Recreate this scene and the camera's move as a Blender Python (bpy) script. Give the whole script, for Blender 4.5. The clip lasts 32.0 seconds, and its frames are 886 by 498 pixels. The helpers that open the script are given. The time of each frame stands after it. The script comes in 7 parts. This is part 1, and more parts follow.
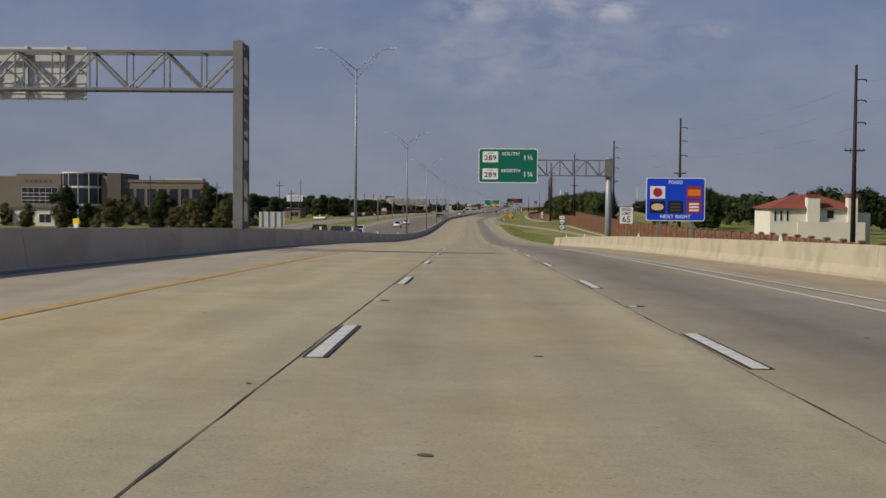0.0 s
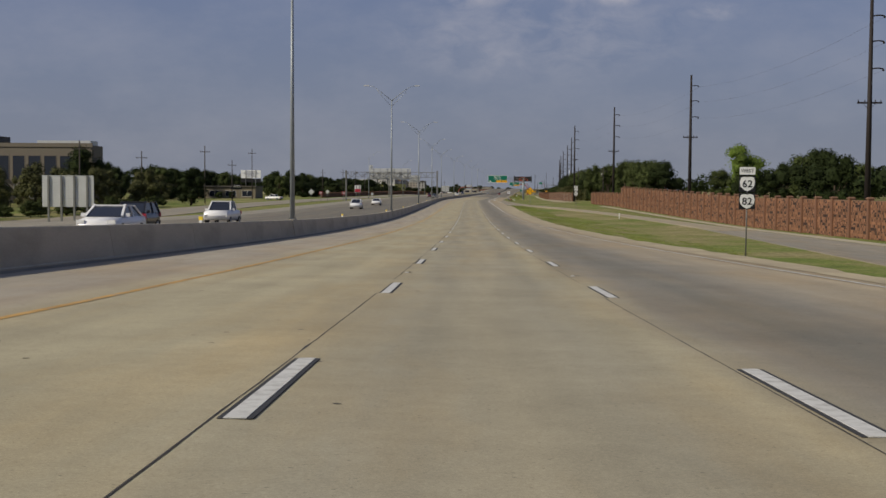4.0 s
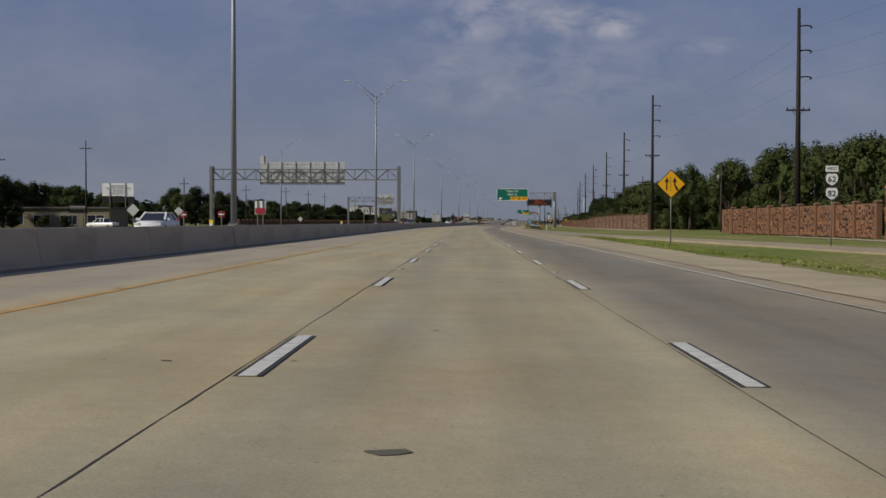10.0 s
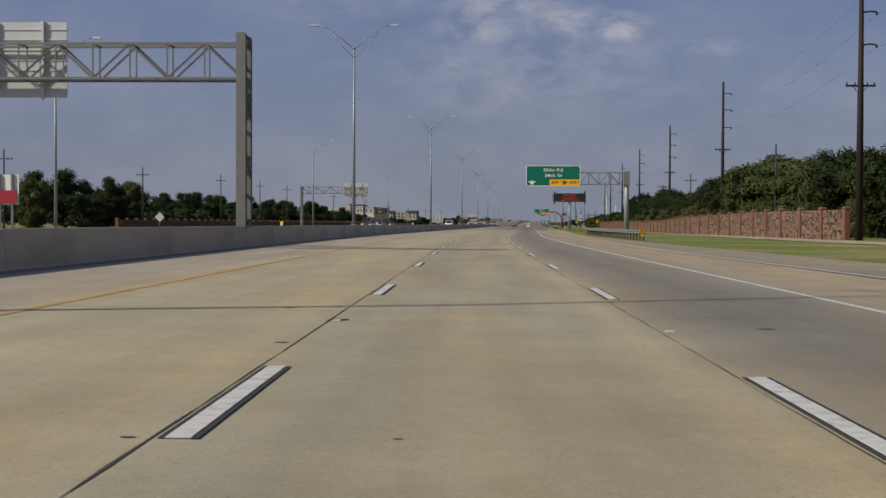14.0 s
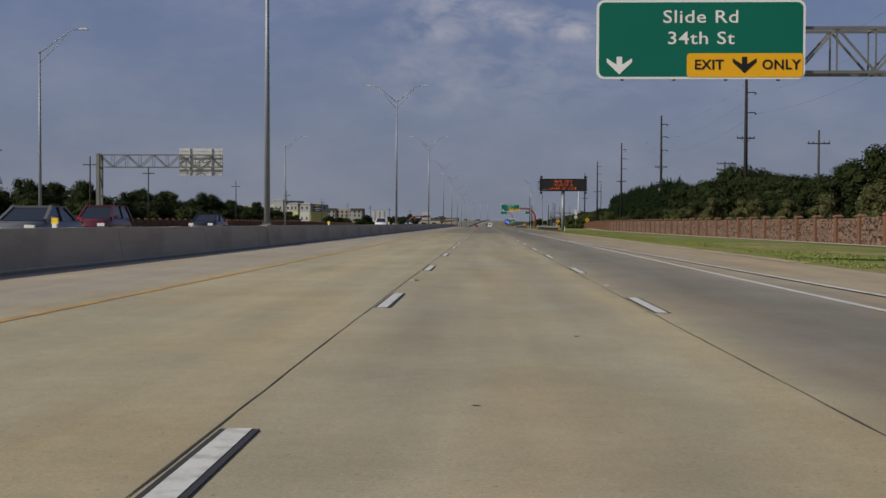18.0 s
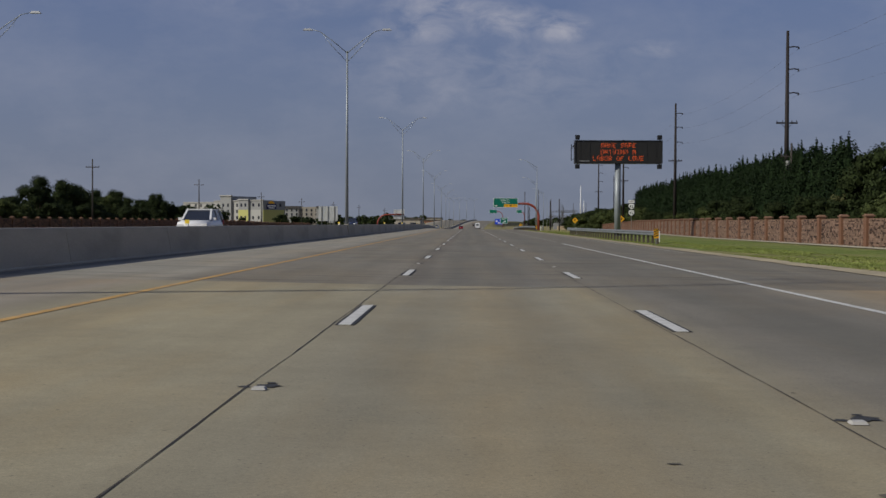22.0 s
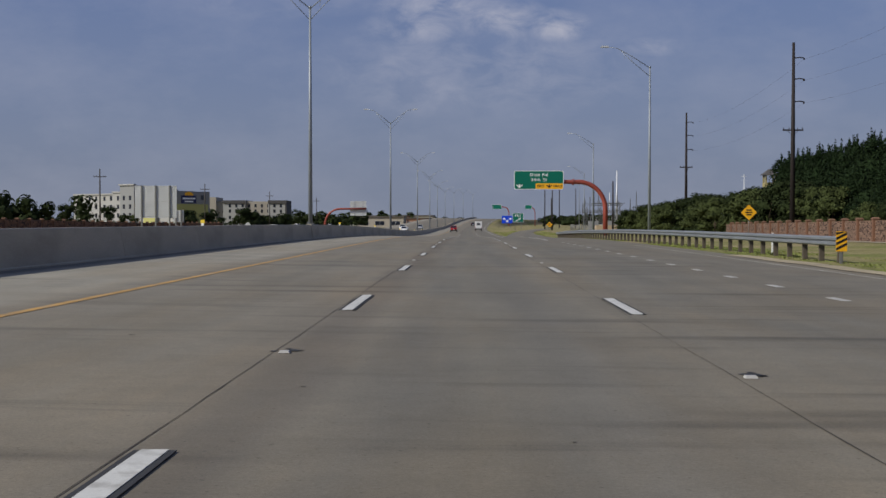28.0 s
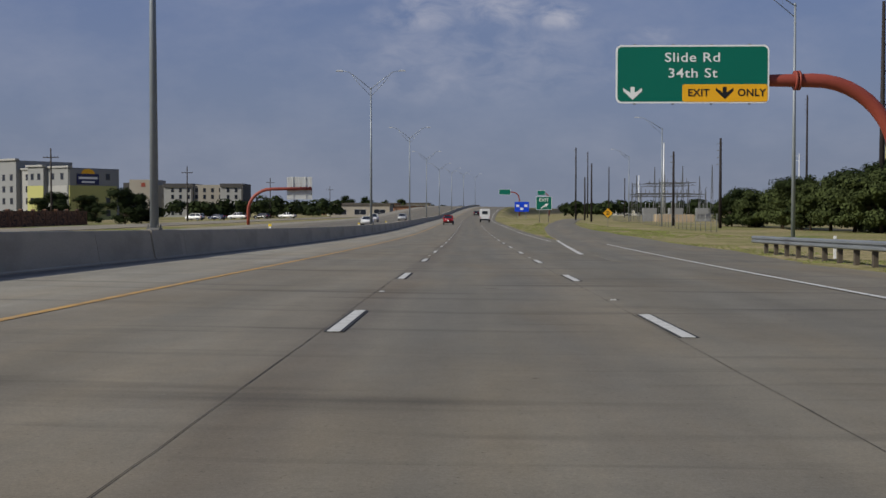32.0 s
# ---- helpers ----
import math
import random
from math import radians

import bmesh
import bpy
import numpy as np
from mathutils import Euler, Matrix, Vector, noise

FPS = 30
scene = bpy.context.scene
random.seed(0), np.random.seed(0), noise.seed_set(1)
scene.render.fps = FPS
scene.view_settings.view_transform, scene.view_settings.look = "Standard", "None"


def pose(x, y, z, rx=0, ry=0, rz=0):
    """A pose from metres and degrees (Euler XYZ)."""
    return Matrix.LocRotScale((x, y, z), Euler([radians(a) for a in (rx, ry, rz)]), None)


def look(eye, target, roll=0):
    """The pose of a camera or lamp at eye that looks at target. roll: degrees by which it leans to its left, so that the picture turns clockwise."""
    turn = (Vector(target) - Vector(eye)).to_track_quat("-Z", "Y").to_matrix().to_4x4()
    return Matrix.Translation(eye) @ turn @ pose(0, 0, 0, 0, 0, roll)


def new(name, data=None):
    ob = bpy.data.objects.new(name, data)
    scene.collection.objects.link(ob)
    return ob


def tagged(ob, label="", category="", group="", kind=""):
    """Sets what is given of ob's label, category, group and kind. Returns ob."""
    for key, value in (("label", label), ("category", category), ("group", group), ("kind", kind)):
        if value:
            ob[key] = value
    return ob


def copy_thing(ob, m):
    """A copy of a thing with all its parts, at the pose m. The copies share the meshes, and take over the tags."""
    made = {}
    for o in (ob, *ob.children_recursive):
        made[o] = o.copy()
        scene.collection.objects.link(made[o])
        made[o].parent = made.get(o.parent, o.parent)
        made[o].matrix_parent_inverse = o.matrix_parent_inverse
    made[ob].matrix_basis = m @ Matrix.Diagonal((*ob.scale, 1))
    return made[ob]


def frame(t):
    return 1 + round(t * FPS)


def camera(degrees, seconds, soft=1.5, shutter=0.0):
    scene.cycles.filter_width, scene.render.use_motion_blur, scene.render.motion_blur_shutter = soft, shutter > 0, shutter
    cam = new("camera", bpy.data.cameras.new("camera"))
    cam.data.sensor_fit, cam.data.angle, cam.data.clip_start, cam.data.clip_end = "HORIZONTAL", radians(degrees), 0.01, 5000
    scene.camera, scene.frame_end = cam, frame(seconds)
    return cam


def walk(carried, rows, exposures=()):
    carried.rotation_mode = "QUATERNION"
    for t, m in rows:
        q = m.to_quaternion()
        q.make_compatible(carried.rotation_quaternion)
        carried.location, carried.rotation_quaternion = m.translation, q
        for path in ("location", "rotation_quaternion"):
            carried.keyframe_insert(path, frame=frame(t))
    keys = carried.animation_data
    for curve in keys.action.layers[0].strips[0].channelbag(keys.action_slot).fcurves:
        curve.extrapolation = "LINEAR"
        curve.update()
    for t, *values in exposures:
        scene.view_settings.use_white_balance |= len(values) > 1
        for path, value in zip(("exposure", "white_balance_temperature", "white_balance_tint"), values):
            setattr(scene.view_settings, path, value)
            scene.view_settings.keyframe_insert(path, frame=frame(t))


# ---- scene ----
cam = camera(41.67, 32.0)

DASH, EYE = 12.19, 1.15
BEND_A, BEND_B, BEND = 443.1, 523.6, radians(-2.627)


def azimuth(s):
    """Heading of the road at s metres along it: straight, a slight bend to the right, straight again."""
    k = min(max((s - BEND_A) / (BEND_B - BEND_A), 0.0), 1.0)
    return BEND * k - 0.00025 * max(0.0, s - 1150.0)


GRADES = [(-150, -1.6), (0, -1.65), (30, -1.95), (60, -2.4), (90, -3.05), (125, -3.1), (140, -2.5), (172, -2.2), (195, -1.6), (230, -1.2), (260, -0.5), (300, 0), (840, 0), (860, -0.25), (875, -0.6), (900, -1.05), (930, -1.35), (960, -1.1), (1000, -0.7), (1060, 0), (1180, 0), (1300, 2.2), (1400, 2.2), (1520, 0), (3000, 0)]


def grade(s):
    """Slope of the road: over a crest, a sag, level, a dip, and a rise to the far overpass."""
    for (s0, g0), (s1, g1) in zip(GRADES, GRADES[1:]):
        if s <= s1:
            return (g0 + (g1 - g0) * (s - s0) / (s1 - s0)) / 100
    return 0.0


STEP = 2.5
LINE = []
_x, _y, _z = 0.0, -150.0, 150.0 * 0.01625
for _i in range(900):
    _s = -150.0 + STEP * _i
    LINE.append((_x, _y, _z))
    _a = azimuth(_s + STEP / 2)
    _x -= math.sin(_a) * STEP
    _y += math.cos(_a) * STEP
    _z += grade(_s + STEP / 2) * STEP


def at(s, u=0.0, h=0.0):
    """The place s metres along the road, u metres right of the middle of the camera's lane, h above the road."""
    k = min(max((s + 150.0) / STEP, 0.0), len(LINE) - 1.001)
    i = int(k)
    p = Vector(LINE[i]).lerp(Vector(LINE[i + 1]), k - i)
    a = azimuth(s)
    return Vector((p.x + math.cos(a) * u, p.y + math.sin(a) * u, p.z + h))


# seconds, metres along the road, metres right of the lane's middle, yaw, pitch, roll
ROWS = [
    (0.0, 2.12, -0.26, 1.32, -2.21, -0.46),
    (0.5, 16.15, -0.25, 1.29, -2.33, -0.45),
    (1.0, 30.17, -0.23, 1.37, -2.4, -0.36),
    (1.5, 44.18, -0.21, 1.34, -2.58, -0.33),
    (2.0, 58.21, -0.19, 1.37, -2.69, -0.41),
    (2.5, 72.30, -0.19, 1.33, -2.85, -0.36),
    (3.0, 86.43, -0.17, 1.35, -3.0, -0.3),
    (5.5, 157.41, -0.22, 1.25, -2.88, -0.43),
    (6.0, 171.56, -0.21, 1.21, -2.61, -0.43),
    (6.5, 185.66, -0.19, 1.18, -2.51, -0.47),
    (7.0, 199.73, -0.16, 1.21, -2.39, -0.43),
    (7.5, 213.79, -0.16, 1.24, -2.18, -0.35),
    (8.0, 227.81, -0.12, 1.19, -2.06, -0.27),
    (8.5, 241.80, -0.06, 1.12, -1.92, -0.31),
    (9.0, 255.75, -0.02, 1.22, -1.54, -0.11),
    (9.5, 269.70, 0.01, 1.16, -1.45, -0.22),
    (10.0, 283.66, 0.07, 1.23, -1.32, -0.12),
    (10.5, 297.65, 0.08, 1.23, -1.25, -0.17),
    (11.0, 311.67, 0.12, 1.27, -1.16, -0.14),
    (11.5, 325.69, 0.05, 1.31, -1.16, -0.1),
    (12.0, 339.74, 0.13, 1.4, -1.3, -0.22),
    (12.5, 353.81, 0.12, 1.69, -1.1, -0.13),
    (13.0, 367.86, 0.10, 1.66, -1.2, -0.32),
    (13.5, 381.87, 0.04, 1.69, -1.23, -0.19),
    (14.0, 395.88, -0.01, 1.58, -1.25, -0.23),
    (14.5, 409.96, -0.09, 1.45, -1.29, -0.11),
    (16.5, 466.41, -0.26, 0.79, -1.25, -0.21),
    (17.0, 480.46, -0.28, 0.45, -1.32, -0.36),
    (17.5, 494.43, -0.30, -0.06, -1.26, -0.11),
    (18.0, 508.37, -0.28, -0.65, -1.27, -0.22),
    (18.5, 522.31, -0.19, -0.9, -1.34, -0.26),
    (19.0, 536.26, -0.23, -1.07, -1.31, -0.28),
    (19.5, 550.24, -0.27, -1.25, -1.27, 0.02),
    (20.0, 564.24, -0.26, -1.38, -1.27, -0.02),
    (20.5, 578.28, -0.22, -1.46, -1.29, -0.2),
    (21.0, 592.37, -0.18, -1.43, -1.24, -0.18),
    (21.5, 606.53, -0.16, -1.34, -1.19, -0.23),
    (22.0, 620.72, -0.18, -1.33, -1.26, -0.25),
    (22.5, 634.89, -0.13, -1.36, -1.28, -0.37),
    (23.0, 649.03, -0.14, -1.42, -1.06, -0.42),
    (23.5, 663.12, -0.10, -1.42, -1.34, 0.16),
    (24.0, 677.15, -0.07, -1.45, -1.29, 0.2),
    (24.5, 691.11, -0.06, -1.48, -1.45, 0.07),
    (25.0, 705.06, -0.03, -1.47, -1.33, 0.14),
    (25.5, 719.05, -0.07, -1.35, -1.26, 0.12),
    (27.5, 775.25, -0.07, -1.39, -1.12, 0.02),
    (28.0, 789.34, -0.02, -1.44, -1.32, -0.03),
    (28.5, 803.43, -0.02, -1.33, -1.23, 0.02),
    (29.0, 817.50, -0.01, -1.37, -1.25, 0.02),
    (29.5, 831.54, -0.01, -1.31, -1.29, 0.12),
    (30.0, 845.56, -0.02, -1.21, -1.33, 0.12),
    (30.5, 859.61, -0.00, -1.13, -1.43, 0.03),
    (31.0, 873.66, -0.05, -1.24, -1.57, 0.0),
    (31.5, 887.70, -0.11, -1.39, -1.69, -0.03),
    (32.0, 901.73, -0.14, -1.39, -1.85, 0.0),
]
EXPOSURES = [(0.0, -0.04, 6760, 10), (3.5, -0.06, 6767, 10), (7.0, -0.25, 6565, 10), (8.0, -0.29, 6567, 10), (9.0, -0.17, 6569, 10), (10.5, -0.25, 6572, 10), (12.0, -0.25, 6575, 10), (14.0, -0.01, 6680, 10), (18.0, -0.17, 6550, 10), (21.0, -0.25, 6390, 10), (25.0, -0.2, 6230, 11), (28.0, -0.02, 6230, 11), (32.0, -0.08, 6280, 10)]
walk(cam, [(t, Matrix.Translation(at(s, u, EYE)) @ pose(0, 0, 0, 90 + pitch, roll, yaw)) for t, s, u, yaw, pitch, roll in ROWS], EXPOSURES)

# ---- world, sun ----
SUN_EL, SUN_FROM = radians(36.5), Vector((-0.905, -0.425, 0.0)).normalized()
world = bpy.data.worlds.new("sky")
scene.world = world
world.use_nodes = True
wt = world.node_tree
wt.nodes.clear()


def wmath(op, a, b):
    n = wt.nodes.new("ShaderNodeMath")
    n.operation = op
    for i, v in enumerate((a, b)):
        if isinstance(v, (int, float)):
            n.inputs[i].default_value = v
        else:
            wt.links.new(v, n.inputs[i])
    return n.outputs[0]


w_out = wt.nodes.new("ShaderNodeOutputWorld")
w_bg = wt.nodes.new("ShaderNodeBackground")
w_sky = wt.nodes.new("ShaderNodeTexSky")
w_sky.sky_type, w_sky.sun_disc = "NISHITA", False
w_sky.sun_elevation, w_sky.sun_rotation = SUN_EL, math.atan2(SUN_FROM.x, SUN_FROM.y)
w_sky.air_density, w_sky.dust_density, w_sky.ozone_density = 1.0, 2.2, 3.0
w_tint = wt.nodes.new("ShaderNodeMix")
w_tint.data_type, w_tint.blend_type = "RGBA", "MULTIPLY"
w_tint.inputs["Factor"].default_value = 1.0
w_tint.inputs[7].default_value = (0.54, 0.55, 0.63, 1)
wt.links.new(w_sky.outputs[0], w_tint.inputs[6])
w_co = wt.nodes.new("ShaderNodeTexCoord")
w_sep = wt.nodes.new("ShaderNodeSeparateXYZ")
wt.links.new(w_co.outputs["Generated"], w_sep.inputs[0])

# summer haze over the blue
w_haze = wt.nodes.new("ShaderNodeMix")
w_haze.data_type = "RGBA"
w_hazec = wt.nodes.new("ShaderNodeValToRGB")
for e, (p, c) in zip(w_hazec.color_ramp.elements, ((0.0, (0.204, 0.230, 0.294, 1)), (0.22, (0.131, 0.174, 0.322, 1)))):
    e.position, e.color = p, c
w_hazes = wt.nodes.new("ShaderNodeVectorMath")
w_hazes.operation = "SCALE"
w_hazes.inputs["Scale"].default_value = 10.0
wt.links.new(w_sep.outputs[2], w_hazec.inputs[0])
wt.links.new(w_hazec.outputs[0], w_hazes.inputs[0])
wt.links.new(w_hazes.outputs[0], w_haze.inputs[7])
w_low = wt.nodes.new("ShaderNodeMapRange")
w_low.inputs[1].default_value, w_low.inputs[2].default_value = 0.0, 0.5
w_low.inputs[3].default_value, w_low.inputs[4].default_value = 0.88, 0.40
wt.links.new(w_sep.outputs[2], w_low.inputs[0])
wt.links.new(w_low.outputs[0], w_haze.inputs[0])
wt.links.new(w_tint.outputs[2], w_haze.inputs[6])

# clouds: torn puffs ahead, thin veils elsewhere
ahead = wmath("MAXIMUM", wmath("ABSOLUTE", w_sep.outputs[1], 0.0), 0.05)
cx, cz = wmath("DIVIDE", w_sep.outputs[0], ahead), wmath("DIVIDE", w_sep.outputs[2], ahead)
w_cv = wt.nodes.new("ShaderNodeCombineXYZ")
wt.links.new(cx, w_cv.inputs[0])
wt.links.new(wmath("MULTIPLY", cz, 1.9), w_cv.inputs[1])
w_puff = wt.nodes.new("ShaderNodeTexNoise")
w_puff.inputs["Scale"].default_value, w_puff.inputs["Detail"].default_value, w_puff.inputs["Roughness"].default_value = 26.0, 7.0, 0.60
w_puff.inputs["Distortion"].default_value = 0.5
wt.links.new(w_cv.outputs[0], w_puff.inputs["Vector"])
w_veil = wt.nodes.new("ShaderNodeTexNoise")
w_veil.inputs["Scale"].default_value, w_veil.inputs["Detail"].default_value, w_veil.inputs["Roughness"].default_value = 7.0, 6.0, 0.62
wt.links.new(w_cv.outputs[0], w_veil.inputs["Vector"])
total = None
for x, z, a, b, k in ((0.023, 0.184, 0.062, 0.016, 1.0), (0.000, 0.165, 0.052, 0.017, 0.75), (0.074, 0.174, 0.048, 0.022, 0.9), (0.1225, 0.168, 0.034, 0.017, 1.05), (0.205, 0.151, 0.030, 0.010, 0.5), (0.0085, 0.112, 0.062, 0.024, 0.40), (0.062, 0.135, 0.17, 0.05, 0.38), (-0.12, 0.20, 0.12, 0.03, 0.3)):
    ex, ez = wmath("DIVIDE", wmath("SUBTRACT", cx, x), a), wmath("DIVIDE", wmath("SUBTRACT", cz, z), b)
    d = wmath("MULTIPLY", wmath("MAXIMUM", wmath("SUBTRACT", 1.0, wmath("ADD", wmath("MULTIPLY", ex, ex), wmath("MULTIPLY", ez, ez))), 0.0), k)
    total = d if total is None else wmath("MAXIMUM", total, d)
tear = wt.nodes.new("ShaderNodeMapRange")
tear.inputs[1].default_value, tear.inputs[2].default_value = 0.36, 0.66
wt.links.new(w_puff.outputs[0], tear.inputs[0])
puffs = wmath("MULTIPLY", wmath("MULTIPLY", total, tear.outputs[0]), 0.62)
veil = wt.nodes.new("ShaderNodeMapRange")
veil.inputs[1].default_value, veil.inputs[2].default_value, veil.inputs[4].default_value = 0.42, 0.75, 0.16
wt.links.new(w_veil.outputs[0], veil.inputs[0])
w_mix = wt.nodes.new("ShaderNodeMix")
w_mix.data_type = "RGBA"
w_mix.inputs[7].default_value = (4.6, 4.5, 4.9, 1)
wt.links.new(wmath("MINIMUM", wmath("ADD", puffs, veil.outputs[0]), 0.85), w_mix.inputs[0])
wt.links.new(w_haze.outputs[2], w_mix.inputs[6])
wt.links.new(w_mix.outputs[2], w_bg.inputs[0])
wt.links.new(w_bg.outputs[0], w_out.inputs[0])
w_bg.inputs[1].default_value = 0.112

sun = new("sun", bpy.data.lights.new("sun", "SUN"))
sun.data.energy, sun.data.angle, sun.data.color = 4.0, radians(1.5), (1.0, 0.94, 0.80)
sun.matrix_world = look(SUN_FROM * 100 * math.cos(SUN_EL) + Vector((0, 0, 100 * math.sin(SUN_EL))), (0, 0, 0))

# ---- materials ----
MATS = {}


def mat(name, base, rough=0.8, metal=0.0, vary=0.12, scale=0.6, fine=25.0, bump=0.15, island=0.0, per=0.0, dirt=None, stretch=(1, 1, 1), emit=None, spec=0.4):
    """A weathered surface: large and fine noise in colour, fine relief, a chance per piece."""
    if name in MATS:
        return MATS[name]
    m = bpy.data.materials.new(name)
    m.use_nodes = True
    nt = m.node_tree
    n, ln = nt.nodes, nt.links
    b = n["Principled BSDF"]
    b.inputs["Roughness"].default_value, b.inputs["Metallic"].default_value = rough, metal
    b.inputs["Specular IOR Level"].default_value = spec
    co = n.new("ShaderNodeTexCoord")
    mp = n.new("ShaderNodeMapping")
    mp.inputs["Scale"].default_value = stretch
    ln.new(co.outputs["Object"], mp.inputs[0])
    big, small = n.new("ShaderNodeTexNoise"), n.new("ShaderNodeTexNoise")
    big.inputs["Scale"].default_value, big.inputs["Detail"].default_value = scale, 5.0
    small.inputs["Scale"].default_value, small.inputs["Detail"].default_value = fine, 3.0
    for q in (big, small):
        ln.new(mp.outputs[0], q.inputs["Vector"])
    add = n.new("ShaderNodeMath")
    add.operation = "MULTIPLY_ADD"
    add.inputs[1].default_value = 0.5
    ln.new(small.outputs[0], add.inputs[0])
    ln.new(big.outputs[0], add.inputs[2])
    rng = n.new("ShaderNodeMapRange")
    rng.inputs[1].default_value, rng.inputs[2].default_value = 0.4, 1.1
    rng.inputs[3].default_value, rng.inputs[4].default_value = 1 - vary, 1 + vary
    ln.new(add.outputs[0], rng.inputs[0])
    value = rng.outputs[0]
    if island or per:
        src = n.new("ShaderNodeNewGeometry").outputs["Random Per Island"] if island else n.new("ShaderNodeObjectInfo").outputs["Random"]
        r2 = n.new("ShaderNodeMapRange")
        k = island or per
        r2.inputs[3].default_value, r2.inputs[4].default_value = 1 - k, 1 + k
        ln.new(src, r2.inputs[0])
        mu = n.new("ShaderNodeMath")
        mu.operation = "MULTIPLY"
        ln.new(value, mu.inputs[0])
        ln.new(r2.outputs[0], mu.inputs[1])
        value = mu.outputs[0]
    sc = n.new("ShaderNodeVectorMath")
    sc.operation = "SCALE"
    if dirt:
        mix = n.new("ShaderNodeMix")
        mix.data_type = "RGBA"
        mix.inputs[6].default_value, mix.inputs[7].default_value = (*base, 1), (*dirt, 1)
        dn = n.new("ShaderNodeTexNoise")
        dn.inputs["Scale"].default_value, dn.inputs["Detail"].default_value = scale * 2.3, 8.0
        ln.new(mp.outputs[0], dn.inputs["Vector"])
        dr = n.new("ShaderNodeMapRange")
        dr.inputs[1].default_value, dr.inputs[2].default_value = 0.48, 0.68
        ln.new(dn.outputs[0], dr.inputs[0])
        ln.new(dr.outputs[0], mix.inputs[0])
        ln.new(mix.outputs[2], sc.inputs[0])
    else:
        sc.inputs[0].default_value = base
    ln.new(value, sc.inputs["Scale"])
    ln.new(sc.outputs[0], b.inputs["Base Color"])
    if bump:
        bp = n.new("ShaderNodeBump")
        bp.inputs["Strength"].default_value, bp.inputs["Distance"].default_value = bump, 0.02
        ln.new(small.outputs[0], bp.inputs["Height"])
        ln.new(bp.outputs[0], b.inputs["Normal"])
    if emit:
        b.inputs["Emission Color"].default_value, b.inputs["Emission Strength"].default_value = (*emit[:3], 1), emit[3]
    MATS[name] = m
    return m


def ramp(n, stops):
    r = n.new("ShaderNodeValToRGB")
    e = r.color_ramp.elements
    while len(e) < len(stops):
        e.new(0.5)
    for q, (p, c) in zip(e, stops):
        q.position, q.color = p, (*c, 1)
    return r


def pavement(name, stops, lo, hi, streak=0.0, grain=0.24, aged=None, soiled=0.75):
    """Worn concrete: the tone across the lanes (u in metres from lo to hi), long stains down the road, grain, cross streaks."""
    m = bpy.data.materials.new(name)
    m.use_nodes = True
    n, ln = m.node_tree.nodes, m.node_tree.links
    b = n["Principled BSDF"]
    b.inputs["Roughness"].default_value, b.inputs["Specular IOR Level"].default_value = 0.78, 0.35
    uv = n.new("ShaderNodeUVMap")
    sep = n.new("ShaderNodeSeparateXYZ")
    ln.new(uv.outputs[0], sep.inputs[0])
    wob = n.new("ShaderNodeTexNoise")
    wob.inputs["Scale"].default_value = 0.12
    ln.new(uv.outputs[0], wob.inputs["Vector"])
    wa = n.new("ShaderNodeMath")
    wa.operation = "MULTIPLY_ADD"
    wa.inputs[1].default_value = 0.9
    ln.new(wob.outputs[0], wa.inputs[0])
    ln.new(sep.outputs[0], wa.inputs[2])
    mr = n.new("ShaderNodeMapRange")
    mr.inputs[1].default_value, mr.inputs[2].default_value = lo + 0.45, hi + 0.45
    ln.new(wa.outputs[0], mr.inputs[0])
    rp = ramp(n, [((p - lo) / (hi - lo), c) for p, c in stops])
    ln.new(mr.outputs[0], rp.inputs[0])
    mp = n.new("ShaderNodeMapping")
    mp.inputs["Scale"].default_value = (1.0, 0.07, 1.0)
    ln.new(uv.outputs[0], mp.inputs[0])
    lng = n.new("ShaderNodeTexNoise")
    lng.inputs["Scale"].default_value, lng.inputs["Detail"].default_value = 1.3, 6.0
    ln.new(mp.outputs[0], lng.inputs["Vector"])
    blot = n.new("ShaderNodeTexNoise")
    blot.inputs["Scale"].default_value, blot.inputs["Detail"].default_value, blot.inputs["Roughness"].default_value = 0.45, 9.0, 0.68
    ln.new(uv.outputs[0], blot.inputs["Vector"])
    fine = n.new("ShaderNodeTexNoise")
    fine.inputs["Scale"].default_value, fine.inputs["Detail"].default_value = 38.0, 2.0
    ln.new(uv.outputs[0], fine.inputs["Vector"])
    total = None
    grit = n.new("ShaderNodeTexNoise")
    grit.inputs["Scale"].default_value, grit.inputs["Detail"].default_value = 115.0, 1.0
    ln.new(uv.outputs[0], grit.inputs["Vector"])
    mottle = n.new("ShaderNodeTexNoise")
    mottle.inputs["Scale"].default_value, mottle.inputs["Detail"].default_value, mottle.inputs["Roughness"].default_value = 5.5, 7.0, 0.75
    ln.new(uv.outputs[0], mottle.inputs["Vector"])
    for node, k in ((lng, 0.30), (blot, 0.34), (fine, grain), (grit, 0.30), (mottle, 0.20)):
        r = n.new("ShaderNodeMapRange")
        r.inputs[1].default_value, r.inputs[2].default_value = 0.25, 0.75
        r.inputs[3].default_value, r.inputs[4].default_value = 1 - k / 2, 1 + k / 2
        ln.new(node.outputs[0], r.inputs[0])
        if total is None:
            total = r.outputs[0]
        else:
            mu = n.new("ShaderNodeMath")
            mu.operation = "MULTIPLY"
            ln.new(total, mu.inputs[0])
            ln.new(r.outputs[0], mu.inputs[1])
            total = mu.outputs[0]
    # small pits and dark specks
    pit = n.new("ShaderNodeTexNoise")
    pit.inputs["Scale"].default_value, pit.inputs["Detail"].default_value = 24.0, 2.0
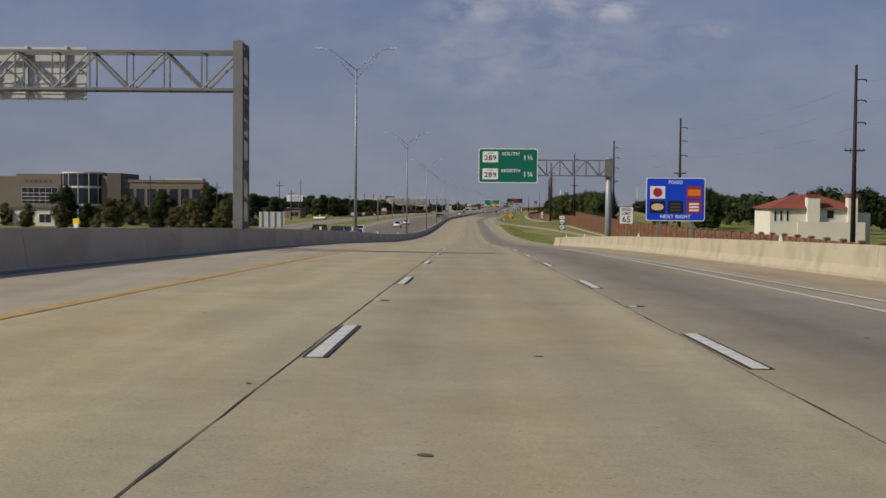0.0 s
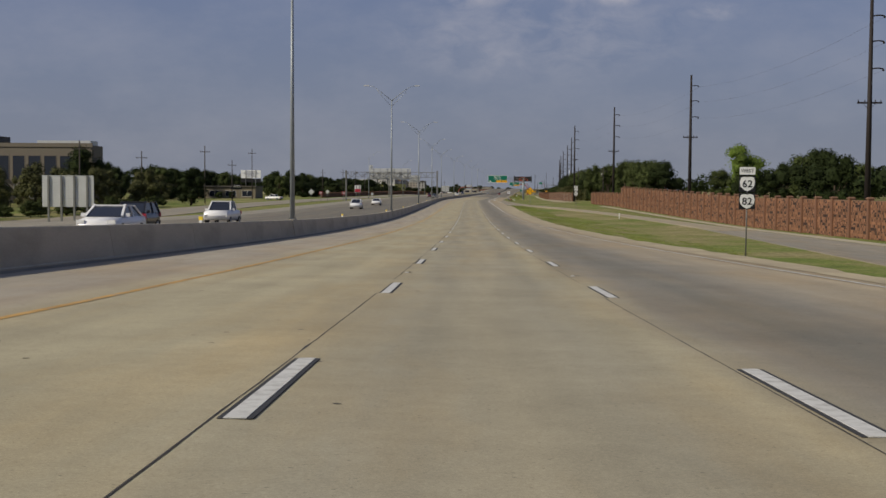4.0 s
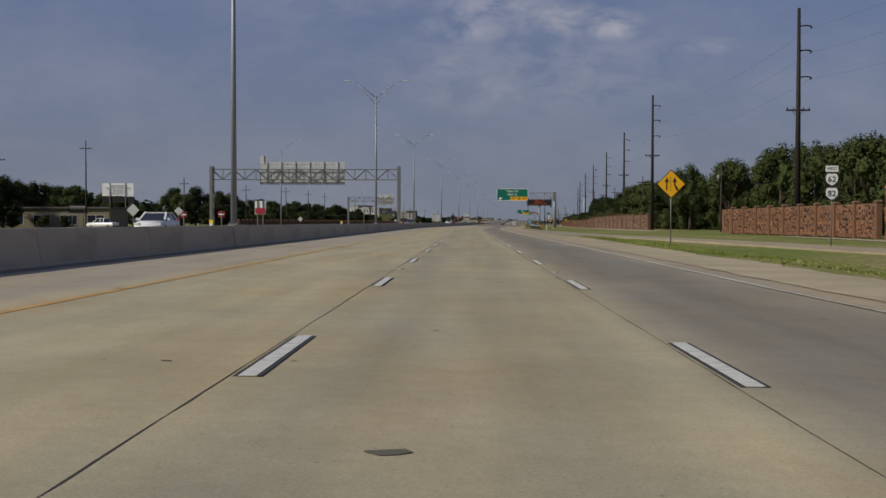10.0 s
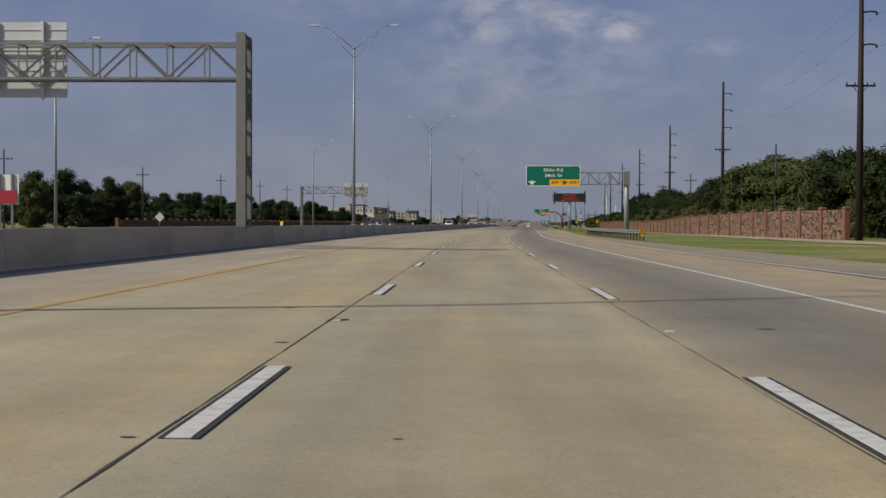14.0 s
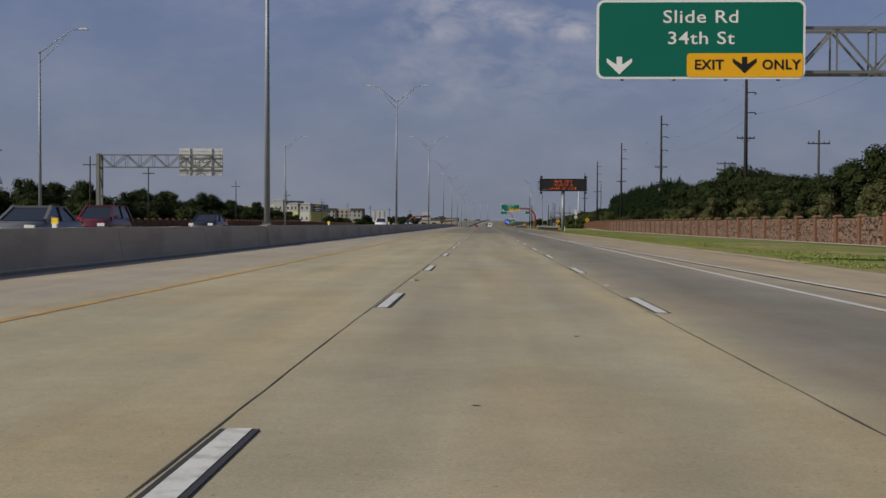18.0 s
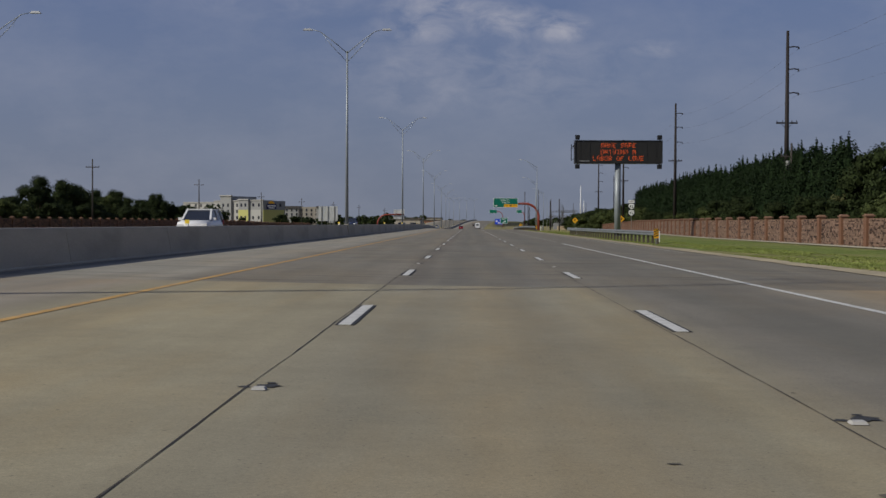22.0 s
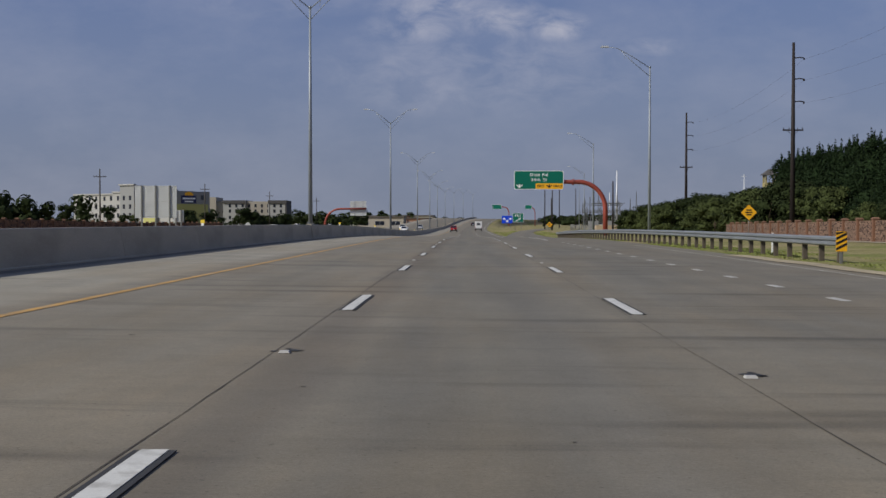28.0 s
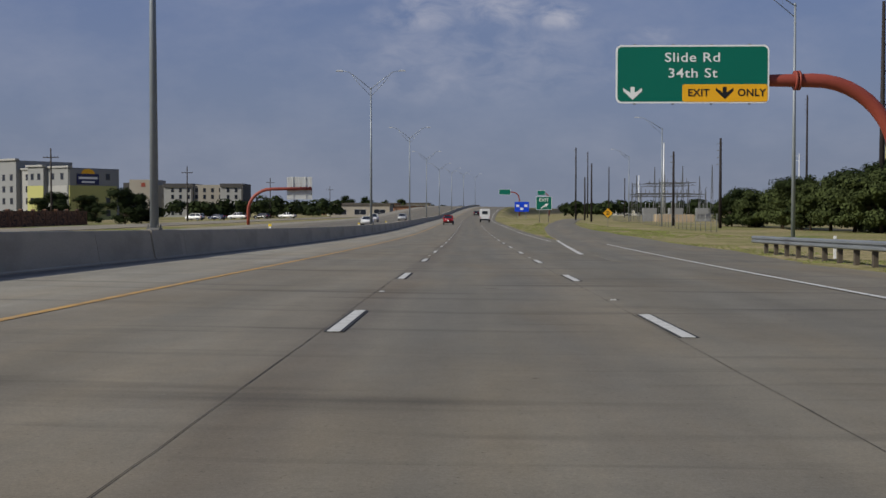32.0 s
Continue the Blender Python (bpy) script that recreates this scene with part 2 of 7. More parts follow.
    ln.new(uv.outputs[0], pit.inputs["Vector"])
    pr = n.new("ShaderNodeMapRange")
    pr.inputs[1].default_value, pr.inputs[2].default_value, pr.inputs[3].default_value, pr.inputs[4].default_value = 0.66, 0.74, 1.0, 0.62
    ln.new(pit.outputs[0], pr.inputs[0])
    pm = n.new("ShaderNodeMath")
    pm.operation = "MULTIPLY"
    ln.new(total, pm.inputs[0])
    ln.new(pr.outputs[0], pm.inputs[1])
    total = pm.outputs[0]
    if streak:
        m2 = n.new("ShaderNodeMapping")
        m2.inputs["Scale"].default_value = (0.16, 1.15, 1.0)
        ln.new(uv.outputs[0], m2.inputs[0])
        st = n.new("ShaderNodeTexNoise")
        st.inputs["Scale"].default_value, st.inputs["Detail"].default_value = 1.0, 4.0
        ln.new(m2.outputs[0], st.inputs["Vector"])
        m4 = n.new("ShaderNodeMapping")
        m4.inputs["Scale"].default_value, m4.inputs["Location"].default_value = (0.22, 3.4, 1.0), (8.1, 2.7, 0.0)
        ln.new(uv.outputs[0], m4.inputs[0])
        thin = n.new("ShaderNodeTexNoise")
        thin.inputs["Scale"].default_value, thin.inputs["Detail"].default_value = 1.0, 3.0
        ln.new(m4.outputs[0], thin.inputs["Vector"])
        for node, lo_, hi_, k in ((st, 0.56, 0.70, streak), (thin, 0.60, 0.72, streak * 0.6)):
            r = n.new("ShaderNodeMapRange")
            r.inputs[1].default_value, r.inputs[2].default_value = lo_, hi_
            r.inputs[3].default_value, r.inputs[4].default_value = 1.0, 1.0 - k
            ln.new(node.outputs[0], r.inputs[0])
            mu = n.new("ShaderNodeMath")
            mu.operation = "MULTIPLY"
            ln.new(total, mu.inputs[0])
            ln.new(r.outputs[0], mu.inputs[1])
            total = mu.outputs[0]
    if aged:
        # tone lowered by a factor between two distances along the road
        r = n.new("ShaderNodeMapRange")
        r.inputs[1].default_value, r.inputs[2].default_value = aged[0], aged[1]
        r.inputs[3].default_value, r.inputs[4].default_value = 1.0, aged[2]
        ln.new(sep.outputs[1], r.inputs[0])
        mu = n.new("ShaderNodeMath")
        mu.operation = "MULTIPLY"
        ln.new(total, mu.inputs[0])
        ln.new(r.outputs[0], mu.inputs[1])
        total = mu.outputs[0]
    # rusty soil tint in broad ragged patches, drawn out along the road
    m3 = n.new("ShaderNodeMapping")
    m3.inputs["Scale"].default_value, m3.inputs["Location"].default_value = (0.5, 0.11, 1.0), (3.7, 1.9, 0.0)
    ln.new(uv.outputs[0], m3.inputs[0])
    soil = n.new("ShaderNodeTexNoise")
    soil.inputs["Scale"].default_value, soil.inputs["Detail"].default_value, soil.inputs["Roughness"].default_value = 0.9, 8.0, 0.66
    ln.new(m3.outputs[0], soil.inputs["Vector"])
    sr = n.new("ShaderNodeMapRange")
    sr.inputs[1].default_value, sr.inputs[2].default_value, sr.inputs[4].default_value = 0.45, 0.72, soiled
    ln.new(soil.outputs[0], sr.inputs[0])
    tinted = n.new("ShaderNodeMix")
    tinted.data_type, tinted.blend_type = "RGBA", "MULTIPLY"
    tinted.inputs[7].default_value = (1.10, 0.95, 0.74, 1)
    ln.new(sr.outputs[0], tinted.inputs[0])
    ln.new(rp.outputs[0], tinted.inputs[6])
    sc = n.new("ShaderNodeVectorMath")
    sc.operation = "SCALE"
    ln.new(tinted.outputs[2], sc.inputs[0])
    ln.new(total, sc.inputs["Scale"])
    ln.new(sc.outputs[0], b.inputs["Base Color"])
    bp = n.new("ShaderNodeBump")
    bp.inputs["Strength"].default_value, bp.inputs["Distance"].default_value = 0.10, 0.008
    ln.new(fine.outputs[0], bp.inputs["Height"])
    ln.new(bp.outputs[0], b.inputs["Normal"])
    MATS[name] = m
    return m


# real lane tones; GREY also lifted mid-lane, painting in the lens's brighter centre
TAN, WARM, GREY, DARK = (0.353, 0.312, 0.205), (0.340, 0.300, 0.200), (0.287, 0.260, 0.188), (0.171, 0.159, 0.128)
PAVE = pavement("worn_concrete", [(-9.6, (0.310, 0.276, 0.220)), (-6.4, (0.321, 0.281, 0.220)), (-5.4, WARM), (-3.6, TAN), (-2.1, WARM), (-0.9, GREY), (0.0, (0.321, 0.283, 0.195)), (0.9, GREY), (1.7, WARM), (2.6, (0.219, 0.198, 0.158)), (3.6, DARK), (4.8, (0.203, 0.185, 0.150)), (5.8, (0.289, 0.250, 0.185)), (7.4, (0.321, 0.265, 0.180)), (9.6, (0.332, 0.270, 0.180))], -9.6, 9.6, aged=(565, 625, 0.78))
PAVE2 = pavement("grey_concrete", [(-9.6, (0.265, 0.246, 0.200)), (-6.2, (0.255, 0.236, 0.192)), (-5.4, (0.188, 0.168, 0.131)), (-3.6, (0.177, 0.161, 0.127)), (-1.85, (0.190, 0.168, 0.129)), (-1.6, (0.150, 0.131, 0.101)), (-1.25, (0.146, 0.130, 0.103)), (-1.0, (0.168, 0.152, 0.120)), (-0.5, (0.150, 0.139, 0.114)), (0.1, (0.164, 0.150, 0.119)), (0.9, (0.148, 0.137, 0.113)), (1.8, (0.180, 0.161, 0.124)), (3.6, (0.148, 0.137, 0.111)), (5.6, (0.160, 0.145, 0.114)), (7.5, (0.156, 0.141, 0.111)), (10.0, (0.176, 0.157, 0.118))], -9.6, 10.0, streak=0.36, soiled=0.6)
ASPH = pavement("worn_street", [(-8, (0.27, 0.24, 0.185)), (0, (0.225, 0.205, 0.165)), (8, (0.27, 0.24, 0.185))], -8, 8)
RAMP = pavement("ramp_concrete", [(5, (0.29, 0.25, 0.18)), (9, (0.235, 0.207, 0.158)), (16, (0.30, 0.26, 0.185))], 5, 16)
CONC = mat("barrier_concrete", (0.43, 0.375, 0.285), 0.85, vary=0.12, scale=0.35, fine=14, dirt=(0.345, 0.30, 0.225), stretch=(1, 0.5, 1.6))
CONCL = mat("pale_concrete", (0.40, 0.355, 0.26), 0.85, vary=0.14, scale=0.5, dirt=(0.33, 0.29, 0.21))
GALV = mat("galvanised_steel", (0.255, 0.28, 0.30), 0.5, 0.25, vary=0.12, scale=1.5, bump=0.05)
GALVD = mat("weathered_steel", (0.20, 0.20, 0.19), 0.55, 0.4, vary=0.18, scale=1.5, bump=0.05)
POLEW = mat("dark_pole", (0.016, 0.011, 0.010), 0.75, vary=0.25, scale=1.0, fine=9, stretch=(3, 3, 0.4))
POLEG = mat("grey_wood_pole", (0.045, 0.038, 0.033), 0.85, vary=0.25, scale=1.0, stretch=(3, 3, 0.4))
WHITEP = mat("road_white", (0.55, 0.545, 0.515), 0.6, vary=0.12, scale=3, fine=40, dirt=(0.38, 0.37, 0.34))
BLACKP = mat("road_black", (0.035, 0.034, 0.033), 0.7, vary=0.2, scale=3)
YELLOWP = mat("road_yellow", (0.45, 0.265, 0.075), 0.7, vary=0.3, scale=1.6, dirt=(0.33, 0.235, 0.13))
TAR = mat("joint_sealant", (0.05, 0.043, 0.036), 0.8, vary=0.3, scale=2)
SIGNG = mat("sign_green", (0.0, 0.135, 0.088), 0.45, vary=0.05, scale=0.6, bump=0.0)
SIGNB = mat("sign_blue", (0.004, 0.055, 0.62), 0.45, vary=0.05, scale=0.6, bump=0.0)
SIGNW = mat("sign_white", (0.78, 0.78, 0.76), 0.5, vary=0.04, bump=0.0)
SIGNY = mat("sign_yellow", (0.83, 0.42, 0.01), 0.5, vary=0.04, bump=0.0)
SIGNR = mat("sign_red", (0.36, 0.025, 0.045), 0.5, vary=0.06, bump=0.0)
SIGNK = mat("sign_black", (0.012, 0.012, 0.013), 0.5, vary=0.1, bump=0.0)
SIGNBACK = mat("sign_back", (0.56, 0.57, 0.56), 0.5, 0.25, vary=0.1, scale=0.7, bump=0.0)
ARCHRED = mat("arch_red", (0.27, 0.055, 0.035), 0.55, vary=0.15, scale=0.8, bump=0.05)
LED = mat("amber_led", (0.3, 0.04, 0.0), 0.5, vary=0.0, bump=0.0, emit=(1.0, 0.14, 0.03, 0.75))
BRICKM = mat("wall_mortar", (0.17, 0.10, 0.065), 0.9, vary=0.2, scale=1.0)
BRICKC = mat("wall_pillar", (0.165, 0.082, 0.048), 0.85, vary=0.2, scale=1.2, fine=14)
STONE = mat("wall_cap", (0.19, 0.105, 0.068), 0.85, vary=0.2)
GLASSD = mat("dark_glass", (0.02, 0.024, 0.035), 0.12, vary=0.1, bump=0.0, spec=0.6)
TYRE = mat("tyre", (0.015, 0.015, 0.015), 0.9, vary=0.1)
LEAF = mat("leaf_dark", (0.021, 0.030, 0.010), 0.85, vary=0.3, scale=0.25, fine=3, island=0.32, bump=0.0, spec=0.1)
LEAFM = mat("leaf_mid", (0.052, 0.066, 0.022), 0.85, vary=0.3, scale=0.25, fine=3, island=0.32, bump=0.0, spec=0.1)
LEAFO = mat("leaf_olive", (0.080, 0.082, 0.034), 0.85, vary=0.3, scale=0.25, fine=3, island=0.35, bump=0.0, spec=0.1)
LEAFB = mat("leaf_bright", (0.095, 0.140, 0.022), 0.75, vary=0.3, scale=0.25, fine=3, island=0.4, bump=0.0, spec=0.2)
LEAFC = mat("leaf_conifer", (0.011, 0.021, 0.007), 0.8, vary=0.3, scale=0.3, fine=3, island=0.45, bump=0.0, spec=0.1)
BARK = mat("bark", (0.07, 0.05, 0.036), 0.95, vary=0.3, scale=2)


def ground_material():
    """Dry grass, greener and browner patches, bare soil."""
    m = bpy.data.materials.new("dry_grass_ground")
    m.use_nodes = True
    n, ln = m.node_tree.nodes, m.node_tree.links
    b = n["Principled BSDF"]
    b.inputs["Roughness"].default_value, b.inputs["Specular IOR Level"].default_value = 0.95, 0.1
    co = n.new("ShaderNodeTexCoord")
    a, c = n.new("ShaderNodeTexNoise"), n.new("ShaderNodeTexNoise")
    a.inputs["Scale"].default_value, a.inputs["Detail"].default_value, a.inputs["Roughness"].default_value = 0.09, 9.0, 0.66
    c.inputs["Scale"].default_value, c.inputs["Detail"].default_value = 3.5, 6.0
    for q in (a, c):
        ln.new(co.outputs["Object"], q.inputs["Vector"])
    r = ramp(n, [(0.28, (0.105, 0.150, 0.030)), (0.46, (0.155, 0.185, 0.048)), (0.55, (0.225, 0.205, 0.085)), (0.70, (0.32, 0.26, 0.15))])
    # drier ground further along
    sp, dry, sm = n.new("ShaderNodeSeparateXYZ"), n.new("ShaderNodeMapRange"), n.new("ShaderNodeMath")
    ln.new(co.outputs["Object"], sp.inputs[0])
    dry.inputs[1].default_value, dry.inputs[2].default_value, dry.inputs[4].default_value = 760, 900, 0.10
    ln.new(sp.outputs[1], dry.inputs[0])
    ln.new(a.outputs[0], sm.inputs[0])
    ln.new(dry.outputs[0], sm.inputs[1])
    ln.new(sm.outputs[0], r.inputs[0])
    k = n.new("ShaderNodeMapRange")
    k.inputs[1].default_value, k.inputs[2].default_value, k.inputs[3].default_value, k.inputs[4].default_value = 0.3, 0.7, 0.55, 1.3
    ln.new(c.outputs[0], k.inputs[0])
    sc = n.new("ShaderNodeVectorMath")
    sc.operation = "SCALE"
    ln.new(r.outputs[0], sc.inputs[0])
    ln.new(k.outputs[0], sc.inputs["Scale"])
    ln.new(sc.outputs[0], b.inputs["Base Color"])
    bp = n.new("ShaderNodeBump")
    bp.inputs["Strength"].default_value, bp.inputs["Distance"].default_value = 0.6, 0.08
    ln.new(c.outputs[0], bp.inputs["Height"])
    ln.new(bp.outputs[0], b.inputs["Normal"])
    return m


GRASS = ground_material()

# ---- building blocks ----


def mesh_of(name, bm, *mats):
    me = bpy.data.meshes.new(name)
    bm.to_mesh(me)
    bm.free()
    for q in mats:
        me.materials.append(q)
    return me


def thing(name, m, label, category, group="", kind=""):
    """An Empty at the base of a thing, that its parts are put under."""
    ob = new(name)
    ob.empty_display_size = 0.3
    ob.matrix_world = m
    return tagged(ob, label, category, group, kind)


def part(name, bm, material, parent, label=""):
    """Links a bmesh as one mesh object under a thing or a part; its coordinates are the parent's own."""
    mats = material if isinstance(material, (list, tuple)) else [material]
    ob = new(name, mesh_of(name, bm, *mats) if isinstance(bm, bmesh.types.BMesh) else bm)
    ob.parent = parent
    if label:
        tagged(ob, label)
    return ob


def solid(name, bm, material, m, label, category, group="", kind=""):
    mats = material if isinstance(material, (list, tuple)) else [material]
    ob = new(name, mesh_of(name, bm, *mats) if isinstance(bm, bmesh.types.BMesh) else bm)
    ob.matrix_world = m
    return tagged(ob, label, category, group, kind)


def box(bm, x0, x1, y0, y1, z0, z1, mi=0, top=1.0):
    """A block; top shrinks its upper face towards the middle."""
    cx, cy = (x0 + x1) / 2, (y0 + y1) / 2
    v = [bm.verts.new((x, y, z0)) for x, y in ((x0, y0), (x1, y0), (x1, y1), (x0, y1))]
    v += [bm.verts.new((cx + (x - cx) * top, cy + (y - cy) * top, z1)) for x, y in ((x0, y0), (x1, y0), (x1, y1), (x0, y1))]
    fs = [(3, 2, 1, 0), (4, 5, 6, 7), (0, 1, 5, 4), (1, 2, 6, 5), (2, 3, 7, 6), (3, 0, 4, 7)]
    for f in fs:
        bm.faces.new([v[i] for i in f]).material_index = mi
    return bm


def tube(bm, p0, p1, r0, r1=None, n=8, mi=0, caps=True):
    """A round bar from p0 to p1."""
    r1 = r0 if r1 is None else r1
    p0, p1 = Vector(p0), Vector(p1)
    d = (p1 - p0).normalized()
    a = d.orthogonal().normalized()
    b = d.cross(a)
    ring = []
    for p, r in ((p0, r0), (p1, r1)):
        ring.append([bm.verts.new(p + (a * math.cos(k * math.tau / n) + b * math.sin(k * math.tau / n)) * r) for k in range(n)])
    for k in range(n):
        f = bm.faces.new((ring[0][k], ring[0][(k + 1) % n], ring[1][(k + 1) % n], ring[1][k]))
        f.material_index, f.smooth = mi, n > 5
    if caps:
        bm.faces.new(ring[0][::-1]).material_index = mi
        bm.faces.new(ring[1]).material_index = mi
    return bm


def bar(bm, p0, p1, w, mi=0):
    """A square bar."""
    return tube(bm, p0, p1, w * 0.707, n=4, mi=mi)


def bent(bm, pts, r, n=10, mi=0):
    """A round pipe along points; r is one radius or one a point."""
    rs = r if isinstance(r, (list, tuple)) else [r] * len(pts)
    pts = [Vector(p) for p in pts]
    rings, a = [], None
    for i, p in enumerate(pts):
        d = (pts[min(i + 1, len(pts) - 1)] - pts[max(i - 1, 0)]).normalized()
        a = d.orthogonal().normalized() if a is None else (a - d * a.dot(d)).normalized()
        b = d.cross(a)
        rings.append([bm.verts.new(p + (a * math.cos(k * math.tau / n) + b * math.sin(k * math.tau / n)) * rs[i]) for k in range(n)])
    for q, w in zip(rings, rings[1:]):
        for k in range(n):
            f = bm.faces.new((q[k], q[(k + 1) % n], w[(k + 1) % n], w[k]))
            f.smooth, f.material_index = True, mi
    bm.faces.new(rings[0][::-1]).material_index = mi
    bm.faces.new(rings[-1]).material_index = mi
    return bm


def plate(bm, w, h, y, r=0.0, cx=0.0, cz=0.0, t=0.02, mi=0):
    """An upright plate facing -y, with rounded corners."""
    pts = []
    if r:
        for sx, sz, a0 in ((1, 1, 0), (-1, 1, 90), (-1, -1, 180), (1, -1, 270)):
            for k in range(5):
                a = radians(a0 + k * 22.5)
                pts.append((cx + sx * (w / 2 - r) + r * math.cos(a), cz + sz * (h / 2 - r) + r * math.sin(a)))
    else:
        pts = [(cx + w / 2, cz + h / 2), (cx - w / 2, cz + h / 2), (cx - w / 2, cz - h / 2), (cx + w / 2, cz - h / 2)]
    f = [bm.verts.new((x, y, z)) for x, z in pts]
    b = [bm.verts.new((x, y + t, z)) for x, z in pts]
    bm.faces.new(f).material_index = mi
    bm.faces.new(b[::-1]).material_index = mi
    for i in range(len(pts)):
        j = (i + 1) % len(pts)
        bm.faces.new((f[j], f[i], b[i], b[j])).material_index = mi
    return bm


def poly(bm, pts, y, t=0.01, mi=0):
    """A flat shape facing -y from (x, z) points."""
    f = [bm.verts.new((x, y, z)) for x, z in pts]
    b = [bm.verts.new((x, y + t, z)) for x, z in pts]
    bm.faces.new(f[::-1]).material_index = mi
    bm.faces.new(b).material_index = mi
    n = len(pts)
    for i in range(n):
        j = (i + 1) % n
        bm.faces.new((f[i], f[j], b[j], b[i])).material_index = mi
    return bm


def words(text, size, x, y, z, material, parent, name="lettering", bold=0.0, align="CENTER", squeeze=1.0):
    """Raised lettering facing -y; size is the height of a capital."""
    cu = bpy.data.curves.new(name, "FONT")
    cu.body, cu.size, cu.extrude, cu.align_x, cu.align_y, cu.offset = text, size / 0.69, 0.004, align, "CENTER", bold
    cu.resolution_u = 3
    cu.space_character = 1.06
    tmp = bpy.data.objects.new("tmp", cu)
    scene.collection.objects.link(tmp)
    me = bpy.data.meshes.new_from_object(tmp.evaluated_get(bpy.context.evaluated_depsgraph_get()))
    bpy.data.objects.remove(tmp)
    bpy.data.curves.remove(cu)
    me.transform(Matrix.Translation((x, y, z)) @ pose(0, 0, 0, 90) @ Matrix.Diagonal((squeeze, 1, 1, 1)))
    me.materials.clear()
    me.materials.append(material)
    ob = new(name, me)
    ob.parent = parent
    return ob


def heading(s):
    return math.degrees(azimuth(s))


FLAT = at(420).z


def right_edge(s):
    """Where the pavement ends on the right."""
    for (s0, u0), (s1, u1) in zip(EDGE, EDGE[1:]):
        if s <= s1:
            return u0 + (u1 - u0) * max(0.0, s - s0) / (s1 - s0)
    return EDGE[-1][1]


EDGE = [(-150, 9.7), (20, 9.6), (112, 8.5), (380, 8.5), (520, 9.6), (860, 9.9), (900, 10.4), (938, 10.6), (986, 6.7), (2100, 6.8)]


def ground_z(s, u):
    """Height of the ground: the road's bed on its bank, falling to the level of the streets beside it."""
    zr = at(s).z - (0.25 if abs(u - 0.0) < right_edge(s) - 0.15 or -33 < u < 0 else 0.05 + 0.005 * min(abs(u), 14))
    k = min(max((s - 290) / 90, 0.0), 1.0)
    low = (FLAT - 0.55) * (1 - k) + (FLAT - 0.22) * k + 1.05 * min(max((250 - s) / 120, 0.0), 1.0)
    k = min(max((s - 840) / 200, 0.0), 1.0)
    low = low * (1 - k) + (FLAT - 1.4) * k
    if u > 0:
        k = min(max((u - right_edge(s)) / 7.5, 0.0), 1.0)
    else:
        k = min(max((-33.0 - u) / 8.0, 0.0), 1.0)
    k = k * k * (3 - 2 * k)
    return zr * (1 - k) + low * k


def on(s, u, h=0.0, turn=0.0):
    """The pose of a thing that stands on the ground there, facing back along the road."""
    p = at(s, u)
    return pose(p.x, p.y, ground_z(s, u) + h, 0, 0, heading(s) + turn)


def over(s, u, h=0.0, turn=0.0):
    """The pose of a thing h above the road there."""
    p = at(s, u, h)
    return pose(p.x, p.y, p.z, 0, 0, heading(s) + turn)


def fall(u):
    """Fall of the pavement across the lanes."""
    return -0.015 * u if u < 0 else -0.005 * u


def strip(bm, s0, s1, us, lift=0.0, step=10.0, uv=None, mi=0, thick=0.0, edge=None):
    """A ribbon along the road through the offsets us (numbers, or functions of s)."""
    n = max(1, int(round((s1 - s0) / step)))
    rows = []
    for i in range(n + 1):
        s = s0 + (s1 - s0) * i / n
        row = []
        for u in us:
            u = u(s) if callable(u) else u
            row.append((bm.verts.new(at(s, u, fall(u) + lift)), (u, s)))
        rows.append(row)
    for a, b in zip(rows, rows[1:]):
        for j in range(len(us) - 1):
            q = (a[j], a[j + 1], b[j + 1], b[j])
            f = bm.faces.new([v[0] for v in q])
            f.material_index = mi
            if uv is not None:
                for lp, v in zip(f.loops, q):
                    lp[uv].uv = v[1]
    return bm


def ramp_u(*pts):
    """Offset that runs through (s, u) points."""
    def f(s):
        if s <= pts[0][0]:
            return pts[0][1]
        for (s0, u0), (s1, u1) in zip(pts, pts[1:]):
            if s <= s1:
                return u0 + (u1 - u0) * (s - s0) / (s1 - s0)
        return pts[-1][1]
    return f

# ---- ground and roads ----


def build_ground():
    bm = bmesh.new()
    # the ground is cut to the pavement's edge on the right
    us = [-2600, -900, -400, -200, -120, -80, -60, -50, -44, -41, -39, -37, -35, -33, -31, -20, -9.7, 0, "in", "out", 1.5, 3.0, 4.5, 6.0, 7.6, 22, 30, 40, 60, 100, 200, 400, 900, 2600]
    ss = [-150, -100, -50] + [10.0 * i for i in range(0, 151)] + [1560, 1640, 1760, 1900, 2080]
    grid = []
    for s in ss:
        row = []
        e = right_edge(s)
        for u in us:
            u = e - 0.3 if u == "in" else e + 0.02 if u == "out" else e + u if 0 < u < 8 else u
            p = at(s, u)
            row.append(bm.verts.new((p.x, p.y, ground_z(s, u))))
        grid.append(row)
    far = [bm.verts.new((v.co.x + 150, 5200, v.co.z)) for v in grid[-1]]
    near = [bm.verts.new((v.co.x, -900, v.co.z)) for v in grid[0]]
    grid = [near] + grid + [far]
    for a, b in zip(grid, grid[1:]):
        for j in range(len(us) - 1):
            bm.faces.new((a[j], a[j + 1], b[j + 1], b[j]))
    solid("ground", bm, GRASS, Matrix(), "patchy dry grass ground with bare soil", "ground", kind="structure")


build_ground()


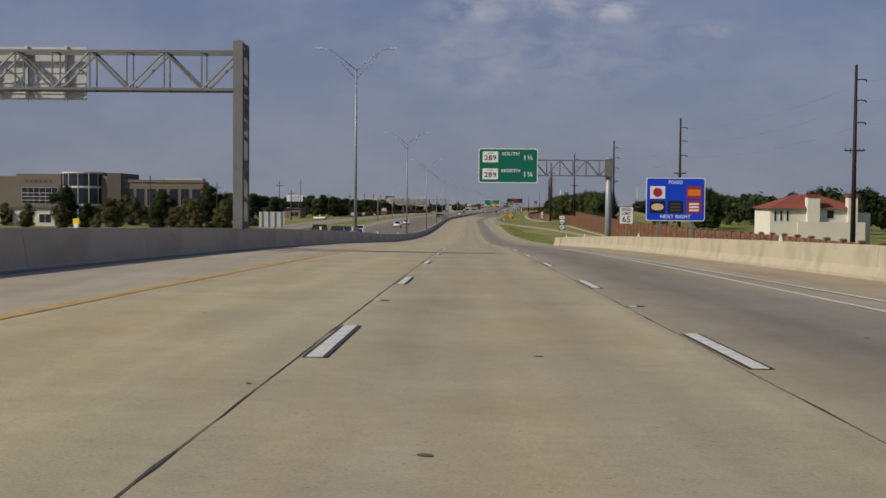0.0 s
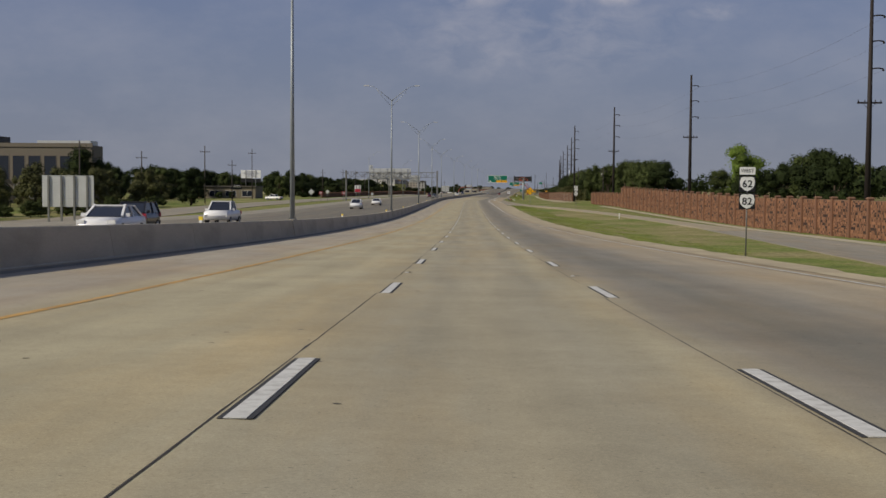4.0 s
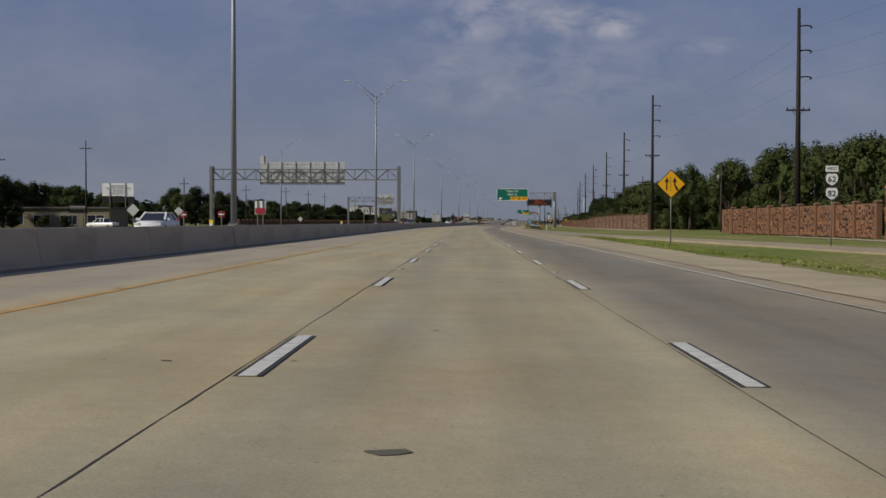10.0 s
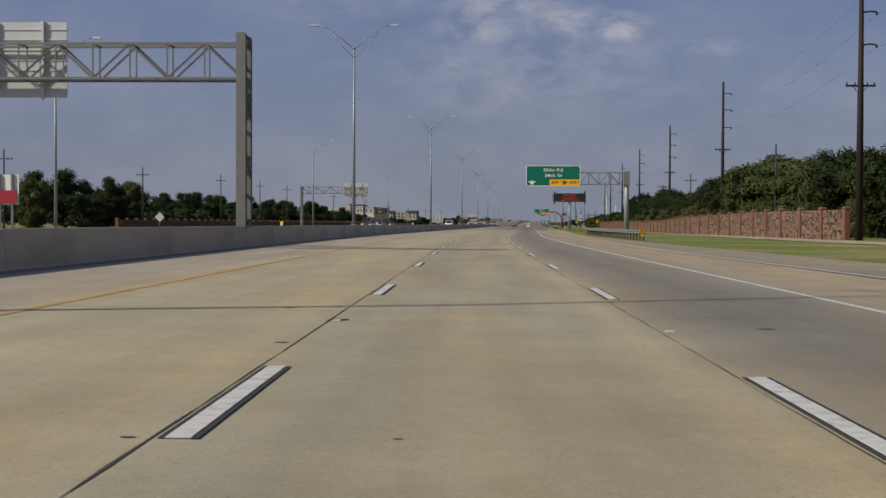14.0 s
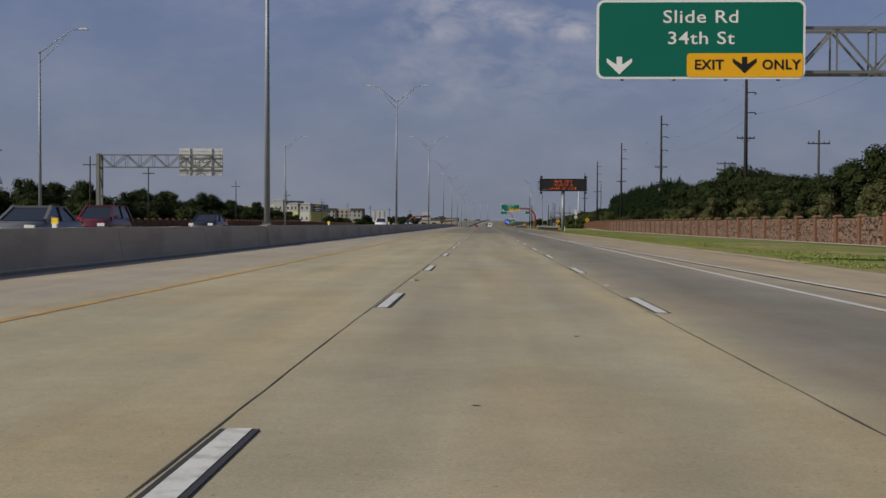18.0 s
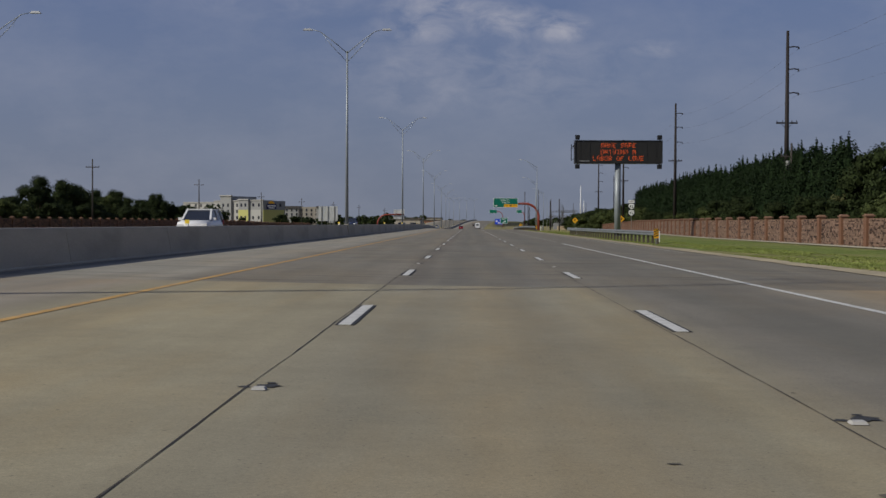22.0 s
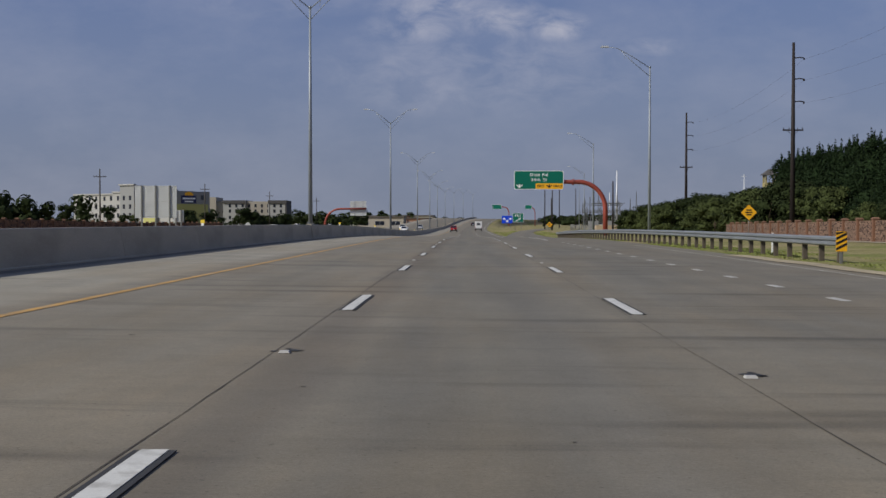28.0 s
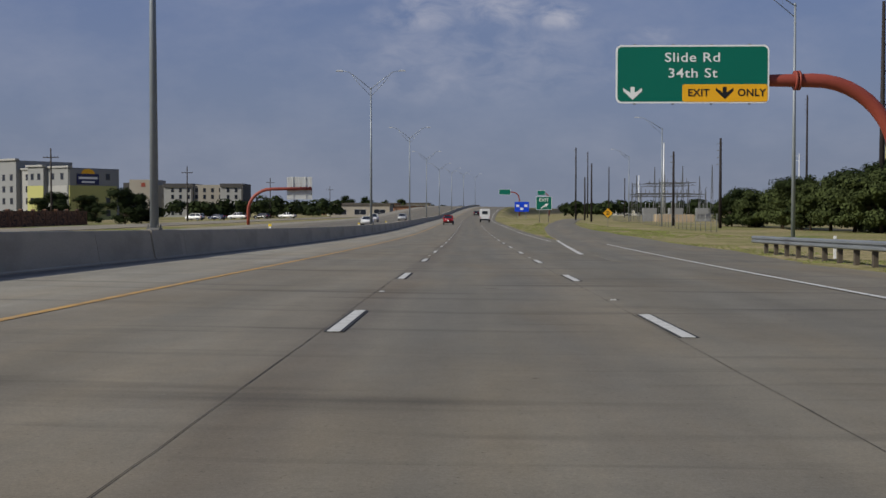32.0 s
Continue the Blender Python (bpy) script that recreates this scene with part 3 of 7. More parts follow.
def ground_strip(bm, s0, s1, us, lift=0.06, step=10.0, uv=None, mi=0):
    n = max(1, int(round((s1 - s0) / step)))
    rows = []
    for i in range(n + 1):
        s = s0 + (s1 - s0) * i / n
        row = []
        for u in us:
            u = u(s) if callable(u) else u
            p = at(s, u)
            row.append((bm.verts.new((p.x, p.y, ground_z(s, u) + lift)), (u, s)))
        rows.append(row)
    for a, b in zip(rows, rows[1:]):
        for j in range(len(us) - 1):
            q = (a[j], a[j + 1], b[j + 1], b[j])
            f = bm.faces.new([v[0] for v in q])
            f.material_index = mi
            if uv is not None:
                for lp, v in zip(f.loops, q):
                    lp[uv].uv = v[1]


def road_mesh(name, material, label, s0, s1, us, lift=0.0, grounded=False, step=10.0, shift=0.0):
    bm = bmesh.new()
    uv = bm.loops.layers.uv.new("metres")
    (ground_strip if grounded else strip)(bm, s0, s1, us, lift, step, uv=uv)
    if shift:
        for f in bm.faces:
            for lp in f.loops:
                lp[uv].uv.x += shift
    # a rim that closes the slab down to its bed
    rim = [e for e in bm.edges if e.is_boundary]
    made = bmesh.ops.extrude_edge_only(bm, edges=rim)
    for v in made["geom"]:
        if isinstance(v, bmesh.types.BMVert):
            v.co.z -= 0.22
    return solid(name, bm, material, Matrix(), label, "road", kind="structure")


MED = -9.75
main_edge = right_edge
CHANGE = 642.0
road_mesh("road", PAVE, "worn tan concrete freeway lanes with tyre-darkened paths", -150, CHANGE, [-9.6, -7.5, -5.49, -3.66, -1.83, 0, 1.83, 3.66, 5.49, 7.0, main_edge])
road_mesh("road", PAVE2, "grey tined concrete freeway lanes with dark cross streaks", CHANGE, 940, [-9.6, -7.5, -5.49, -3.66, -1.83, 0, 1.83, 3.66, 5.49, 7.0, main_edge])
gore_edge = ramp_u((940, 4.6), (985, 6.6), (1600, 6.8))
road_mesh("road", PAVE2, "grey concrete freeway lanes rising to the overpass", 940, 2080, [-9.6, -7.5, -5.49, -3.66, -1.83, 0, 1.83, 3.66, gore_edge])
exit_l = ramp_u((940, 4.6), (988, 6.7), (1013, 7.6), (1060, 10.2), (1105, 13.9), (1130, 16.4), (1250, 28))
exit_r = ramp_u((940, 10.8), (955, 12.1), (971, 12.0), (1005, 12.9), (1060, 15.2), (1105, 18.4), (1130, 20.8), (1250, 33))


def side_road(name, s0, s1, us, k_of, material, label, base=0.05, step=4.0):
    """A slip road: level with the carriageway where k is 1, on the ground where k is 0, always over the ground."""
    bm = bmesh.new()
    uv = bm.loops.layers.uv.new("metres")
    n = int((s1 - s0) / step)
    rows = []
    for i in range(n + 1):
        s = s0 + (s1 - s0) * i / n
        row = []
        for f in us:
            u = f(s)
            p, k = at(s, u, fall(u) + 0.004), k_of(s)
            g = ground_z(s, u) + base
            p.z = max(g, p.z * k + (g + 0.03) * (1 - k))
            row.append((bm.verts.new(p), (u - (us[0](s) if name == "exit_ramp" else 0.0), s)))
        rows.append(row)
    for q, w in zip(rows, rows[1:]):
        for j in range(len(us) - 1):
            v = (q[j], q[j + 1], w[j + 1], w[j])
            f = bm.faces.new([e[0] for e in v])
            for lp, e in zip(f.loops, v):
                lp[uv].uv = e[1]
    made = bmesh.ops.extrude_edge_only(bm, edges=[e for e in bm.edges if e.is_boundary])
    for v in made["geom"]:
        if isinstance(v, bmesh.types.BMVert):
            v.co.z -= 0.2
    return solid(name, bm, material, Matrix(), label, "road", kind="structure")


def between(l, r, k):
    return lambda s: l(s) + (r(s) - l(s)) * k


side_road("exit_ramp", 940, 1250, [between(exit_l, exit_r, q) for q in (0, 0.25, 0.5, 0.75, 1)], lambda s: min(max((1010 - s) / 40, 0.0), 1.0), PAVE2, "grey concrete exit ramp curving away")
ramp_l = ramp_u((240, 26.5), (290, 24.9), (319, 22.6), (340, 20.0), (360, 17.2), (381, 13.9), (390, 11.2), (397, 8.6), (520, 8.6))
ramp_r = ramp_u((240, 30.6), (290, 28.6), (319, 26.4), (340, 23.8), (360, 21.0), (380, 17.8), (396, 15.0), (430, 13.0), (520, 9.75))
join_l = lambda s: max(ramp_l(s), right_edge(s) - 0.02 if s > 392 else 0.0)
side_road("entrance_ramp", 240, 520, [between(join_l, ramp_r, q) for q in (0, 0.3, 0.6, 1)], lambda s: min(max((s - 330) / 62, 0.0), 1.0), RAMP, "worn concrete entrance ramp joining the freeway")
road_mesh("opposite_road", PAVE2, "grey concrete lanes of the opposite carriageway", -150, 2080, [-32.0, -28, -24, -20, -16, -12, -9.9], 0.0, shift=22.0)
road_mesh("frontage_road", ASPH, "worn pale concrete street beside the wall", -150, 250, [ramp_u((-150, 19.2), (150, 19.2), (250, 26.2)), ramp_u((-150, 23.5), (150, 23.5), (250, 28.6)), ramp_u((-150, 28.5), (150, 28.5), (250, 30.7))], 0.04, True, shift=-23.5)
road_mesh("frontage_road_left", ASPH, "worn pale concrete street on the far side", -150, 1500, [-58, -54, -50, -46], 0.08, True, shift=52)
sw = bmesh.new()
ground_strip(sw, -150, 400, [ramp_u((-150, 28.6), (150, 28.6), (250, 30.8)), ramp_u((-150, 30.4), (150, 30.4), (250, 32.4))], 0.05)
solid("pavement", sw, CONCL, Matrix(), "pale concrete kerb and footpath along the wall", "pavement", kind="structure")
sw = bmesh.new()
ground_strip(sw, 560, 925, [ramp_u((560, 24.2), (640, 22.6), (745, 22.8), (925, 34.4)), ramp_u((560, 25.7), (640, 24.2), (745, 24.4), (925, 36.0))], 0.05)
solid("pavement", sw, CONCL, Matrix(), "pale concrete footpath strip at the foot of the wall", "pavement", kind="structure")
dirt = mat("bare_dirt", (0.34, 0.285, 0.19), 0.95, vary=0.3, scale=0.4, fine=6, bump=0.5)
sw = bmesh.new()
strip(sw, 112, 386, [lambda s: ramp_u((112, 8.3), (140, 8.3), (197, 7.7), (253, 6.95), (305, 6.3), (370, 6.25), (386, 6.9))(s) + 0.22 * noise.noise(Vector((s * 0.35, 9, 0))), lambda s: ramp_u((112, 9.1), (150, 9.5), (198, 9.2), (221, 8.9), (277, 8.8), (330, 8.9), (386, 9.6))(s) + 0.35 * noise.noise(Vector((s * 0.13, 0, 0))) + 0.3 * noise.noise(Vector((s * 0.6, 3, 0)))], 0.014, 1.0)
solid("verge", sw, dirt, Matrix(), "bare sandy verge along the road's edge", "verge", kind="structure")
sw = bmesh.new()
strip(sw, 545, 832, [lambda s: 9.35 + 0.15 * noise.noise(Vector((s * 0.3, 5, 0))), lambda s: ramp_u((545, 9.9), (610, 10.5), (650, 10.25), (832, 10.05))(s) + 0.3 * noise.noise(Vector((s * 0.15, 2, 0))) + 0.25 * noise.noise(Vector((s * 0.7, 4, 0)))], 0.016, 1.0)
solid("verge", sw, dirt, Matrix(), "sandy grit strip between the road and the grass", "verge", kind="structure")
sw = bmesh.new()
ground_strip(sw, 470, 566, [lambda s: ramp_u((470, 27), (520, 24.8), (566, 23.0))(s) + 1.2 * noise.noise(Vector((s * 0.2, 8, 0))), lambda s: ramp_u((470, 33), (520, 30.0), (566, 26.3))(s)], 0.05, 1.5)
solid("verge", sw, dirt, Matrix(), "pale sandy soil at the foot of the wall", "verge", kind="structure")

# ---- markings ----
MARKS = thing("road_markings", Matrix(), "white, yellow and black lane markings on the concrete", "road marking", kind="structure")


def dash_mesh(length=3.05, w=0.069, border=0.038):
    bm = bmesh.new()
    box(bm, -w - border, w + border, 0, length, 0.0, 0.004, 0)
    box(bm, -w, w, 0.0, length, 0.0, 0.008, 1)
    return mesh_of("lane_dash", bm, BLACKP, WHITEP)


def lay(me, name, s, u, parent, lift=0.004):
    a, b = at(s, u, fall(u) + lift), at(s + 3.0, u, fall(u) + lift)
    d = b - a
    ob = new(name, me)
    ob.parent = parent
    ob.matrix_world = Matrix.Translation(a) @ d.to_track_quat("Y", "Z").to_matrix().to_4x4()
    return ob


DASHES, LEFT_LINE, RIGHT_LINE = dash_mesh(), -1.69, 1.98
for k in range(-4, 100):
    s = DASH * k
    lay(DASHES, "lane_dash", s - 0.40, LEFT_LINE + 0.14, MARKS)
    if s < 1100:
        lay(DASHES, "lane_dash", s - 0.6, RIGHT_LINE + 0.14, MARKS)
DOT = bmesh.new()
box(DOT, -0.075, 0.075, 0, 0.8, 0, 0.006)
DOT = mesh_of("drop_dash", DOT, mat("road_white_worn", (0.40, 0.39, 0.37), 0.7, vary=0.2, scale=2, dirt=(0.26, 0.25, 0.22)))
for k in range(45):
    lay(DOT, "drop_dash", 697 + 3.66 * k, ramp_u((697, 5.45), (815, 5.66), (860, 5.66))(697 + 3.66 * k), MARKS)


def line(name, material, s0, s1, u, w=0.1, lift=0.006, step=5.0):
    bm = bmesh.new()
    f = u if callable(u) else (lambda s: u)
    strip(bm, s0, s1, [lambda s: f(s) - w / 2, lambda s: f(s) + w / 2], lift, step)
    return part(name, bm, material, MARKS)


mat("old_edge_paint", (0.40, 0.385, 0.345), 0.8, vary=0.3, scale=1.5, dirt=(0.26, 0.24, 0.20))
YELLOW_U = ramp_u((0, -5.4), (353, -5.47), (420, -5.48), (577, -5.32), (660, -5.2), (802, -5.31), (900, -5.36))
line("yellow_line", YELLOWP, -150, 110, YELLOW_U, 0.19)
line("yellow_line", YELLOWP, 110, 1500, YELLOW_U, 0.14)
line("edge_line", WHITEP, -150, 74, ramp_u((-150, 5.75), (46, 5.6), (75, 5.27)), 0.12)
line("edge_line", WHITEP, -150, 72, ramp_u((-150, 9.0), (20, 6.45), (48, 5.93), (75, 5.33)), 0.12, 0.012)
JOIN_U = ramp_u((112, 8.3), (119, 8.15), (197, 7.05), (253, 6.15), (305, 5.55), (396, 5.53))
for s0, s1, paint in ((112, 228, WHITEP), (228, 305, MATS["old_edge_paint"]), (305, 396, WHITEP)):
    line("edge_line", paint, s0, s1, JOIN_U, 0.095, 0.016)
line("edge_line", WHITEP, 396, 690, ramp_u((396, 5.53), (450, 5.5), (524, 5.28), (598, 5.46), (668, 5.32), (690, 5.35)), 0.145)
line("edge_line", WHITEP, 390, 586, ramp_u((390, 10.6), (396, 10.0), (409, 9.5), (421, 9.15), (527, 6.36), (546, 6.12), (590, 5.5)), 0.15, 0.026)
line("edge_line", MATS["old_edge_paint"], 670, 850, ramp_u((670, 8.85), (850, 8.7)), 0.09)
line("edge_line", WHITEP, 868, 1013, ramp_u((868, 5.45), (890, 5.82), (911, 6.3), (932, 6.9), (966, 8.15), (1013, 10.0)), 0.15, 0.016)
line("gore_line", WHITEP, 949, 988, ramp_u((949, 4.45), (988, 6.45)), 0.2, 0.016)
line("edge_line", WHITEP, 984, 1500, 5.7, 0.12)


def ragged(name, s0, s1, u, w, seed):
    """A sealed joint of uneven width that wanders a little."""
    rng = random.Random(seed)
    bm = bmesh.new()
    rows, s = [], s0
    while s < s1:
        k = w * rng.uniform(0.45, 1.5) * (1.0 if rng.random() < 0.9 else 1.9)
        c = u + 0.012 * noise.noise(Vector((s * 0.4, seed, 0))) + rng.uniform(-0.004, 0.004)
        rows.append([bm.verts.new(at(s, c + d, fall(c) + 0.004)) for d in (-k / 2, k / 2)])
        s += rng.uniform(0.25, 0.7) if s < 1000 else 6.0
    for a, b in zip(rows, rows[1:]):
        bm.faces.new((a[0], a[1], b[1], b[0]))
    return part(name, bm, TAR, MARKS)


for u, seed in ((LEFT_LINE, 3), (RIGHT_LINE, 4)):
    ragged("joint", -100, 645, u, 0.0115, seed)
    ragged("joint", 645, 1300 if u < 0 else 1100, u, 0.0068, seed + 4)
rng = random.Random(5)
for s in (-41.2, 19.2, 103.0, 188.6, 264.75, 356.2, 410.6, 581.4):
    bm = bmesh.new()
    du = rng.uniform(-0.3, 0.3)
    strip(bm, s, s + 0.011, [-9.5, -5.6, -1.83, 1.83, 3.4], 0.004, 1.0)
    for v in bm.verts:
        v.co.y += du * v.co.x * 0.03 + 0.012 * math.sin(v.co.x * 2.3)
    part("cross_joint", bm, TAR, MARKS)

# raised markers with the dark scars of lost ones
STUD = bmesh.new()
box(STUD, -0.05, 0.05, 0, 0.09, 0, 0.018, 0, 0.75)
STUD = mesh_of("marker", STUD, MATS["road_white_worn"])
rng = random.Random(9)


def scar_mesh(seed):
    """Torn patch of black glue with crumbs beside it."""
    r = random.Random(seed)
    bm = bmesh.new()
    for cx, cy, a, b in ((0.05, 0.10, 0.10, 0.10), (0.11 * r.choice((-1, 1)), 0.04, 0.05, 0.04), (r.uniform(-0.06, 0.12), 0.24, 0.04, 0.03)):
        v = []
        for k in range(18):
            g = k * math.tau / 18
            f = r.uniform(0.55, 1.15)
            v.append(bm.verts.new((cx + a * math.cos(g) * f, cy + b * math.sin(g) * f, 0.0)))
        bm.faces.new(v)
    return mesh_of("scar", bm, BLACKP)


SCARS = [scar_mesh(k) for k in range(5)]
for k in range(-1, 42):
    for u, s in ((LEFT_LINE + 0.10, 19.05 + 24.38 * k), (RIGHT_LINE + 0.11, 18.7 + 24.35 * k)):
        s += rng.uniform(-0.1, 0.1)
        lay(STUD, "marker", s, u, MARKS)
        if rng.random() < 0.8:
            lay(rng.choice(SCARS), "scar", s + 0.12, u + rng.uniform(-0.02, 0.06), MARKS, 0.006)

# ---- median barrier ----


def profile_mesh(name, prof, length, material, name2=""):
    bm = bmesh.new()
    a = [bm.verts.new((x, 0.0, z)) for x, z in prof]
    b = [bm.verts.new((x, length, z)) for x, z in prof]
    n = len(prof)
    for i in range(n):
        j = (i + 1) % n
        bm.faces.new((a[i], b[i], b[j], a[j]))
    bm.faces.new(a)
    bm.faces.new(b[::-1])
    bmesh.ops.recalc_face_normals(bm, faces=bm.faces[:])
    return mesh_of(name, bm, material)


def run(me, name, s0, s1, seg, u, parent, lift=0.0, gap=0.0):
    """Pieces end to end along the road."""
    s = s0
    f = u if callable(u) else (lambda q: u)
    while s < s1 - 0.01:
        e = min(s + seg, s1)
        a, b = at(s, f(s), fall(f(s)) + lift), at(e, f(e), fall(f(e)) + lift)
        d = b - a
        ob = new(name, me)
        ob.parent = parent
        ob.matrix_world = Matrix.Translation(a) @ d.to_track_quat("Y", "Z").to_matrix().to_4x4() @ Matrix.Diagonal((1, (d.length - gap) / seg, 1, 1))
        s = e


BAR = profile_mesh("barrier_block", [(0.30, -0.25), (0.30, 0.03), (0.26, 0.06), (0.125, 0.845), (0.10, 0.87), (-0.10, 0.87), (-0.125, 0.845), (-0.26, 0.06), (-0.30, 0.03), (-0.30, -0.25)], 9.14, CONC)
barrier = thing("median_barrier", Matrix(), "grey single-slope concrete median barrier with vertical joints", "barrier", kind="structure")
run(BAR, "barrier_block", -120, 1500, 9.14, MED, barrier, gap=0.025)
BLK = profile_mesh("lamp_block", [(0.36, -0.25), (0.36, 0.03), (0.31, 0.06), (0.175, 0.86), (0.15, 0.885), (-0.15, 0.885), (-0.175, 0.86), (-0.31, 0.06), (-0.36, 0.03), (-0.36, -0.25)], 3.3, CONC)
LAMP_S = [98.7, 177.4, 256.8, 332.3, 407.8, 484.3, 559.5, 636, 711.5, 787, 861.5, 937.2, 1017, 1093, 1169, 1245, 1321, 1397, 1473]
for s in LAMP_S:
    run(BLK, "lamp_block", s - 1.0, s + 2.3, 3.3, MED, barrier)
# darker strip on the pavement along the barrier's foot
LIP = mat("barrier_foot_grime", (0.19, 0.172, 0.14), 0.9, vary=0.3, scale=0.8)
bm = bmesh.new()
strip(bm, -120, 1400, [MED + 0.31, MED + 0.72], 0.007, 6)
part("gutter_stain", bm, LIP, MARKS)
BARR = profile_mesh("barrier_block", [(0.24, -0.5), (0.24, 0.08), (0.13, 0.30), (0.08, 0.81), (-0.08, 0.81), (-0.13, 0.30), (-0.24, 0.08), (-0.24, -0.5)], 6.1, CONCL)
rbar = thing("edge_barrier", Matrix(), "pale tan concrete safety barrier with chipped foot", "barrier", kind="structure")
run(BARR, "barrier_block", -117, 112, 6.1, ramp_u((-117, 9.7), (30, 9.35), (112, 8.5)), rbar, gap=0.02)
run(BARR, "barrier_block", 113, 119.1, 6.1, ramp_u((112, 8.5), (121, 8.35)), rbar)

# dark spots and scraps on the pavement
rng = random.Random(31)
verts, faces = [], []
for _ in range(1500):
    s, u = rng.uniform(5, 1000), rng.uniform(-8.5, 7.5)
    r = rng.uniform(0.012, 0.04) * (3.0 if rng.random() < 0.06 else 1)
    n = len(verts)
    for k in range(7):
        a = k * math.tau / 7
        verts.append(at(s + r * math.sin(a) * rng.uniform(0.4, 1.0), u + 1.4 * r * math.cos(a) * rng.uniform(0.5, 1.0), 0).copy())
        verts[-1].z += fall(u) + 0.005
    faces.append(tuple(range(n, n + 7)))
me = bpy.data.meshes.new("road_stains")
me.from_pydata(verts, [], faces)
me.materials.append(mat("oil_spot", (0.10, 0.09, 0.07), 0.9, vary=0.3))
tagged(new("road_stains", me), "scattered dark spots and scraps on the concrete", "stains", kind="stuff")

# grass on the verges: ragged tufts
rng = random.Random(12)
verts, faces = [], []


def tuft(s, u, h):
    base = at(s, u)
    base.z = ground_z(s, u) - 0.01
    for _ in range(9):
        a = rng.uniform(0, math.tau)
        d, w = Vector((math.cos(a), math.sin(a), 0)), rng.uniform(0.015, 0.035)
        p = base + Vector((rng.gauss(0, 0.16), rng.gauss(0, 0.16), 0))
        tip = p + Vector((rng.uniform(-0.07, 0.07), rng.uniform(-0.07, 0.07), h * rng.uniform(0.5, 1.25)))
        n = len(verts)
        verts.extend((p - d * w, p + d * w, tip))
        faces.append((n, n + 1, n + 2))


for s0, s1, u0, u1, n, h in ((112, 300, 0.45, 8, 11000, 0.055), (300, 372, 1.2, 5, 2600, 0.06), (540, 700, 0.8, 7, 9000, 0.05), (700, 830, 0.8, 6, 5000, 0.05), (830, 985, 0.5, 5, 5000, 0.048), (986, 1120, 0.3, 14, 3500, 0.10), (346, 390, 0.6, 3.6, 700, 0.13)):
    for _ in range(n):
        s = rng.uniform(s0, s1)
        u = right_edge(s) + u0 + 0.9 * abs(noise.noise(Vector((s * 0.21, 7, 0)))) * 2 + (u1 - u0) * rng.random()
        if s > 940 and exit_l(s) - 0.1 < u < exit_r(s) + 0.2 or s < 520 and join_l(s) - 0.1 < u < ramp_r(s) + 0.2:
            continue
        if noise.noise(Vector((s * 0.12, u * 0.4, 0))) > -0.15:
            tuft(s, u, h)
me = bpy.data.meshes.new("grass")
me.from_pydata(verts, [], faces)
me.materials.append(mat("grass_blade", (0.195, 0.225, 0.062), 0.9, vary=0.3, scale=0.15, fine=4, island=0.35, bump=0.0, spec=0.1))
tagged(new("grass", me), "ragged green and dry grass tufts on the verge", "grass", kind="stuff")

# ---- lamps, signs, gantries ----


def lamp_thing(m, arms, height, reach, rise, label, group):
    t = thing("street_lamp", m, label, "street lamp", group)
    bm = bmesh.new()
    box(bm, -0.2, 0.2, -0.2, 0.2, 0, 0.06)
    for sx in (-1, 1):
        for sy in (-1, 1):
            tube(bm, (sx * 0.15, sy * 0.15, 0.06), (sx * 0.15, sy * 0.15, 0.16), 0.02, n=5)
    part("base_plate", bm, GALVD, t)
    bm = bmesh.new()
    tube(bm, (0, 0, 0.06), (0, 0, height), 0.135, 0.065, 12)
    part("pole", bm, GALV, t)
    bm = bmesh.new()
    tube(bm, (0, 0, height - 0.06), (0, 0, height + 0.12), 0.09, 0.06, 10)
    part("cap", bm, GALV, t)
    for sx in arms:
        bm = bmesh.new()
        top = [(0, 0, height - 0.05), (sx * reach * 0.45, 0, height + rise * 0.55), (sx * reach * 0.8, 0, height + rise * 0.93), (sx * reach, 0, height + rise)]
        low = [(0, 0, height - 0.75), (sx * reach * 0.45, 0, height + rise * 0.30), (sx * reach * 0.7, 0, height + rise * 0.80)]
        bent(bm, top, [0.035, 0.032, 0.028, 0.026], 6)
        bent(bm, low, [0.026, 0.024, 0.022], 6)
        for a, b in ((0.25, 0.22), (0.45, 0.45), (0.62, 0.62)):
            tube(bm, (sx * reach * a, 0, height + rise * (a * 1.22) - 0.02), (sx * reach * b, 0, height + rise * (b * 0.95) - 0.30), 0.012, n=4)
        arm = part("arm", bm, GALV, t)
        bm = bmesh.new()
        x = sx * reach
        box(bm, min(x, x + sx * 0.75), max(x, x + sx * 0.75), -0.15, 0.15, height + rise - 0.04, height + rise + 0.09, 0, 0.7)
        part("lamp_head", bm, mat("lamp_head", (0.42, 0.43, 0.43), 0.4, 0.2, vary=0.08), arm)
    return t


first = None
for s in LAMP_S:
    m = over(s, MED, 0.885 - 0.015 * MED)
    if first is None:
        first = lamp_thing(m, (-1, 1), 13.4, 2.7, 1.75, "tall galvanised double-arm street lamp standing on the median barrier", "median lamps")
    else:
        copy_thing(first, m)
first = None
for s in (484, 593, 699):
    if first is None:
        first = lamp_thing(on(s, -32.8), (1,), 13.8, 2.9, 1.7, "galvanised single-arm street lamp on the far verge", "far verge lamps")
    else:
        copy_thing(first, on(s, -32.8))
first = None
for s, u in ((887, 15.2), (974, 19.9), (1076, 28.7), (1165, 36)):
    m = on(s, u)
    if first is None:
        first = lamp_thing(m, (-1,), 14.5, 3.4, 1.7, "galvanised single-arm street lamp behind the guardrail", "verge lamps")
    else:
        copy_thing(first, m)


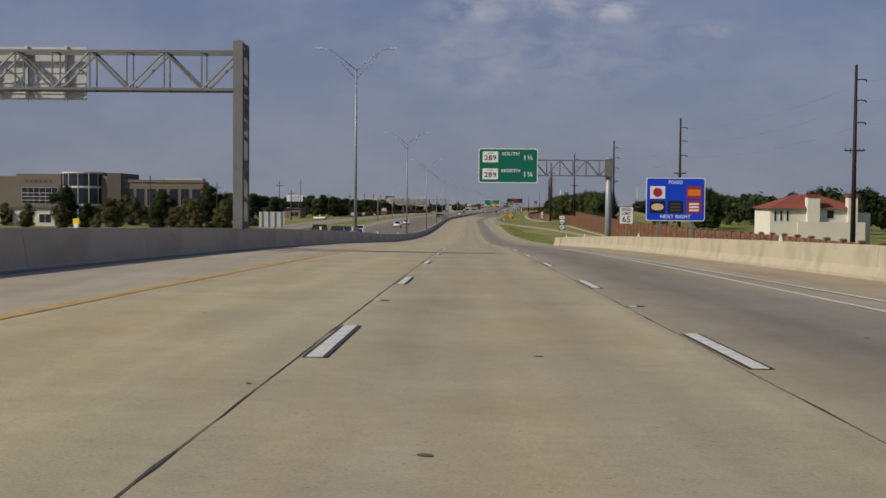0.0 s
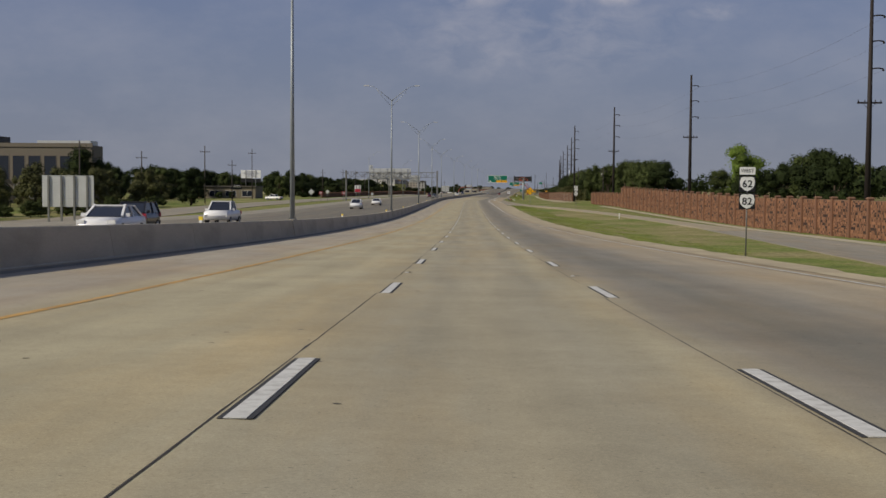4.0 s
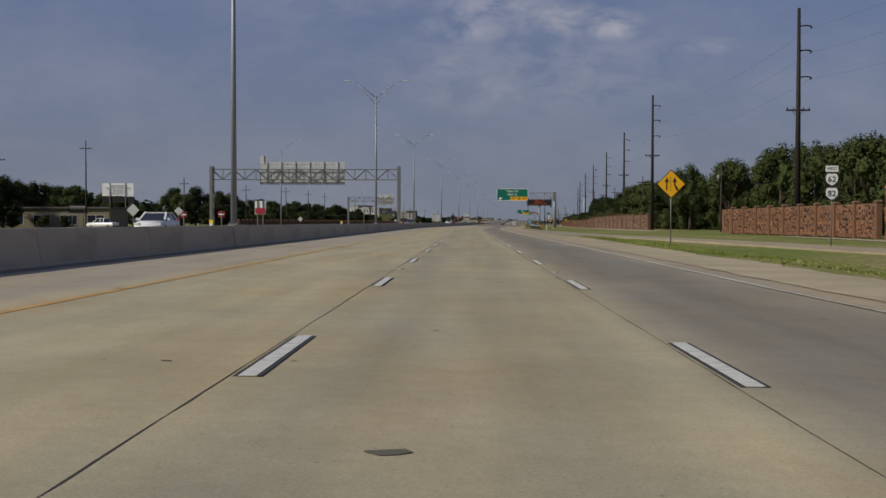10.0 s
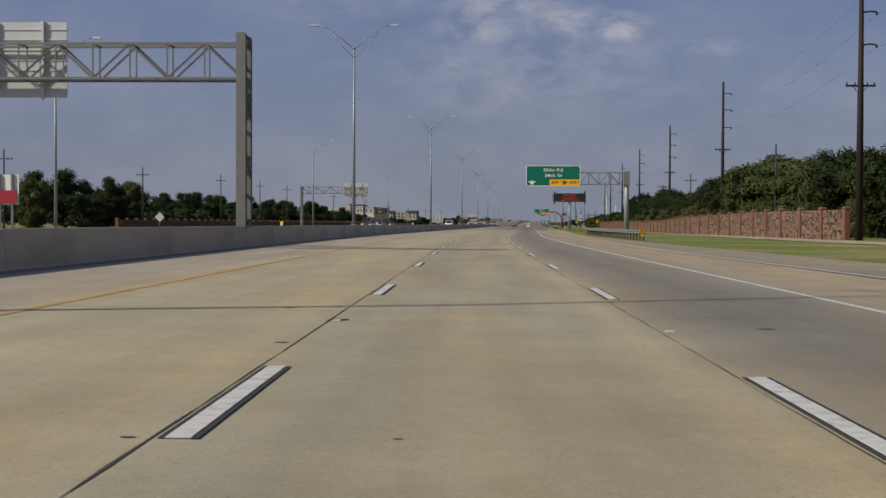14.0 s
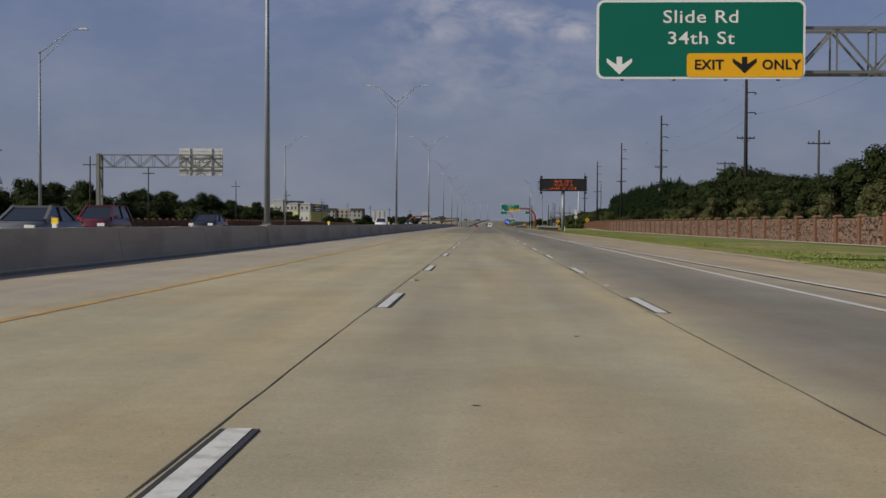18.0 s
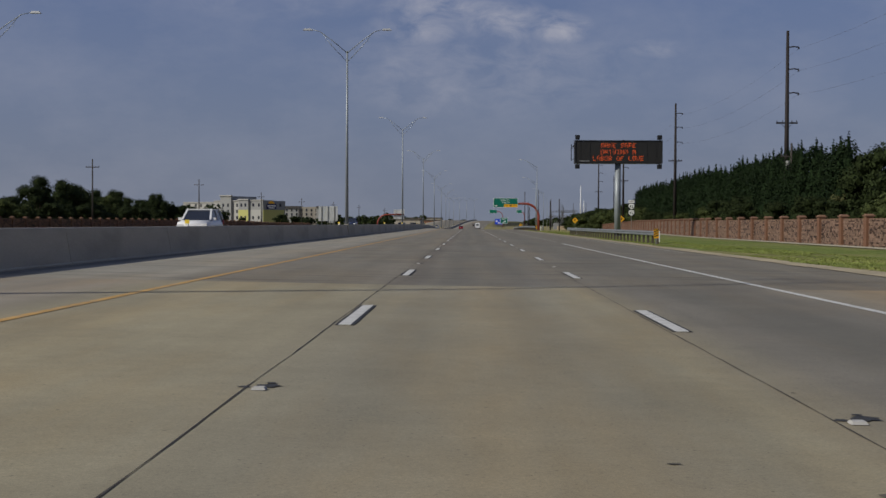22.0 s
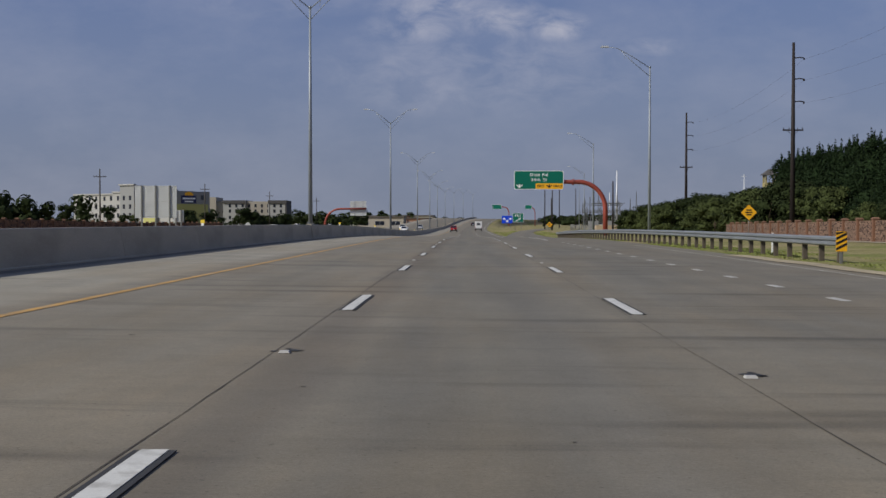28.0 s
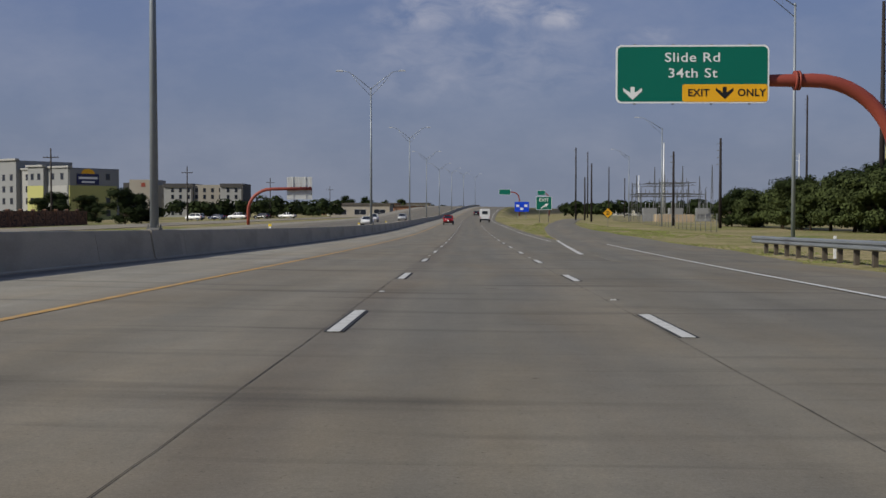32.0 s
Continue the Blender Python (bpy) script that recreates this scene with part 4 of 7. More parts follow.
def truss(parent, x0, x1, zb, zt, depth=0.9, bay=1.5, material=None):
    """A box truss along x with four chords and zigzag webs."""
    material = material or GALVD
    L = x1 - x0
    for y in (-depth / 2, depth / 2):
        for z in (zb, zt):
            bm = bmesh.new()
            bar(bm, (x0, y, z), (x1, y, z), 0.10)
            part("chord", bm, material, parent)
    n = max(2, int(round(abs(L) / bay)))
    for y in (-depth / 2, depth / 2):
        for i in range(n):
            xa, xb = x0 + L * i / n, x0 + L * (i + 1) / n
            za, zc = (zt, zb) if i % 2 == 0 else (zb, zt)
            part("diagonal", bar(bmesh.new(), (xa, y, za), (xb, y, zc), 0.075), material, parent)
            part("vertical", bar(bmesh.new(), (xb, y, zb), (xb, y, zt), 0.055), material, parent)
    for i in range(n + 1):
        xa = x0 + L * i / n
        for z in (zb, zt):
            part("cross_brace", bar(bmesh.new(), (xa, -depth / 2, z), (xa, depth / 2, z), 0.06), material, parent)


def lattice_post(parent, x, z0, z1, depth=1.1, wide=0.32):
    """A gantry leg of two channel columns with lacing between."""
    for y in (-depth / 2, depth / 2):
        # a rolled section: two flanges and a web in one outline
        w, f = wide / 2 + 0.03, 0.16
        out = [(-w, -f), (w, -f), (w, -f + 0.05), (w - 0.12, -f + 0.05), (w - 0.12, f - 0.05), (w, f - 0.05), (w, f), (-w, f), (-w, f - 0.05), (-w + 0.12, f - 0.05), (-w + 0.12, -f + 0.05), (-w, -f + 0.05)]
        bm = bmesh.new()
        lo = [bm.verts.new((x + a, y + b, z0)) for a, b in out]
        hi = [bm.verts.new((x + a, y + b, z1)) for a, b in out]
        for i in range(12):
            bm.faces.new((lo[i], lo[(i + 1) % 12], hi[(i + 1) % 12], hi[i]))
        bm.faces.new(lo[::-1])
        bm.faces.new(hi)
        part("column", bm, GALVD, parent)
    n = 6
    for i in range(n):
        za, zb = z0 + (z1 - z0) * i / n, z0 + (z1 - z0) * (i + 1) / n
        y0, y1 = (-depth / 2, depth / 2) if i % 2 else (depth / 2, -depth / 2)
        part("lacing", bar(bmesh.new(), (x, y0, za), (x, y1, zb), 0.14), GALVD, parent)
        part("batten", bar(bmesh.new(), (x, y0, zb), (x, y1, zb), 0.10), GALVD, parent)
    if z0 < 0.5:
        part("footing", box(bmesh.new(), x - 0.45, x + 0.45, -depth / 2 - 0.4, depth / 2 + 0.4, z0 - 0.4, z0 + 0.03), CONC, parent)


def sign_backs(parent, x0, x1, z0, z1, y, posts):
    bm = bmesh.new()
    box(bm, x0, x1, y - 0.03, y + 0.03, z0, z1)
    p = part("sign_panel", bm, SIGNBACK, parent, "pale ribbed back of a sign panel")
    z = z0 + 0.25
    while z < z1 - 0.05:
        part("rib", box(bmesh.new(), x0 + 0.02, x1 - 0.02, y - 0.06, y - 0.028, z, z + 0.05), SIGNBACK, p)
        z += 0.42
    for i in range(posts):
        x = x0 + (x1 - x0) * (i + 0.5) / posts
        part("bracket", box(bmesh.new(), x - 0.05, x + 0.05, y - 0.16, y - 0.06, z0 - 0.1, z1 + 0.05), SIGNBACK, p)


def gantry(s, legs, x0, x1, zb, zt, label, backs=()):
    t = thing("sign_gantry", over(s, 0), label, "sign gantry")
    for x, z0, top in legs:
        lattice_post(t, x, z0, top)
    truss(t, x0, x1, zb, zt)
    for q in backs:
        sign_backs(t, *q)
    return t


gantry(49, [(-9.5, 1.0, 8.45), (-33.5, -0.4, 8.3)], -33.5, -9.5, 6.55, 8.05, "steel truss sign gantry over the opposite lanes", [(-22.5, -16.0, 6.2, 8.35, 0.72, 4)])
gantry(443, [(-9.4, 1.0, 8.75), (-35.1, -0.4, 8.75)], -35.1, -9.4, 6.95, 8.35, "steel truss sign gantry with sign backs over the opposite lanes", [(-28.6, -16.9, 6.3, 9.4, 0.72, 6), (-28.6, -27.6, 9.4, 10.3, 0.72, 1)])
gantry(640, [(-44.0, -0.6, 8.9)], -44.0, -30.0, 7.4, 8.8, "cantilever truss gantry over the far frontage lanes", [(-35.0, -30.0, 6.5, 9.6, 0.72, 2)])


def sign_face(parent, w, h, x, z, y, material, border=True, r=0.25):
    bm = bmesh.new()
    plate(bm, w, h, y, r, x, z, 0.05, 0)
    p = part("sign_panel", bm, [SIGNW if border else material], parent, "" if border else "")
    if border:
        bm = bmesh.new()
        plate(bm, w - 0.16, h - 0.16, y - 0.006, r * 0.8, x, z, 0.012, 0)
        part("sign_field", bm, material, p)
    k = max(2, int(w / 1.6))
    for i in range(k):
        xx = x - w / 2 + w * (i + 0.5) / k
        part("bracket", box(bmesh.new(), xx - 0.05, xx + 0.05, y + 0.05, y + 0.15, z - h / 2 - 0.05, z + h / 2 + 0.05), GALVD, p)
    return p


def down_arrow(parent, x, z, k, material, y):
    bm = bmesh.new()
    pts = [(-0.16, 0.5), (0.16, 0.5), (0.16, 0.05), (0.72, 0.42), (0.72, 0.18), (0, -0.5), (-0.72, 0.18), (-0.72, 0.42), (-0.16, 0.05)]
    poly(bm, [(x + a * k, z + b * k) for a, b in pts], y, 0.006)
    return part("arrow", bm, material, parent)


def shield(parent, x, z, w, h, y, digits):
    bm = bmesh.new()
    plate(bm, w, h, y, 0.06, x, z, 0.008)
    p = part("route_marker", bm, SIGNW, parent)
    words("LOOP", h * 0.13, x, y - 0.008, z + h * 0.33, SIGNK, p)
    words(digits, h * 0.44, x, y - 0.008, z - h * 0.10, SIGNK, p, bold=0.008, squeeze=1.12)
    return p


def mast(parent, x, z1, r=0.26, z0=-0.3, material=None):
    bm = bmesh.new()
    tube(bm, (x, 0, z0), (x, 0, z1), r, r * 0.92, 16)
    m = part("column", bm, material or GALV, parent)
    bm = bmesh.new()
    tube(bm, (x, 0, z0 - 0.6), (x, 0, z0 + 0.05), r * 2.0, n=14)
    tube(bm, (x, 0, z0 + 0.05), (x, 0, z0 + 0.12), r * 1.7, n=14)
    part("footing", bm, CONC, parent)
    return m


def cantilever(s, ux, sign_w, sign_h, sx, sz, zb, zt, ztop, label):
    lift = 0.55 if s < 200 else 0.0
    t = thing("overhead_sign", over(s, 0, lift), label, "road sign")
    mast(t, ux, ztop, 0.34, ground_z(s, ux) - at(s).z - lift)
    truss(t, ux + 0.35, sx - sign_w / 2 + 0.3, zb, zt, 0.8, 1.3)
    bm = bmesh.new()
    box(bm, ux - 0.36, ux + 0.36, -0.5, 0.5, zb - 0.15, zb - 0.05)
    box(bm, ux - 0.36, ux + 0.36, -0.5, 0.5, zt + 0.05, zt + 0.12)
    box(bm, ux - 0.36, ux + 0.36, -0.5, -0.4, zb - 0.1, zt + 0.1)
    box(bm, ux - 0.36, ux + 0.36, 0.4, 0.5, zb - 0.1, zt + 0.1)
    part("collar", bm, GALVD, t)
    return t, sign_face(t, sign_w, sign_h, sx, sz, -0.62, SIGNG)


# loop route sign
t, p = cantilever(120, 13.72, 5.95, 3.45, 3.55, 7.4, 6.45, 8.0, 8.3, "green overhead sign with loop route distances on a truss arm")
for z, a, b in ((8.27, "SOUTH", "1\u00bd"), (6.57, "NORTH", "1\u00be")):
    shield(p, 1.76, z, 1.56, 1.10, -0.632, "289")
    words(a, 0.33, 3.80, -0.634, z + 0.31, SIGNW, p, bold=0.008, squeeze=1.08)
    words(b, 0.48, 5.55, -0.634, z - 0.05, SIGNW, p, bold=0.008, squeeze=1.1)


def slide_sign(t, p, x, z, w, h, y):
    words("Slide Rd", 0.42, x, y, z + h * 0.28, SIGNW, p, bold=0.004, squeeze=1.22)
    words("34th St", 0.42, x, y, z + h * 0.01, SIGNW, p, bold=0.004, squeeze=1.22)
    bm = bmesh.new()
    plate(bm, w * 0.555, h * 0.30, y + 0.001, 0.10, x + w * 0.212, z - h * 0.325, 0.010)
    q = part("exit_only_panel", bm, SIGNY, p)
    words("EXIT", 0.32, x + w * 0.04, y - 0.006, z - h * 0.325, SIGNK, q, bold=0.010)
    words("ONLY", 0.32, x + w * 0.385, y - 0.006, z - h * 0.325, SIGNK, q, bold=0.010)
    down_arrow(q, x + w * 0.21, z - h * 0.325, 0.56, SIGNK, y - 0.008)
    down_arrow(p, x - w * 0.39, z - h * 0.33, 0.60, SIGNW, y - 0.004)


t, p = cantilever(549, 16.7, 7.05, 2.68, 7.15, 7.43, 6.35, 7.85, 8.0, "green exit sign with a yellow lane panel on a truss arm")
slide_sign(t, p, 7.15, 7.43, 7.05, 2.68, -0.634)

# second exit sign on a bent red pipe
t = thing("overhead_sign", over(956.4, 0, 0.35), "green exit sign on a curved red pipe", "road sign")
g = ground_z(956.4, 19.75) - at(956.4).z - 0.35
bm = bmesh.new()
pts = [(19.75, 0, g - 0.2), (19.75, 0, 3.7)]
for k in range(1, 12):
    a = radians(90 * k / 11)
    pts.append((15.9 + 3.85 * math.cos(a), 0, 3.7 + 3.85 * math.sin(a)))
pts += [(13.4, 0, 7.55), (7.4, 0, 7.58)]
bent(bm, pts, [0.34] * 3 + [0.33] * 10 + [0.27, 0.25], 16)
part("bent_pipe", bm, ARCHRED, t)
for x in (15.0, 15.16):
    part("flange", tube(bmesh.new(), (x, 0, 7.55), (x + 0.1, 0, 7.55), 0.46, n=16), ARCHRED, t)
bm = bmesh.new()
tube(bm, (19.75, 0, g - 0.6), (19.75, 0, g + 0.1), 0.7, n=14)
part("footing", bm, CONC, t)
p = sign_face(t, 7.05, 2.68, 10.2, 7.80, -0.5, SIGNG)
slide_sign(t, p, 10.2, 7.80, 7.05, 2.68, -0.514)

# its twin over the opposite lanes, seen from behind
t = thing("overhead_sign", over(1103, 0), "pale sign back on a curved red pipe", "road sign")
bm = bmesh.new()
pts = [(-38.3, 0, -0.9), (-38.3, 0, 2.4)]
for k in range(1, 9):
    a = radians(90 * k / 8)
    pts.append((-34.2 - 4.1 * math.cos(a), 0, 2.4 + 3.9 * math.sin(a)))
pts.append((-27.2, 0, 6.4))
bent(bm, pts, 0.28, 12)
part("bent_pipe", bm, ARCHRED, t)
sign_backs(t, -31.6, -27.2, 4.5, 8.4, 0.4, 2)

# ---- message board ----
t = thing("message_board", on(751, 16.35), "large black electronic message board with amber letters on a steel post", "message board")
g = at(751).z - ground_z(751, 16.35)
DZ = g + 9.17
bm = bmesh.new()
tube(bm, (0, 0.2, -0.2), (0, 0.2, DZ - 1.3), 0.36, 0.33, 18)
part("post", bm, GALV, t)
bm = bmesh.new()
box(bm, -4.85, 4.85, -0.45, 0.85, DZ - 1.28, DZ + 1.28)
cab = part("cabinet", bm, mat("board_black", (0.018, 0.017, 0.016), 0.55, vary=0.15), t)
bm = bmesh.new()
for z0, z1 in ((DZ - 1.28, DZ - 1.18), (DZ + 1.18, DZ + 1.28)):
    box(bm, -4.85, 4.85, -0.52, -0.45, z0, z1)
for x0, x1 in ((-4.85, -4.75), (4.75, 4.85)):
    box(bm, x0, x1, -0.52, -0.45, DZ - 1.18, DZ + 1.18)
part("bezel", bm, SIGNK, cab)
bm = bmesh.new()
for k in range(-4, 5):
    box(bm, k * 1.05 - 0.01, k * 1.05 + 0.01, -0.47, -0.451, DZ - 1.15, DZ + 1.15)
part("panel_seam", bm, SIGNK, cab)
GLYPHS = {"A": "01110 10001 10001 11111 10001 10001 10001", "B": "11110 10001 10001 11110 10001 10001 11110", "D": "11110 10001 10001 10001 10001 10001 11110", "E": "11111 10000 10000 11110 10000 10000 11111", "F": "11111 10000 10000 11110 10000 10000 10000", "G": "01110 10001 10000 10111 10001 10001 01110", "I": "01110 00100 00100 00100 00100 00100 01110", "K": "10001 10010 10100 11000 10100 10010 10001", "L": "10000 10000 10000 10000 10000 10000 11111", "M": "10001 11011 10101 10101 10001 10001 10001", "N": "10001 11001 10101 10011 10001 10001 10001", "O": "01110 10001 10001 10001 10001 10001 01110", "R": "11110 10001 10001 11110 10100 10010 10001", "S": "01111 10000 10000 01110 00001 00001 11110", "V": "10001 10001 10001 10001 10001 01010 00100"}
PITCH = 0.073
for row, text in enumerate(("MAKE SAFE", "DRIVING A", "LABOR OF LOVE")):
    x = -3.0 * PITCH * len(text)
    for word in text.split():
        bm = bmesh.new()
        for letter in word:
            for j, bits in enumerate(GLYPHS[letter].split()):
                for i, bit in enumerate(bits):
                    if bit == "1":
                        cx, cz = x + PITCH * (i + 0.5), DZ + 0.72 + PITCH * (3 - j) - 0.72 * row
                        box(bm, cx - 0.024, cx + 0.024, -0.47, -0.451, cz - 0.024, cz + 0.024)
            x += 6 * PITCH
        part("lettering", bm, LED, cab, "amber lamp dots forming a word")
        x += 6 * PITCH
for sx in (-1, 1):
    for z in (DZ + 1.62, DZ - 1.62):
        bm = bmesh.new()
        box(bm, sx * 4.55 - 0.24, sx * 4.55 + 0.24, -0.5, 0.0, z - 0.24, z + 0.24)
        tube(bm, (sx * 4.55, -0.62, z), (sx * 4.55, -0.5, z), 0.2, n=12)
        bar(bm, (sx * 4.55, -0.2, min(z, DZ)), (sx * 4.55, -0.2, max(z, DZ)), 0.08)
        part("beacon", bm, SIGNK, t)

bm = bmesh.new()
for z in (DZ - 0.75, DZ + 0.75):
    bar(bm, (-4.85, 0.1, z), (-5.2, 0.1, z - 0.15), 0.07)
bar(bm, (-5.2, 0.1, DZ - 0.95), (-5.2, 0.1, DZ + 0.85), 0.08)
bar(bm, (-5.2, 0.1, DZ + 0.3), (-4.85, 0.1, DZ + 0.75), 0.06)
part("side_bracket", bm, SIGNK, t)
bm = bmesh.new()
box(bm, -4.35, -3.2, -0.47, -0.452, DZ - 1.08, DZ - 0.96)
part("maker_plate", bm, GALVD, cab, "small grey plate with an unreadable line")

# ---- roadside signs ----


def post_sign(s, u, label, shape, w, h, z, material, posts=1, border=None, turn=0.0, pm=None):
    t = thing("road_sign", on(s, u, 0, turn), label, "road sign")
    for k in range(posts):
        x = 0 if posts == 1 else -w * 0.32 + w * 0.64 * k / (posts - 1)
        bm = bmesh.new()
        tube(bm, (x, 0.03, -0.2), (x, 0.03, z + h * 0.45), 0.035 if posts == 1 else 0.06, n=8)
        part("post", bm, pm or GALVD, t)
    bm = bmesh.new()
    if shape == "diamond":
        k = w / 2 * 1.414
        poly(bm, [(0, z + k), (-k, z), (0, z - k), (k, z)][::-1], -0.03, 0.02)
    else:
        plate(bm, w, h, -0.03, 0.05, 0, z, 0.02)
    p = part("sign_panel", bm, border or material, t)
    if border:
        bm = bmesh.new()
        if shape == "diamond":
            k = w / 2 * 1.414 - 0.06
            poly(bm, [(0, z + k), (-k, z), (0, z - k), (k, z)][::-1], -0.034, 0.006)
        else:
            plate(bm, w - 0.1, h - 0.1, -0.034, 0.04, 0, z, 0.006)
        part("sign_field", bm, material, p)
    return t, p


# merge warning
H = at(353).z - ground_z(353, 12.1)
t, p = post_sign(353, 12.1, "yellow diamond merge sign with two black arrows", "diamond", 1.22, 1.22, H + 3.45, SIGNY, 1, SIGNK)
z = H + 3.45
bm = bmesh.new()
poly(bm, [(-0.30, z - 0.36), (-0.22, z - 0.36), (-0.22, z + 0.12), (-0.12, z + 0.12), (-0.26, z + 0.40), (-0.40, z + 0.12), (-0.30, z + 0.12)][::-1], -0.040, 0.004)
part("arrow", bm, SIGNK, p)
bm = bmesh.new()
poly(bm, [(0.40, z - 0.40), (0.30, z - 0.34), (0.17, z - 0.05), (0.17, z + 0.12), (0.07, z + 0.12), (0.21, z + 0.40), (0.35, z + 0.12), (0.25, z + 0.12), (0.25, z - 0.02), (0.44, z - 0.32)], -0.040, 0.004)
part("arrow", bm, SIGNK, p)
for k in range(5):
    bm = bmesh.new()
    plate(bm, 0.03, 0.09, -0.040, 0, -0.03, z - 0.36 + 0.18 * k, 0.004)
    part("dash", bm, SIGNK, p)

# food sign
t = thing("road_sign", on(103.5, 17.55), "large blue food services sign on two steel posts", "road sign")
H = at(103.5).z - ground_z(103.5, 17.55)
zc = H + 4.1
for x in (-1.5, 1.5):
    bm = bmesh.new()
    box(bm, x - 0.09, x + 0.09, 0.05, 0.25, -0.3, zc + 1.6)
    part("post", bm, GALVD, t)
bm = bmesh.new()
plate(bm, 5.1, 3.75, 0, 0.22, 0, zc, 0.05)
p = part("sign_panel", bm, SIGNW, t)
bm = bmesh.new()
plate(bm, 4.96, 3.61, -0.006, 0.18, 0, zc, 0.012)
part("sign_field", bm, SIGNB, p)
words("FOOD", 0.29, 0, -0.012, zc + 1.47, SIGNW, p, bold=0.006)
words("NEXT RIGHT", 0.30, 0, -0.012, zc - 1.50, SIGNW, p, bold=0.006)
ORANGE = mat("logo_orange", (0.75, 0.2, 0.02), 0.5, vary=0.05, bump=0)
CREAM = mat("logo_cream", (0.7, 0.5, 0.3), 0.5, vary=0.05, bump=0)
OLIVE = mat("logo_dim", (0.06, 0.06, 0.045), 0.5, vary=0.05, bump=0)
for x, z, a, b, k in ((-1.55, 0.60, SIGNW, SIGNR, "round"), (1.6, 0.60, SIGNR, ORANGE, "bar"), (-1.55, -0.66, SIGNK, CREAM, "oval"), (0.0, -0.66, SIGNK, OLIVE, "bars"), (1.6, -0.66, SIGNR, SIGNW, "bars")):
    bm = bmesh.new()
    plate(bm, 1.30, 1.08, -0.014, 0.03, x, zc + z, 0.012)
    q = part("logo_plate", bm, a, p)
    bm = bmesh.new()
    if k == "round":
        poly(bm, [(x + 0.4 * math.cos(i * math.tau / 20), zc + z + 0.4 * math.sin(i * math.tau / 20)) for i in range(20)][::-1], -0.02, 0.005)
    elif k == "oval":
        poly(bm, [(x + 0.55 * math.cos(i * math.tau / 20), zc + z + 0.3 * math.sin(i * math.tau / 20)) for i in range(20)][::-1], -0.02, 0.005)
    elif k == "bar":
        plate(bm, 1.1, 0.55, -0.02, 0.1, x, zc + z, 0.005)
    else:
        for i in range(3):
            plate(bm, 0.85, 0.17, -0.02, 0, x, zc + z + 0.27 - 0.27 * i, 0.005)
    part("logo_mark", bm, b, q)

# speed limit
H = at(118).z - ground_z(118, 15.4) + 0.65
t, p = post_sign(119, 15.4, "white speed limit sign with black numerals", "plate", 1.42, 1.75, H + 2.35, SIGNW, 1, SIGNK)
words("SPEED", 0.25, 0, -0.044, H + 2.92, SIGNK, p, bold=0.004)
words("LIMIT", 0.25, 0, -0.044, H + 2.53, SIGNK, p, bold=0.004)
words("65", 0.58, 0, -0.044, H + 1.92, SIGNK, p, bold=0.008)


def route_stack(s, u, z, label):
    H = at(s).z - ground_z(s, u)
    t, p = post_sign(s, u, label, "plate", 0.75, 0.36, H + z + 1.45, SIGNW, 1)
    words("WEST", 0.16, 0, -0.036, H + z + 1.45, SIGNK, p)
    for dz, n in ((0.83, "62"), (0.0, "82")):
        bm = bmesh.new()
        plate(bm, 0.78, 0.78, -0.03, 0.02, 0, H + z + dz, 0.02)
        q = part("sign_panel", bm, SIGNK, t)
        bm = bmesh.new()
        pts = [(0.30, 0.30), (0.36, 0.10), (0.33, -0.12), (0.15, -0.30), (0, -0.36), (-0.15, -0.30), (-0.33, -0.12), (-0.36, 0.10), (-0.30, 0.30), (-0.15, 0.34), (0, 0.31), (0.15, 0.34)]
        poly(bm, [(x, H + z + dz + w) for x, w in pts], -0.036, 0.006)
        part("shield", bm, SIGNW, q)
        words(n, 0.33, 0, -0.042, H + z + dz - 0.02, SIGNK, q, bold=0.006)


route_stack(352.5, 21.4, 2.9, "stacked white route markers on a thin post")
route_stack(171, 13.1, 2.1, "stacked white route markers on the grass verge")
route_stack(770, 20.5, 2.6, "stacked white route markers beside the wall")


def rail(s0, s1, u, label, near=False):
    """A W-beam guardrail on posts with blocks."""
    t = thing("guardrail", Matrix(), label, "guardrail")
    prof = [(0.0, 0.46), (0.07, 0.50), (0.07, 0.56), (0.0, 0.61), (0.07, 0.66), (0.07, 0.72), (0.0, 0.77), (0.01, 0.77), (0.09, 0.72), (0.09, 0.66), (0.02, 0.61), (0.09, 0.56), (0.09, 0.50), (0.01, 0.46)]
    beam = profile_mesh("beam", [(-x, z) for x, z in prof], 3.81, mat("rail_steel", (0.21, 0.225, 0.24), 0.5, 0.3, vary=0.15, scale=0.8, bump=0.05))
    run(beam, "beam", s0, s1, 3.81, u, t)
    pm = bmesh.new()
    box(pm, 0.10, 0.25, -0.08, 0.08, -0.9, 0.72)
    pm = mesh_of("post", pm, mat("weathered_post", (0.085, 0.07, 0.052), 0.85, vary=0.3, scale=2.0, fine=12))
    bk = bmesh.new()
    box(bk, 0.0, 0.10, -0.07, 0.07, 0.45, 0.78)
    bk = mesh_of("block", bk, GALVD)
    f = u if callable(u) else (lambda q: u)
    s = s0 + 0.4
    while s < s1:
        for me, nm in ((pm, "post"), (bk, "block")):
            ob = new(nm, me)
            ob.parent = t
            ob.matrix_world = over(s, f(s), fall(f(s)))
        s += 1.905
    return t


